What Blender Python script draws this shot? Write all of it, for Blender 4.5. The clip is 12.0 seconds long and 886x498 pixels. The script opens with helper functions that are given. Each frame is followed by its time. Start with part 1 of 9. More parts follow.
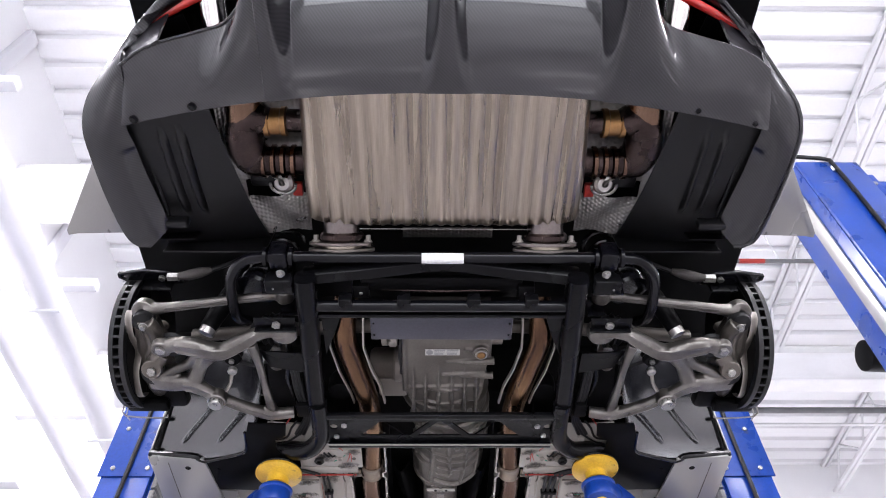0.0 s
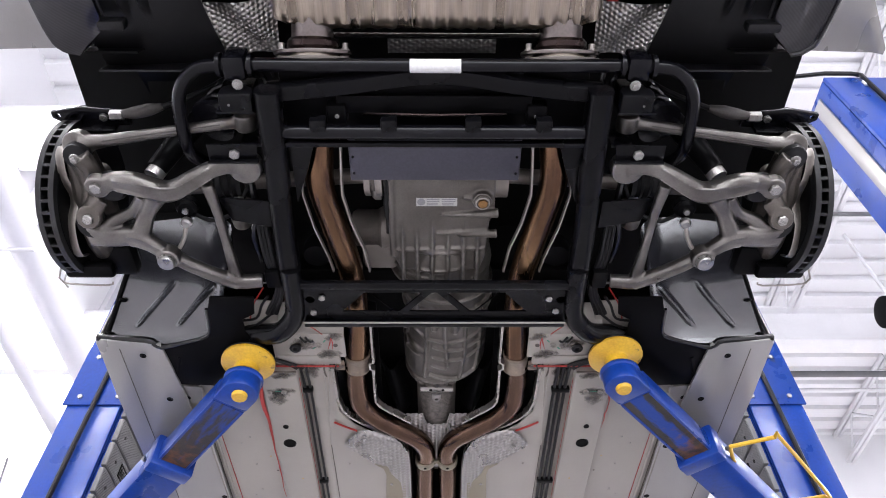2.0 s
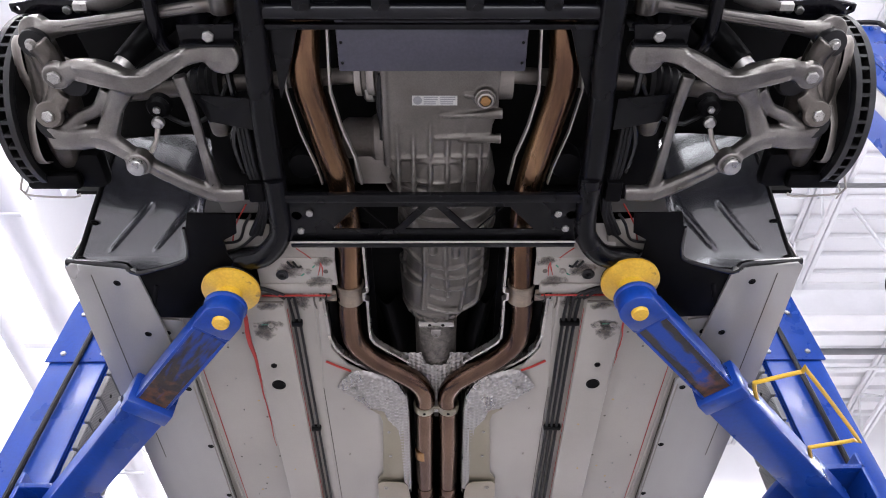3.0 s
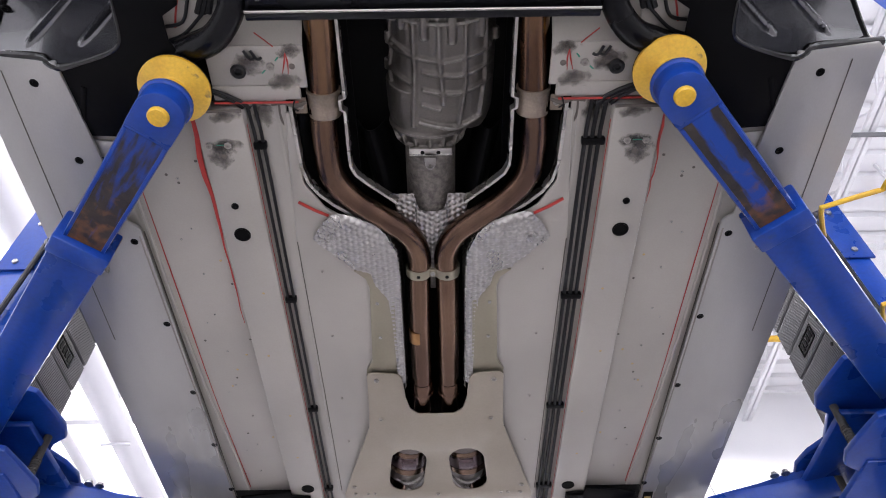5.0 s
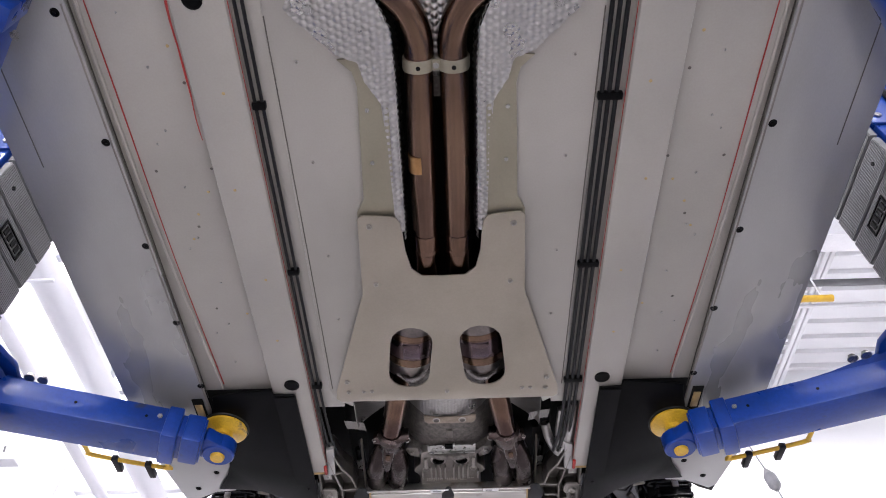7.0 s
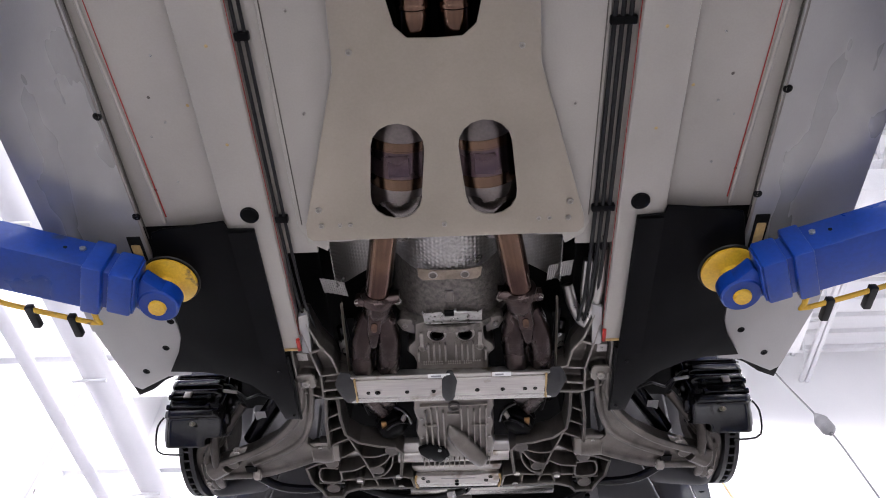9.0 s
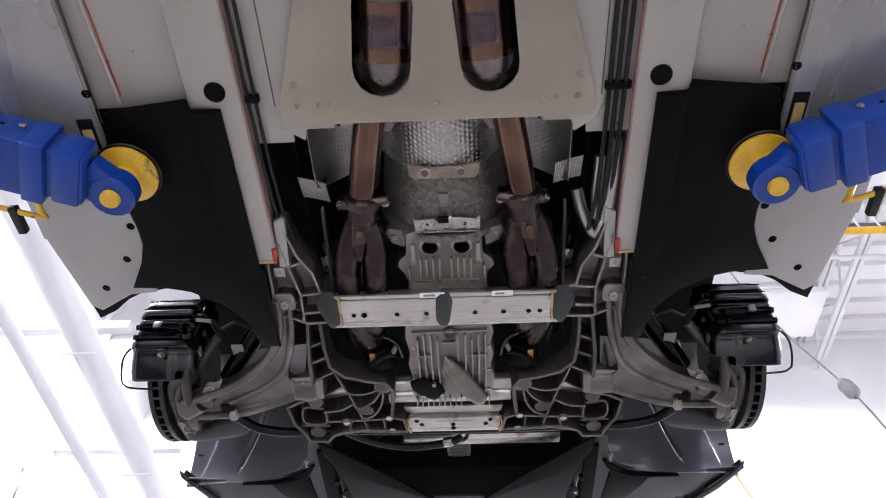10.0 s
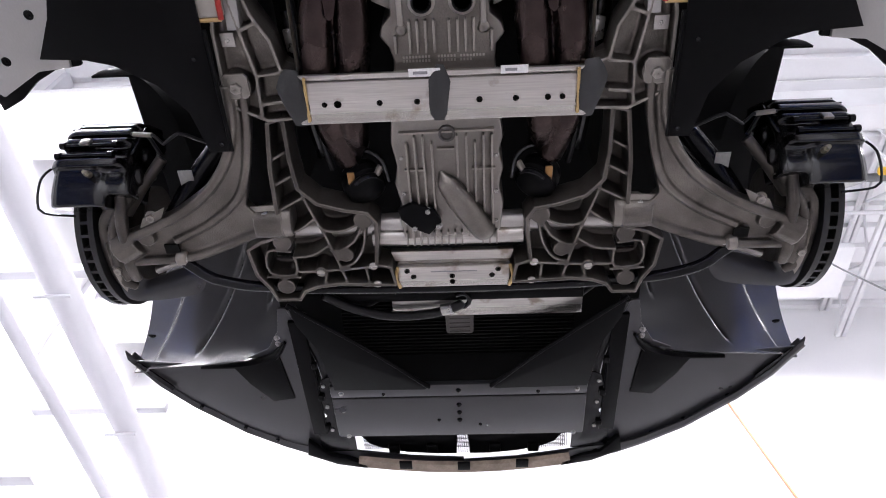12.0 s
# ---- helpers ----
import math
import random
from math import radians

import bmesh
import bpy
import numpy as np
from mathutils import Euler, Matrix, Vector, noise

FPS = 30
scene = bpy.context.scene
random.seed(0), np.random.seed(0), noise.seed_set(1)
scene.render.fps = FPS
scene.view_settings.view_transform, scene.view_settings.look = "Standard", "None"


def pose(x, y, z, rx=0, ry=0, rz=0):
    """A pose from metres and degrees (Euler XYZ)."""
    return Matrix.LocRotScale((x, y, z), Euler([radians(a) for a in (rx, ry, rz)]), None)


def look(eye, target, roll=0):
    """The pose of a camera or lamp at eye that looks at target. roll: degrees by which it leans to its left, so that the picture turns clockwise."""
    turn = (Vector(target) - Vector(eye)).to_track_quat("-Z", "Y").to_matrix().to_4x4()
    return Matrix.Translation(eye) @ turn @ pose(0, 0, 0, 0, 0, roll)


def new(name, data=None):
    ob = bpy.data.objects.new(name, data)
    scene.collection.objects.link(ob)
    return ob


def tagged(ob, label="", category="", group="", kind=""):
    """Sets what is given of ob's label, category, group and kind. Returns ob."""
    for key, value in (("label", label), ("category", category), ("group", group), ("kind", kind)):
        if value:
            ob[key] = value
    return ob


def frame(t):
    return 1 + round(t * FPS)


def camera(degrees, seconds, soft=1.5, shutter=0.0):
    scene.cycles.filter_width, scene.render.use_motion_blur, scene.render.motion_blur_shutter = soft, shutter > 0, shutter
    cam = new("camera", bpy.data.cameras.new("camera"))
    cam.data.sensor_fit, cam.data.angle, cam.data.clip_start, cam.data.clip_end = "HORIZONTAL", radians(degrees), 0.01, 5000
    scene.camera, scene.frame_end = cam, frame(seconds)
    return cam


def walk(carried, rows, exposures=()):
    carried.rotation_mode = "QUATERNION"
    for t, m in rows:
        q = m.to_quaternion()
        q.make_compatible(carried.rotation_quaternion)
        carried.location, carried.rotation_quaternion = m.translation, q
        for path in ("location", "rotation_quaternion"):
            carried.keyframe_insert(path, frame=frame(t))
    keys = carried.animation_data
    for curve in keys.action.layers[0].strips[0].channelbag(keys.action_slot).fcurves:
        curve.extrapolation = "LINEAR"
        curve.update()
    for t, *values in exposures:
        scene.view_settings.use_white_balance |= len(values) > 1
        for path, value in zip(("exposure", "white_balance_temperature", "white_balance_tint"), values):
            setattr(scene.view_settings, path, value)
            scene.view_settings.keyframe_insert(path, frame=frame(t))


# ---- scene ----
cam = camera(64.0, 12.0, 1.0)
PATH = [
    (0, (-0.023, -1.373, 0.703), (0.002, -0.127, 2.267), -0.7),
    (0.5, (-0.016, -1.256, 0.71), (0.008, -0.005, 2.27), -0.7),
    (1, (-0.009, -1.135, 0.716), (0.013, 0.119, 2.273), -0.7),
    (1.5, (-0.003, -1.023, 0.715), (0.016, 0.237, 2.268), -0.6),
    (2, (-0.001, -0.913, 0.713), (0.018, 0.353, 2.261), -0.6),
    (2.5, (0.001, -0.802, 0.712), (0.019, 0.473, 2.254), -0.6),
    (3, (0.006, -0.683, 0.712), (0.02, 0.598, 2.248), -0.6),
    (4.8, (0.022, -0.213, 0.692), (0.027, 1.057, 2.237), -0.9),
    (5, (0.021, -0.155, 0.694), (0.026, 1.112, 2.241), -1.0),
    (5.5, (0.033, -0.023, 0.697), (0.021, 1.242, 2.246), -0.6),
    (6, (0.029, 0.116, 0.698), (0.015, 1.375, 2.252), -0.7),
    (6.5, (0.018, 0.255, 0.704), (0.005, 1.51, 2.261), -0.9),
    (7, (0.013, 0.403, 0.699), (-0.001, 1.646, 2.265), -1.1),
    (8.8, (0.035, 0.951, 0.708), (-0.017, 2.156, 2.303), -0.1),
    (9, (0.035, 1.014, 0.711), (-0.018, 2.217, 2.308), 0.0),
    (9.5, (0.043, 1.159, 0.719), (-0.018, 2.36, 2.318), 0.4),
    (10, (0.048, 1.304, 0.727), (-0.02, 2.501, 2.328), 0.8),
    (10.5, (0.042, 1.442, 0.734), (-0.026, 2.638, 2.336), 0.9),
    (11, (0.036, 1.576, 0.741), (-0.031, 2.769, 2.345), 0.9),
    (11.5, (0.039, 1.711, 0.754), (-0.035, 2.906, 2.356), 1.3),
    (12, (0.041, 1.852, 0.764), (-0.041, 3.045, 2.367), 1.5),
]
walk(cam, [(t, look(eye, target, roll)) for t, eye, target, roll in PATH], [(0.0, 0.13), (2.5, 0.13), (5.0, 0.0), (12.0, 0.0)])

# ---- light: a closed white workshop under ceiling lights ----
world = bpy.data.worlds.new("world")
scene.world = world
world.use_nodes = True
wn = world.node_tree.nodes
sky = wn.new("ShaderNodeTexSky")
sky.sky_type, sky.sun_disc, sky.sun_elevation = "NISHITA", False, radians(40)
world.node_tree.links.new(sky.outputs[0], wn["Background"].inputs[0])
wn["Background"].inputs[1].default_value = 0.1
LAMP_W = 106.0
DAY_W = 540.0

# ---- small tools ----


def at_origin(ob, place, parent):
    ob.location = place
    if parent:
        ob.parent = parent
        ob.matrix_parent_inverse = Matrix.Translation(-Vector(PLACE[parent.name]))
    PLACE[ob.name] = Vector(place)
    return ob


PLACE = {}


def thing(name, place, label, category, group="", kind=""):
    return tagged(at_origin(new(name), place, None), label, category, group, kind)


def finish(bm, name, material, sharp=35):
    bmesh.ops.recalc_face_normals(bm, faces=bm.faces)
    lo = [min(v.co[i] for v in bm.verts) for i in range(3)]
    hi = [max(v.co[i] for v in bm.verts) for i in range(3)]
    c = Vector([(a + b) / 2 for a, b in zip(lo, hi)])
    for v in bm.verts:
        v.co -= c
    me = bpy.data.meshes.new(name)
    bm.to_mesh(me)
    bm.free()
    me.materials.append(material)
    me.polygons.foreach_set("use_smooth", [True] * len(me.polygons))
    me.set_sharp_from_angle(angle=radians(sharp))
    return me, c


def part(name, bm, material, parent, label="", sharp=35):
    me, c = finish(bm, name, material, sharp)
    ob = at_origin(new(name, me), c, parent)
    return tagged(ob, label)


def alone(name, bm, material, label, category, kind="", group="", sharp=35):
    me, c = finish(bm, name, material, sharp)
    return tagged(at_origin(new(name, me), c, None), label, category, group, kind)


def again(name, me, place, parent, scale=1.0, turn=(0, 0, 0), label=""):
    ob = at_origin(new(name, me), place, parent)
    ob.scale = (scale,) * 3 if isinstance(scale, (int, float)) else scale
    ob.rotation_euler = [radians(a) for a in turn]
    return tagged(ob, label)


def sharp_edges(bm, limit=0.9):
    return [e for e in bm.edges if len(e.link_faces) == 2 and e.calc_face_angle(0) > limit]


def box(x0, x1, y0, y1, z0, z1, bev=0.0, bm=None):
    bm = bm or bmesh.new()
    r = bmesh.ops.create_cube(bm, size=1.0)
    for v in r["verts"]:
        v.co = Vector(((x0 + x1) / 2 + v.co.x * (x1 - x0), (y0 + y1) / 2 + v.co.y * (y1 - y0), (z0 + z1) / 2 + v.co.z * (z1 - z0)))
    if bev:
        es = list({e for v in r["verts"] for e in v.link_edges})
        bmesh.ops.bevel(bm, geom=es, offset=bev, segments=2, affect="EDGES", profile=0.5)
    return bm


def plate(outline, z0, z1, holes=(), bev=0.0, lift=None):
    """A flat piece cut to an outline in plan, with holes through it; lift(x, y) adds height."""
    bm = bmesh.new()
    edges = []
    for loop in (outline, *holes):
        vs = [bm.verts.new((x, y, z0)) for x, y in loop]
        edges += [bm.edges.new((a, b)) for a, b in zip(vs, vs[1:] + vs[:1])]
    bmesh.ops.triangle_fill(bm, use_beauty=True, edges=edges)
    r = bmesh.ops.extrude_face_region(bm, geom=bm.faces[:])
    bmesh.ops.translate(bm, vec=(0, 0, z1 - z0), verts=[g for g in r["geom"] if isinstance(g, bmesh.types.BMVert)])
    bmesh.ops.recalc_face_normals(bm, faces=bm.faces)
    if bev:
        bmesh.ops.bevel(bm, geom=sharp_edges(bm), offset=bev, segments=2, affect="EDGES", profile=0.5)
    if lift:
        for v in bm.verts:
            v.co.z += lift(v.co.x, v.co.y)
    return bm


def side(pts, s):
    return [(s * p[0], *p[1:]) for p in pts]


def ring(cx, cy, r, n=14, ry=None):
    return [(cx + r * math.cos(2 * math.pi * i / n), cy + (ry or r) * math.sin(2 * math.pi * i / n)) for i in range(n)]


def slot(cx, cy, r, length, lean=0.0, n=9):
    """A long round-ended opening, its axis leaning from y by degrees."""
    out = []
    for k, sg in ((0, 1), (1, -1)):
        for i in range(n):
            a = math.pi * i / (n - 1) + math.pi * k
            out.append((r * math.cos(a), r * math.sin(a) + sg * (length / 2 - r)))
    c, s = math.cos(radians(lean)), math.sin(radians(lean))
    return [(cx + c * x - s * y, cy + s * x + c * y) for x, y in out]


def spline(pts, step):
    pts = [Vector(p) for p in pts]
    if len(pts) < 3:
        return pts, [0.0, 1.0]
    ext = [2 * pts[0] - pts[1]] + pts + [2 * pts[-1] - pts[-2]]
    out, par = [], []
    for i in range(1, len(ext) - 2):
        a, b, c, d = ext[i - 1:i + 3]
        n = max(2, int((c - b).length / step))
        for k in range(n):
            t = k / n
            out.append(0.5 * (2 * b + (c - a) * t + (2 * a - 5 * b + 4 * c - d) * t * t + (3 * b - a - 3 * c + d) * t ** 3))
            par.append(i - 1 + t)
    return out + [pts[-1]], par + [len(pts) - 1.0]


def tube(pts, r, n=12, step=0.02, flat=1.0, square=2.0, bm=None, cap=True, up=(0, 0, 1)):
    """A rod swept along a smooth line; r may be one radius or one for each point; flat squashes it across 'up'; square > 2 makes it boxy."""
    bm = bm or bmesh.new()
    line, par = spline(pts, step)
    rs = [r] * len(pts) if isinstance(r, (int, float)) else list(r)
    if len(pts) == 2:
        par = [0.0, 1.0]
    loops = []
    upv, last = Vector(up), None
    for i, p in enumerate(line):
        tan = (line[min(i + 1, len(line) - 1)] - line[max(i - 1, 0)]).normalized()
        u = upv if abs(tan.dot(upv)) < 0.97 else Vector((0, 1, 0))
        if last is not None:
            u = last
        sidev = tan.cross(u).normalized()
        u = sidev.cross(tan).normalized()
        last = u
        k = min(int(par[i]), len(rs) - 2)
        rad = rs[k] + (rs[k + 1] - rs[k]) * (par[i] - k)
        loop = []
        for j in range(n):
            a = 2 * math.pi * (j + 0.5) / n
            c, s = math.cos(a), math.sin(a)
            if square != 2.0:
                m = (abs(c) ** square + abs(s) ** square) ** (-1 / square)
                c, s = c * m, s * m
            loop.append(bm.verts.new(p + sidev * c * rad + u * s * rad * flat))
        loops.append(loop)
    for a, b in zip(loops, loops[1:]):
        for j in range(n):
            bm.faces.new((a[j], a[(j + 1) % n], b[(j + 1) % n], b[j]))
    if cap:
        bm.faces.new(loops[0][::-1])
        bm.faces.new(loops[-1])
    return bm


def lathe(profile, place, axis="z", n=24, bm=None):
    """Turned about an axis through place; profile: (radius, height) pairs. Closed at both ends where the radius is not nought."""
    bm = bm or bmesh.new()
    ax = Vector({"x": (1, 0, 0), "y": (0, 1, 0), "z": (0, 0, 1)}[axis]) if isinstance(axis, str) else Vector(axis).normalized()
    e1 = ax.orthogonal().normalized()
    e2 = ax.cross(e1)
    loops = []
    for r, h in profile:
        loops.append([bm.verts.new(Vector(place) + ax * h + (e1 * math.cos(2 * math.pi * i / n) + e2 * math.sin(2 * math.pi * i / n)) * max(r, 1e-5)) for i in range(n)])
    for a, b in zip(loops, loops[1:]):
        for j in range(n):
            bm.faces.new((a[j], a[(j + 1) % n], b[(j + 1) % n], b[j]))
    bm.faces.new(loops[0][::-1])
    bm.faces.new(loops[-1])
    return bm


def sheet(fn, nu, nv, thick):
    """A skin from fn(u, v), both 0 to 1, with a real thickness."""
    bm = bmesh.new()
    g = [[Vector(fn(i / nu, j / nv)) for j in range(nv + 1)] for i in range(nu + 1)]
    front, back = [], []
    for i in range(nu + 1):
        f, b = [], []
        for j in range(nv + 1):
            du = g[min(i + 1, nu)][j] - g[max(i - 1, 0)][j]
            dv = g[i][min(j + 1, nv)] - g[i][max(j - 1, 0)]
            no = du.cross(dv)
            no = no.normalized() if no.length > 1e-12 else Vector((0, 0, 1))
            f.append(bm.verts.new(g[i][j]))
            b.append(bm.verts.new(g[i][j] + no * thick))
        front.append(f)
        back.append(b)
    for i in range(nu):
        for j in range(nv):
            bm.faces.new((front[i][j], front[i + 1][j], front[i + 1][j + 1], front[i][j + 1]))
            bm.faces.new((back[i][j + 1], back[i + 1][j + 1], back[i + 1][j], back[i][j]))
    for i in range(nu):
        bm.faces.new((front[i + 1][0], front[i][0], back[i][0], back[i + 1][0]))
        bm.faces.new((front[i][nv], front[i + 1][nv], back[i + 1][nv], back[i][nv]))
    for j in range(nv):
        bm.faces.new((front[0][j], front[0][j + 1], back[0][j + 1], back[0][j]))
        bm.faces.new((front[nu][j + 1], front[nu][j], back[nu][j], back[nu][j + 1]))
    return bm


def fuse(bm, voxel=0.004, rounds=5):
    """Melt overlapping shapes into one rounded casting."""
    me = bpy.data.meshes.new("casting")
    bm.to_mesh(me)
    bm.free()
    ob = bpy.data.objects.new("casting", me)
    bpy.context.scene.collection.objects.link(ob)
    m = ob.modifiers.new("Melt", "REMESH")
    m.mode, m.voxel_size = "VOXEL", voxel
    sm = ob.modifiers.new("Soften", "SMOOTH")
    sm.factor, sm.iterations = 0.5, rounds
    dg = bpy.context.evaluated_depsgraph_get()
    out = bmesh.new()
    out.from_object(ob, dg)
    bpy.data.objects.remove(ob)
    bpy.data.meshes.remove(me)
    return out


def mix(a, b, t):
    return tuple(p + (q - p) * t for p, q in zip(a, b))


# ---- materials ----
def mat(name, col, rough=0.5, metal=0.0, col2=None, spec=0.5, big=5.0, var=0.25, fine=180.0, bump=0.15, rvar=0.15, grain=0.35, coat=0.0, stretch=(1, 1, 1), spots=None, depth=0.002, edge_bright=None):
    """A surface with slow patches (col to col2), fine grain, uneven gloss and optional stains (colour, amount, scale)."""
    m = bpy.data.materials.new(name)
    m.use_nodes = True
    n, l = m.node_tree.nodes, m.node_tree.links
    b = n["Principled BSDF"]
    tc, mp = n.new("ShaderNodeTexCoord"), n.new("ShaderNodeMapping")
    mp.inputs["Scale"].default_value = stretch
    l.new(tc.outputs["Object"], mp.inputs[0])
    n1, n2 = n.new("ShaderNodeTexNoise"), n.new("ShaderNodeTexNoise")
    for nd, sc, dt in ((n1, big, 5.0), (n2, fine, 3.0)):
        nd.inputs["Scale"].default_value, nd.inputs["Detail"].default_value = sc, dt
        l.new(mp.outputs[0], nd.inputs[0])
    ramp = n.new("ShaderNodeValToRGB")
    ramp.color_ramp.elements[0].position, ramp.color_ramp.elements[1].position = 0.34, 0.66
    c2 = col2 or tuple(c * (1 - var) for c in col)
    ramp.color_ramp.elements[0].color, ramp.color_ramp.elements[1].color = (*c2, 1), (*col, 1)
    l.new(n1.outputs[0], ramp.inputs[0])
    out = ramp.outputs[0]
    gr = n.new("ShaderNodeMixRGB")
    gr.blend_type, gr.inputs[0].default_value = "MULTIPLY", grain
    gr2 = n.new("ShaderNodeMapRange")
    gr2.inputs[1].default_value, gr2.inputs[2].default_value, gr2.inputs[3].default_value, gr2.inputs[4].default_value = 0.3, 0.7, 0.6, 1.1
    l.new(n2.outputs[0], gr2.inputs[0])
    l.new(out, gr.inputs[1])
    l.new(gr2.outputs[0], gr.inputs[2])
    out = gr.outputs[0]
    if spots:
        sc, amount, scale = spots
        n3 = n.new("ShaderNodeTexNoise")
        n3.inputs["Scale"].default_value, n3.inputs["Detail"].default_value = scale, 8.0
        l.new(tc.outputs["Object"], n3.inputs[0])
        r3 = n.new("ShaderNodeMapRange")
        r3.inputs[1].default_value, r3.inputs[2].default_value = 0.72 - amount * 0.3, 0.8 - amount * 0.3
        l.new(n3.outputs[0], r3.inputs[0])
        mx = n.new("ShaderNodeMixRGB")
        mx.inputs[2].default_value = (*sc, 1)
        l.new(r3.outputs[0], mx.inputs[0])
        l.new(out, mx.inputs[1])
        out = mx.outputs[0]
    # edge wear that also paints bright rims onto the flatly lit castings
    if edge_bright:
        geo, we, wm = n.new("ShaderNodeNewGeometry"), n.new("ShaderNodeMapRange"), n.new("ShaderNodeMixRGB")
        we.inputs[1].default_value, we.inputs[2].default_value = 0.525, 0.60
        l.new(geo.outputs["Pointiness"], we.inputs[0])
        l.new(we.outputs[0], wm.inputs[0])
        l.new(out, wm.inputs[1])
        wm.inputs[2].default_value = (*edge_bright, 1)
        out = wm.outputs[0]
    l.new(out, b.inputs["Base Color"])
    rr = n.new("ShaderNodeMapRange")
    rr.inputs[3].default_value, rr.inputs[4].default_value = max(0.03, rough - rvar), min(1.0, rough + rvar)
    l.new(n1.outputs[0], rr.inputs[0])
    l.new(rr.outputs[0], b.inputs["Roughness"])
    b.inputs["Metallic"].default_value, b.inputs["Coat Weight"].default_value, b.inputs["Coat Roughness"].default_value = metal, coat, 0.06
    b.inputs["Specular IOR Level"].default_value = spec
    if bump:
        bp = n.new("ShaderNodeBump")
        bp.inputs["Strength"].default_value, bp.inputs["Distance"].default_value = bump, depth
        l.new(n2.outputs[0], bp.inputs["Height"])
        l.new(bp.outputs[0], b.inputs["Normal"])
    return m


def carbon_mat():
    m = mat("carbon_weave", (0.05, 0.05, 0.055), 0.3, 0.0, spec=0.12, bump=0.0, coat=1.0, fine=60, rvar=0.03)
    n, l = m.node_tree.nodes, m.node_tree.links
    b = n["Principled BSDF"]
    b.inputs["Coat IOR"].default_value = 1.52
    b.inputs["Coat Roughness"].default_value = 0.05
    tc, mp = n.new("ShaderNodeTexCoord"), n.new("ShaderNodeMapping")
    mp.inputs["Rotation"].default_value = (0, 0, radians(45))
    l.new(tc.outputs["Object"], mp.inputs[0])
    w1 = n.new("ShaderNodeTexWave")
    w1.inputs["Scale"].default_value, w1.inputs["Distortion"].default_value = 62.0, 0.0
    l.new(mp.outputs[0], w1.inputs[0])
    ramp = n.new("ShaderNodeMixRGB")
    ramp.inputs[1].default_value, ramp.inputs[2].default_value = (0.0062, 0.0058, 0.0072, 1), (0.0172, 0.016, 0.02, 1)
    mu = n.new("ShaderNodeMath")
    mu.operation = "MULTIPLY_ADD"
    mu.inputs[1].default_value, mu.inputs[2].default_value = 0.75, 0.0
    l.new(w1.outputs[1], mu.inputs[0])
    l.new(mu.outputs[0], ramp.inputs[0])
    l.new(ramp.outputs[0], b.inputs["Base Color"])
    return m


CARBON = carbon_mat()
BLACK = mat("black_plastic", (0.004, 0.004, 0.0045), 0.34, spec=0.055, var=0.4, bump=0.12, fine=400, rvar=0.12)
RIBBED = mat("ribbed_black_liner", (0.007, 0.007, 0.008), 0.34, spec=0.28, var=0.25, bump=0.12, fine=400, rvar=0.1)
LINER = mat("moulded_liner_plastic", (0.03, 0.031, 0.038), 0.2, spec=1.0, coat=0.9, var=0.12, bump=0.06, fine=500, rvar=0.06)
DARKLINER = mat("dark_liner_plastic", (0.085, 0.084, 0.089), 0.22, spec=1.0, coat=0.9, var=0.12, bump=0.06, fine=500, rvar=0.06)
SATIN = mat("black_powder_coat", (0.004, 0.004, 0.006), 0.17, 0.0, spec=0.22, var=0.3, bump=0.06, fine=500, rvar=0.1)
MATTE = mat("matte_black_steel", (0.004, 0.004, 0.005), 0.26, 0.0, spec=0.16, var=0.3, bump=0.06, fine=500, rvar=0.1)
GLOSS = mat("glossy_black_caliper", (0.005, 0.005, 0.006), 0.2, spec=0.36, var=0.4, bump=0.05, fine=300, rvar=0.08, coat=0.3)
TRAY = mat("black_undertray_plastic", (0.02, 0.02, 0.023), 0.3, spec=0.6, var=0.15, bump=0.1, fine=500, rvar=0.1)
CAST = mat("cast_aluminium", (0.235, 0.222, 0.206), 0.33, 0.9, col2=(0.115, 0.107, 0.099), big=12, bump=0.35, fine=350, spots=((0.16, 0.14, 0.12), 0.25, 9), edge_bright=(0.46, 0.44, 0.42))
CASTGREY = mat("sandy_gearbox_alloy", (0.16, 0.146, 0.13), 0.4, 0.7, col2=(0.095, 0.086, 0.076), big=8, bump=0.35, fine=330, spots=((0.15, 0.135, 0.115), 0.25, 7), edge_bright=(0.42, 0.40, 0.37))
DULLCAST = mat("dull_cast_metal", (0.115, 0.102, 0.09), 0.42, 0.65, col2=(0.05, 0.044, 0.039), big=9, bump=0.45, fine=300, spots=((0.07, 0.062, 0.055), 0.4, 7), edge_bright=(0.27, 0.245, 0.22))
IRON = mat("cast_iron", (0.1, 0.092, 0.088), 0.6, 0.4, col2=(0.06, 0.055, 0.05), big=14, bump=0.4, fine=250)
PAINT = mat("grey_underbody_paint", (0.375, 0.35, 0.31), 0.34, 0.0, col2=(0.31, 0.289, 0.257), big=2.2, bump=0.04, fine=260, grain=0.1, spots=((0.29, 0.265, 0.24), 0.2, 5))
SILL = mat("metallic_sill_paint", (0.35, 0.341, 0.327), 0.3, 0.4, col2=(0.275, 0.268, 0.257), big=2, bump=0.03, fine=300, grain=0.1, stretch=(1.6, 0.5, 1), spots=((0.4, 0.39, 0.38), 0.1, 6), coat=0.25)
ALU = mat("brushed_aluminium", (0.5, 0.475, 0.445), 0.27, 0.9, col2=(0.38, 0.36, 0.335), big=4, bump=0.12, fine=120, stretch=(0.12, 3, 3), spots=((0.24, 0.2, 0.165), 0.4, 13))
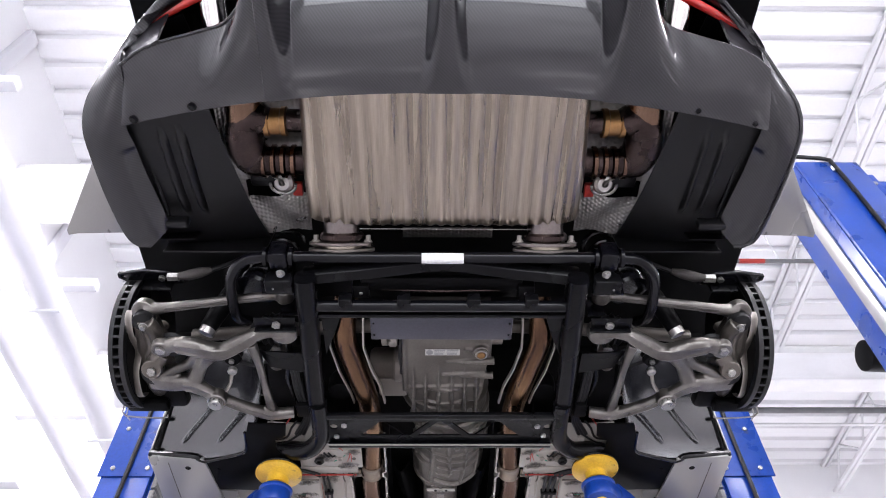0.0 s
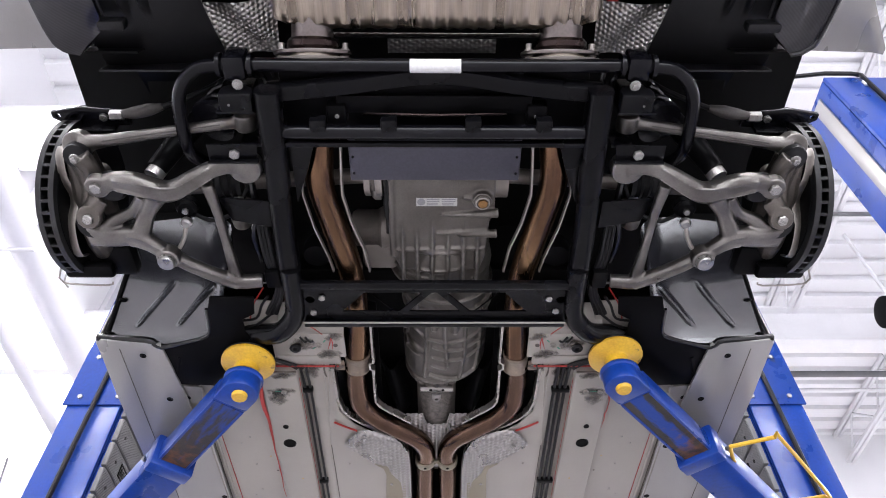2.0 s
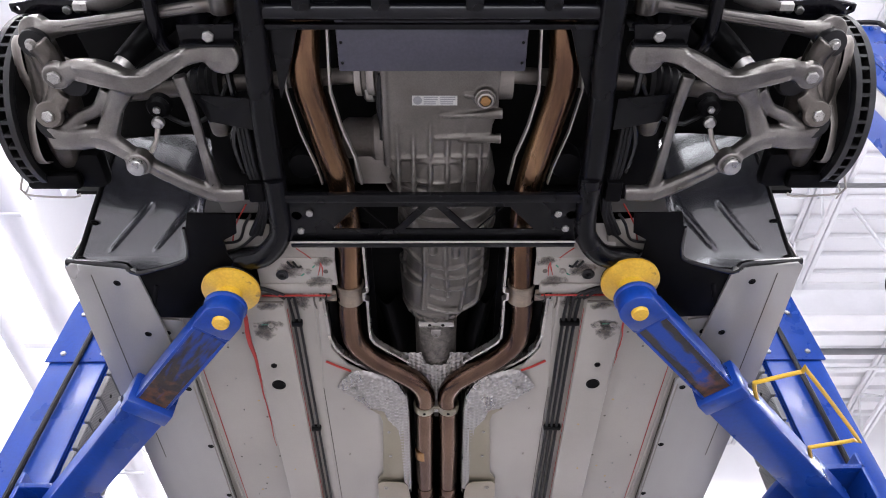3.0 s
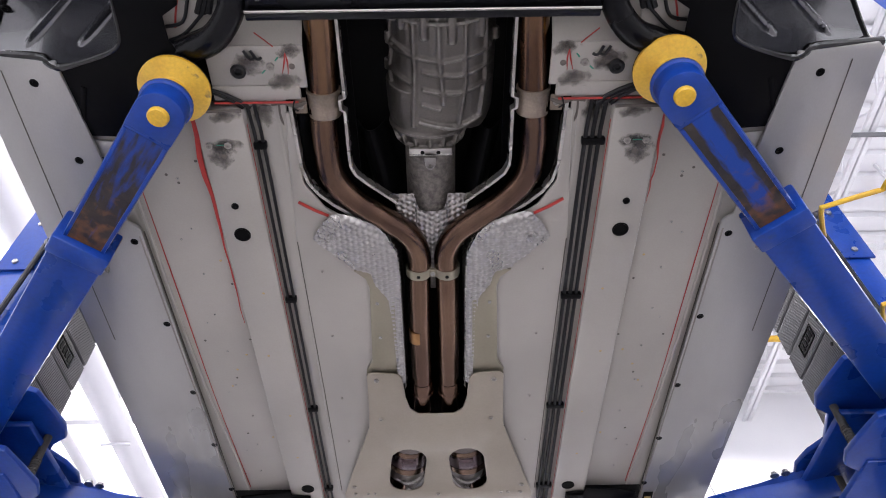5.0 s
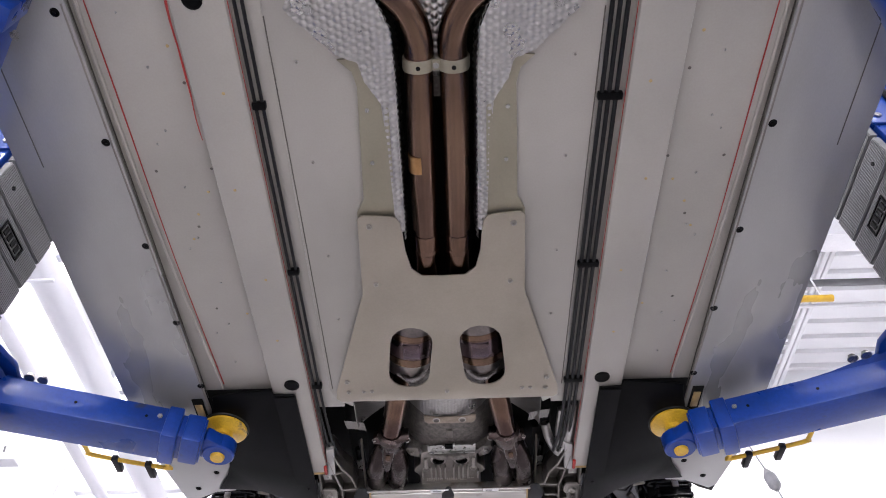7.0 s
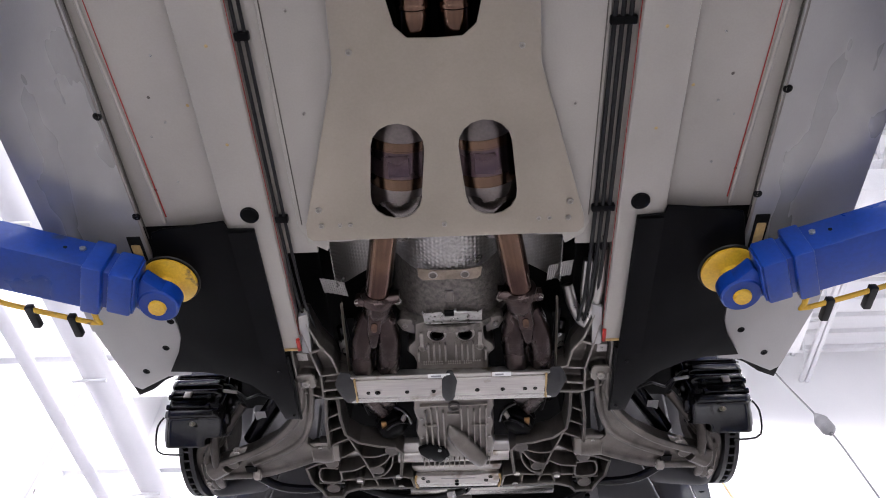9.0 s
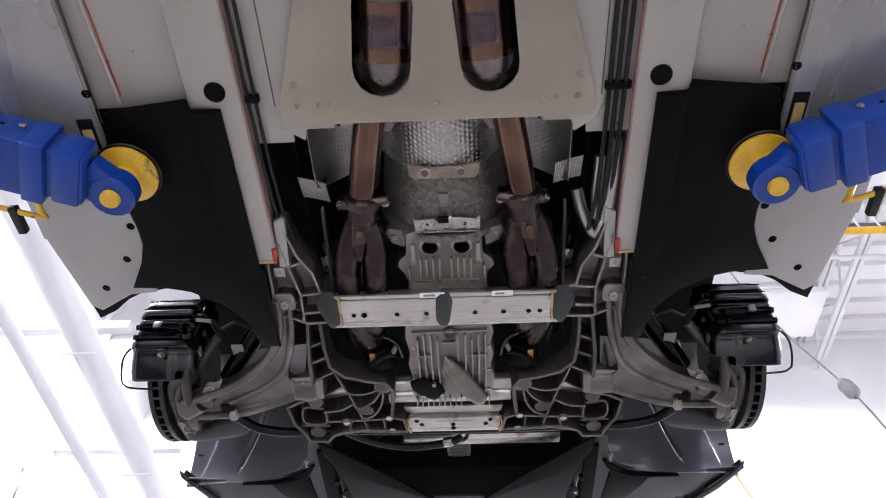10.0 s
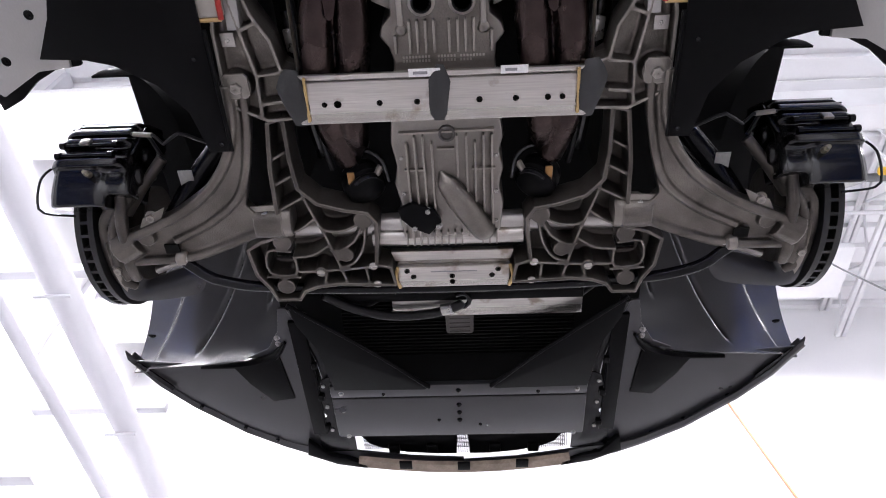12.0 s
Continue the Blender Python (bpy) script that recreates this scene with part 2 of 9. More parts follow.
PANEL = mat("olive_grey_alloy_panel", (0.345, 0.306, 0.25), 0.34, 0.82, col2=(0.27, 0.239, 0.195), big=2.5, bump=0.05, fine=200, grain=0.12, spots=((0.24, 0.21, 0.165), 0.2, 6))
OLIVE = mat("olive_drab_flange", (0.29, 0.262, 0.195), 0.36, 0.6, col2=(0.24, 0.215, 0.158), big=3, bump=0.05, fine=200, grain=0.12)
FOIL = mat("embossed_foil", (0.39, 0.375, 0.355), 0.31, 0.98, big=9, var=0.1, bump=0.0, fine=150, grain=0.1)
TITAN = mat("brushed_titanium", (0.44, 0.375, 0.305), 0.28, 0.9, col2=(0.22, 0.182, 0.146), big=1.2, bump=0.1, fine=20, stretch=(26, 0.8, 6), rvar=0.1)
PIPE = mat("heat_tinted_pipe", (0.175, 0.11, 0.075), 0.23, 1.0, col2=(0.09, 0.055, 0.042), big=9, bump=0.07, fine=160, rvar=0.08, grain=0.2, stretch=(1.3, 0.4, 1.2), spots=((0.25, 0.16, 0.085), 0.2, 7))
FRONTPIPE = mat("darkened_front_pipe", (0.14, 0.086, 0.06), 0.17, 1.0, col2=(0.06, 0.035, 0.03), big=8, bump=0.05, rvar=0.06, grain=0.15)
COVER = mat("blue_black_cover_metal", (0.075, 0.074, 0.094), 0.34, 0.6, big=3, bump=0.05)
CASTMID = mat("sandy_cast_alloy", (0.172, 0.154, 0.137), 0.36, 0.75, col2=(0.075, 0.067, 0.059), big=9, bump=0.4, fine=320, spots=((0.1, 0.088, 0.075), 0.3, 8), edge_bright=(0.36, 0.335, 0.305))
# brown sheen of the front lip as a plain colour
TAN = mat("tan_lip_sheen", (0.17, 0.125, 0.07), 0.4, 0.2, big=6, bump=0.05, grain=0.1)
PATCH = mat("grey_sealing_rubber", (0.02, 0.02, 0.021), 0.6, 0.0, bump=0.3)
GRAIN = mat("sand_cast_grain", (0.2, 0.18, 0.16), 0.55, 0.4, col2=(0.1, 0.09, 0.08), big=90, bump=0.8, fine=170, depth=0.004)
GOLDPIPE = mat("golden_tinted_pipe", (0.25, 0.15, 0.085), 0.24, 1.0, col2=(0.09, 0.05, 0.033), big=10, bump=0.06, fine=160, rvar=0.08, grain=0.2, stretch=(1.6, 0.35, 1.6), spots=((0.3, 0.24, 0.18), 0.2, 6))
TAN = mat("weathered_tan_steel", (0.3, 0.245, 0.19), 0.45, 0.6, col2=(0.19, 0.15, 0.115), big=25, bump=0.3)
CANSTEEL = mat("darkened_can_steel", (0.2, 0.175, 0.165), 0.28, 0.95, col2=(0.11, 0.095, 0.09), big=6, bump=0.08)
PURPLE = mat("purple_tempered_steel", (0.115, 0.08, 0.085), 0.25, 0.95, col2=(0.07, 0.05, 0.065), big=9, bump=0.05)
BRONZE = mat("bronze_clamp", (0.34, 0.19, 0.08), 0.35, 0.95, big=20, bump=0.15)
RUSTED = mat("rusty_manifold", (0.066, 0.048, 0.045), 0.27, 0.95, col2=(0.03, 0.021, 0.02), big=14, bump=0.4, fine=220)
STEEL = mat("zinc_steel", (0.42, 0.41, 0.39), 0.3, 0.9, big=60, bump=0.1)
CHROME = mat("polished_tip_steel", (0.8, 0.78, 0.75), 0.1, 1.0, bump=0.0, rvar=0.04, var=0.1)
DISC = mat("brake_disc_iron", (0.014, 0.014, 0.015), 0.45, 0.2, big=20, bump=0.15)
YELLOW = mat("yellow_paint", (0.72, 0.44, 0.03), 0.38, 0.0, col2=(0.6, 0.34, 0.02), big=18, bump=0.15, spots=((0.12, 0.08, 0.03), 0.22, 28), coat=0.2)
BLUE = mat("blue_enamel", (0.005, 0.045, 0.29), 0.3, 0.0, col2=(0.004, 0.033, 0.21), spec=0.35, big=5, bump=0.06, fine=90, spots=((0.03, 0.035, 0.07), 0.16, 9), coat=0.1)


def worn_mat(name, angle, stripe):
    """Blue enamel rubbed through to greasy brown steel along an arm, rust gathering near its sleeve."""
    m = mat(name, (0.045, 0.034, 0.026), 0.5, 0.0, col2=(0.02, 0.017, 0.02), spec=0.3, big=24, bump=0.4, fine=140)
    n, l = m.node_tree.nodes, m.node_tree.links
    b = n["Principled BSDF"]
    under = b.inputs["Base Color"].links[0].from_socket
    tc, mp, sep = n.new("ShaderNodeTexCoord"), n.new("ShaderNodeMapping"), n.new("ShaderNodeSeparateXYZ")
    mp.vector_type = "TEXTURE"
    mp.inputs["Rotation"].default_value = (0, 0, angle)
    l.new(tc.outputs["Object"], mp.inputs[0])
    l.new(mp.outputs[0], sep.inputs[0])
    st = n.new("ShaderNodeMapping")
    st.inputs["Scale"].default_value = (14, 75, 30)
    l.new(mp.outputs[0], st.inputs[0])
    streak, blot = n.new("ShaderNodeTexNoise"), n.new("ShaderNodeTexNoise")
    streak.inputs["Scale"].default_value, streak.inputs["Detail"].default_value = 1.0, 6.0
    blot.inputs["Scale"].default_value, blot.inputs["Detail"].default_value = 38.0, 7.0
    l.new(st.outputs[0], streak.inputs[0])
    l.new(mp.outputs[0], blot.inputs[0])

    def math_node(op, a, b_):
        q = n.new("ShaderNodeMath")
        q.operation, q.use_clamp = op, False
        for k, v in enumerate((a, b_)):
            if isinstance(v, (int, float)):
                q.inputs[k].default_value = v
            else:
                l.new(v, q.inputs[k])
        return q.outputs[0]

    def ramp(v, lo, hi):
        q = n.new("ShaderNodeMapRange")
        q.inputs[1].default_value, q.inputs[2].default_value = lo, hi
        l.new(v, q.inputs[0])
        return q.outputs[0]
    along, across = sep.outputs[0], sep.outputs[1]
    if stripe:
        w = math_node("ADD", math_node("ABSOLUTE", across, 0.0), math_node("MULTIPLY", math_node("SUBTRACT", streak.outputs[0], 0.5), 0.035))
        blue = math_node("MULTIPLY", ramp(w, 0.019, 0.012), ramp(along, 0.115, 0.07))
    else:
        w = math_node("SUBTRACT", streak.outputs[0], math_node("MULTIPLY", along, 0.9))
        blue = math_node("MULTIPLY", ramp(w, 0.5, 0.7), 0.8)
    rust = math_node("MULTIPLY", ramp(math_node("ADD", blot.outputs[0], math_node("MULTIPLY", along, 1.3)), 0.56, 0.82), 0.85)
    c1, c2 = n.new("ShaderNodeMixRGB"), n.new("ShaderNodeMixRGB")
    l.new(blue, c1.inputs[0])
    l.new(under, c1.inputs[1])
    c1.inputs[2].default_value = (0.006, 0.045, 0.27, 1)
    l.new(rust, c2.inputs[0])
    l.new(c1.outputs[0], c2.inputs[1])
    c2.inputs[2].default_value = (0.16, 0.065, 0.022, 1)
    l.new(c2.outputs[0], b.inputs["Base Color"])
    return m


WORN = {-1: worn_mat("worn_arm_paint", math.atan2(0.913, -0.721), False), 1: worn_mat("rubbed_arm_paint", math.atan2(0.854, 0.747), True)}
RUBBER = mat("ribbed_rubber", (0.15, 0.15, 0.153), 0.55, 0.0, bump=0.2)
# near-black that puts the shade of voids, slots and holes into the colour
SHADE_BLACK = mat("shade_black", (0.006, 0.006, 0.006), 0.8, 0.0, spec=0.1, bump=0.1)
RED = mat("red_sealant", (0.4, 0.022, 0.015), 0.5, 0.0, big=30)
REDLENS = mat("red_reflector", (0.6, 0.02, 0.015), 0.12, 0.0, bump=0.0, coat=1.0)
PAPER = mat("white_sticker", (0.8, 0.8, 0.79), 0.5, 0.0, var=0.08, bump=0.0)
LABELGREY = mat("greyed_sticker", (0.5, 0.49, 0.47), 0.45, 0.0, var=0.15, bump=0.0)
INK = mat("grey_print", (0.25, 0.25, 0.26), 0.5, 0.0, bump=0.0)
GREEN = mat("green_marker", (0.02, 0.25, 0.16), 0.5, 0.0, bump=0.0)
GRIME_SHADE = mat("dark_grime_and_shade", (0.11, 0.095, 0.08), 0.7, 0.0, big=40, bump=0.5)


def smear_mat():
    """A film of grime, thick in the middle and broken up towards its edges."""
    m = mat("smeared_grime", (0.13, 0.11, 0.095), 0.6, 0.0, big=40, bump=0.3)
    n, l = m.node_tree.nodes, m.node_tree.links
    tc, sep, noise = n.new("ShaderNodeTexCoord"), n.new("ShaderNodeVectorMath"), n.new("ShaderNodeTexNoise")
    flat = n.new("ShaderNodeMapping")
    flat.inputs["Location"].default_value, flat.inputs["Scale"].default_value = (-0.5, -0.5, 0.0), (1, 1, 0)
    l.new(tc.outputs["Generated"], flat.inputs[0])
    sep.operation = "LENGTH"
    l.new(flat.outputs[0], sep.inputs[0])
    noise.inputs["Scale"].default_value, noise.inputs["Detail"].default_value = 45.0, 6.0
    l.new(tc.outputs["Object"], noise.inputs[0])
    fall, patch, both = n.new("ShaderNodeMapRange"), n.new("ShaderNodeMapRange"), n.new("ShaderNodeMath")
    fall.inputs[1].default_value, fall.inputs[2].default_value, fall.inputs[3].default_value, fall.inputs[4].default_value = 0.1, 0.48, 0.35, -0.3
    l.new(sep.outputs["Value"], fall.inputs[0])
    l.new(noise.outputs[0], both.inputs[0])
    l.new(fall.outputs[0], both.inputs[1])
    both.operation = "ADD"
    patch.inputs[1].default_value, patch.inputs[2].default_value, patch.inputs[4].default_value = 0.5, 0.95, 0.62
    l.new(both.outputs[0], patch.inputs[0])
    clear, mx = n.new("ShaderNodeBsdfTransparent"), n.new("ShaderNodeMixShader")
    l.new(patch.outputs[0], mx.inputs[0])
    l.new(clear.outputs[0], mx.inputs[1])
    l.new(n["Principled BSDF"].outputs[0], mx.inputs[2])
    l.new(mx.outputs[0], n["Material Output"].inputs[0])
    return m


SMEAR = smear_mat()
TAPE = mat("faded_orange_tape", (0.75, 0.3, 0.16), 0.5, 0.0, big=12, bump=0.0)
GUM = mat("dried_adhesive", (0.5, 0.34, 0.14), 0.4, 0.0, big=40)
WALL = mat("white_wall_paint", (0.82, 0.82, 0.83), 0.55, 0.0, col2=(0.77, 0.77, 0.79), big=1.2, bump=0.02, fine=60, grain=0.05)
DECK = mat("white_roof_deck", (0.84, 0.84, 0.86), 0.5, 0.0, col2=(0.78, 0.78, 0.8), big=0.8, bump=0.02, fine=40, grain=0.05)
JOIST = mat("white_steel_paint", (0.8, 0.8, 0.82), 0.45, 0.0, big=3, var=0.1, bump=0.05)
FLOOR = mat("grey_epoxy_floor", (0.5, 0.49, 0.5), 0.22, 0.0, col2=(0.3, 0.292, 0.3), big=1.3, bump=0.05, fine=40, spots=((0.3, 0.29, 0.28), 0.2, 2.5), coat=0.3)
CABLE = mat("black_rubber_cable", (0.009, 0.009, 0.01), 0.4, 0.0, spec=0.25, bump=0.1)
# white pipe paint greyed so its shading stands out on the bright wall
SHADED_WHITE = mat("shaded_white_paint", (0.68, 0.68, 0.715), 0.45, 0.0, col2=(0.62, 0.62, 0.655), big=1.5, bump=0.02, fine=60, grain=0.05)
GREYPIPE = mat("grey_conduit", (0.16, 0.16, 0.17), 0.5, 0.0, bump=0.1)

# shared small pieces: a hexagon bolt with its washer, a push clip, a plain plug (all one metre across, scaled where used)
bolt_bm = lathe([(0.62, 0.0), (0.62, -0.1), (0.58, -0.14)], (0, 0, 0), n=20)
lathe([(0.42, -0.12), (0.42, -0.52), (0.34, -0.58), (0.0, -0.58)], (0, 0, 0), n=6, bm=bolt_bm)
BOLT, _ = finish(bolt_bm, "bolt", STEEL)
clip_bm = lathe([(0.5, 0.0), (0.48, -0.12), (0.36, -0.2), (0.3, -0.16), (0.16, -0.14), (0.14, -0.22), (0.0, -0.22)], (0, 0, 0), n=16)
CLIP, _ = finish(clip_bm, "clip", BLACK)
DULLBOLT = BOLT.copy()
DULLBOLT.materials[0] = CASTMID
BLACKBOLT = BOLT.copy()
BLACKBOLT.materials[0] = SATIN


def bolt(place, size, parent, axis=(0, 0, 0), label="", mesh=None, name="bolt"):
    return again(name, mesh or BOLT, place, parent, size, axis, label)


# ---- the workshop ----
WX0, WX1, WY0, WY1, HZ = -3.4, 11.0, -7.0, 7.05, 6.5
alone("floor", box(WX0 - 0.2, WX1 + 0.2, WY0 - 0.2, WY1 + 0.2, -0.2, 0.0), FLOOR, "grey epoxy workshop floor with faint stains", "floor", "structure")
alone("wall_west", box(WX0 - 0.2, WX0, WY0 - 0.2, WY1 + 0.2, 0.0, HZ + 0.3), WALL, "white painted workshop side wall", "wall", "structure")
alone("wall_east", box(WX1, WX1 + 0.2, WY0 - 0.2, WY1 + 0.2, 0.0, HZ + 0.3), WALL, "white painted far workshop wall", "wall", "structure")
alone("wall_north", box(WX0, WX1, WY1, WY1 + 0.2, 0.0, HZ + 0.3), WALL, "white painted end wall ahead of the car", "wall", "structure")
# the rear wall has an open bay door; daylight enters through it
alone("wall_south_1", box(WX0, -2.4, WY0 - 0.2, WY0, 0.0, HZ + 0.3), WALL, "white painted wall beside the bay door", "wall", "structure")
alone("wall_south_2", box(4.4, WX1, WY0 - 0.2, WY0, 0.0, HZ + 0.3), WALL, "white painted wall beside the bay door", "wall", "structure")
alone("wall_south_3", box(-2.4, 4.4, WY0 - 0.2, WY0, 4.0, HZ + 0.3), WALL, "white painted wall above the bay door", "wall", "structure")
alone("ground", box(-40, 40, -60, WY0 - 0.2, -0.25, -0.02), FLOOR, "pale concrete yard outside the bay door", "ground", "structure")
day = bpy.data.lights.new("daylight", "AREA")
day.shape, day.size, day.size_y, day.energy, day.color = "RECTANGLE", 6.7, 3.9, DAY_W, (0.97, 0.98, 1.05)
day_ob = new("daylight", day)
day_ob.matrix_world = look((1.0, WY0 - 0.1, 2.0), (1.0, 0.0, 2.0))


def deck():
    """Ribbed steel roof deck, its ribs running across the hall."""
    bm = bmesh.new()
    prof = []
    y = WY0
    while y < WY1:
        prof += [(y, HZ), (y + 0.17, HZ), (y + 0.19, HZ + 0.05), (y + 0.23, HZ + 0.05)]
        y += 0.25
    prof = [(p[0], p[1]) for p in prof if p[0] <= WY1] + [(WY1, HZ)]
    rows = [[bm.verts.new((x, yy, zz)) for yy, zz in prof] for x in (WX0, WX1)]
    top = [[bm.verts.new((x, yy, HZ + 0.2)) for yy in (WY0, WY1)] for x in (WX0, WX1)]
    for i in range(len(prof) - 1):
        bm.faces.new((rows[0][i], rows[0][i + 1], rows[1][i + 1], rows[1][i]))
    bm.faces.new((top[0][0], top[0][1], top[1][1], top[1][0]))
    return bm


alone("ceiling", deck(), DECK, "white ribbed steel roof deck", "ceiling", "structure", sharp=20)


def joist(x, z_top, depth):
    """An open web joist along the hall: two chords and a zigzag of rods."""
    t = thing("roof_joist", (x, 0, z_top), "white open-web steel roof joist under the deck", "joist", "roof joists")
    for z in (z_top - 0.02, z_top - depth):
        for dx in (-0.03, 0.03):
            part("chord", box(x + dx - 0.022, x + dx + 0.022, WY0, WY1, z - 0.02, z + 0.02, 0.004), JOIST, t)
    y, k = WY0 + 0.1, 0
    while y < WY1 - 0.4:
        za, zb = (z_top - 0.03, z_top - depth) if k % 2 == 0 else (z_top - depth, z_top - 0.03)
        part("web_rod", tube([(x, y, za), (x, y + 0.42, zb)], 0.013, 6), JOIST, t)
        y += 0.42
        k += 1
    return t


for jx in (-1.9, 0.1, 2.1, 3.75, 5.4, 7.1, 8.8):
    joist(jx, HZ - 0.005, 0.42)
# a deep white girder across the hall
g = thing("roof_girder", (3.8, 4.35, 5.7), "white steel roof girder across the hall", "girder")
part("web", box(WX0, WX1, 4.335, 4.365, 5.62, 6.06), JOIST, g)
part("flange", box(WX0, WX1, 4.25, 4.45, 5.6, 5.62, 0.004), JOIST, g)
part("flange", box(WX0, WX1, 4.25, 4.45, 6.06, 6.08, 0.004), JOIST, g)


def ceiling_lamp(x, y, z=5.6, w=1.2, d=0.5):
    t = thing("high_bay_light", (x, y, z), "white rectangular high-bay ceiling light, switched on; wall row is added", "light", "ceiling lights")
    part("housing", box(x - w / 2 - 0.03, x + w / 2 + 0.03, y - d / 2 - 0.03, y + d / 2 + 0.03, z + 0.015, z + 0.09, 0.01), JOIST, t)
    for dx in (-w * 0.4, w * 0.4):
        part("hanger_rod", tube([(x + dx, y, z + 0.08), (x + dx, y, HZ - 0.02)], 0.006, 6), JOIST, t)
    la = bpy.data.lights.new("light", "AREA")
    la.shape, la.size, la.size_y, la.energy, la.color = "RECTANGLE", w, d, LAMP_W, (1.0, 0.965, 1.02)
    ob = new("lamp", la)
    ob.location = (x, y, z)
    return t


# the row at x -2.95 is added to brighten the side wall
for lx, ly in ((-2.4, -4.6), (0.0, -4.8), (2.4, -4.6), (-2.4, -2.3), (2.6, -2.6), (6.4, -4.2), (6.4, -0.6), (6.4, 2.6), (6.4, 5.7), (9.4, -2.5), (9.4, 1.0), (9.4, 5.0), (0.0, 2.0), (2.65, 5.85), (-2.95, -0.2), (-2.95, 2.0), (-2.95, 4.2), (-2.95, 6.2)):
    ceiling_lamp(lx, ly)

# ---- the car, raised on the lift ----
car = thing("car", (0, 1.35, 1.95), "sports car raised on a lift with wheels off and underbody bare", "car")


# rear: silencer, diffuser, liners
def muffler():
    """Ribbed titanium box with rolled sides and rounded ends."""
    nx, ny = 420, 22
    bm = bmesh.new()
    x_half, y0, y1, zb, zt = 0.322, -0.75, -0.372, 2.03, 2.27
    rows = []
    for j in range(ny + 1):
        v = j / ny
        y = y0 + (y1 - y0) * v
        e = min(v, 1 - v) * (y1 - y0)
        rnd = 0.02
        shrink = rnd - math.sqrt(max(0, rnd * rnd - max(0, rnd - e) ** 2))
        w = x_half * (0.955 + 0.045 * min(1.0, v * 1.5)) - shrink
        row = []
        for i in range(nx):
            a = 2 * math.pi * i / nx
            c, s = math.cos(a), math.sin(a)
            m = (abs(c) ** 7 + abs(s) ** 7) ** (-1 / 7)
            x, z = c * m * w, s * m * ((zt - zb) / 2 - shrink)
            if abs(s * m) > 0.9:
                z += 0.0036 * math.sin(x * 2 * math.pi / 0.0275 + 0.7 * math.sin(x * 23)) * (1 - (abs(x) / x_half) ** 8) * (1 if s < 0 else 0)
            row.append(bm.verts.new((x, y, (zb + zt) / 2 + z)))
        rows.append(row)
    for a, b in zip(rows, rows[1:]):
        for i in range(nx):
            bm.faces.new((a[i], a[(i + 1) % nx], b[(i + 1) % nx], b[i]))
    bm.faces.new(rows[0][::-1])
    bm.faces.new(rows[-1])
    return bm


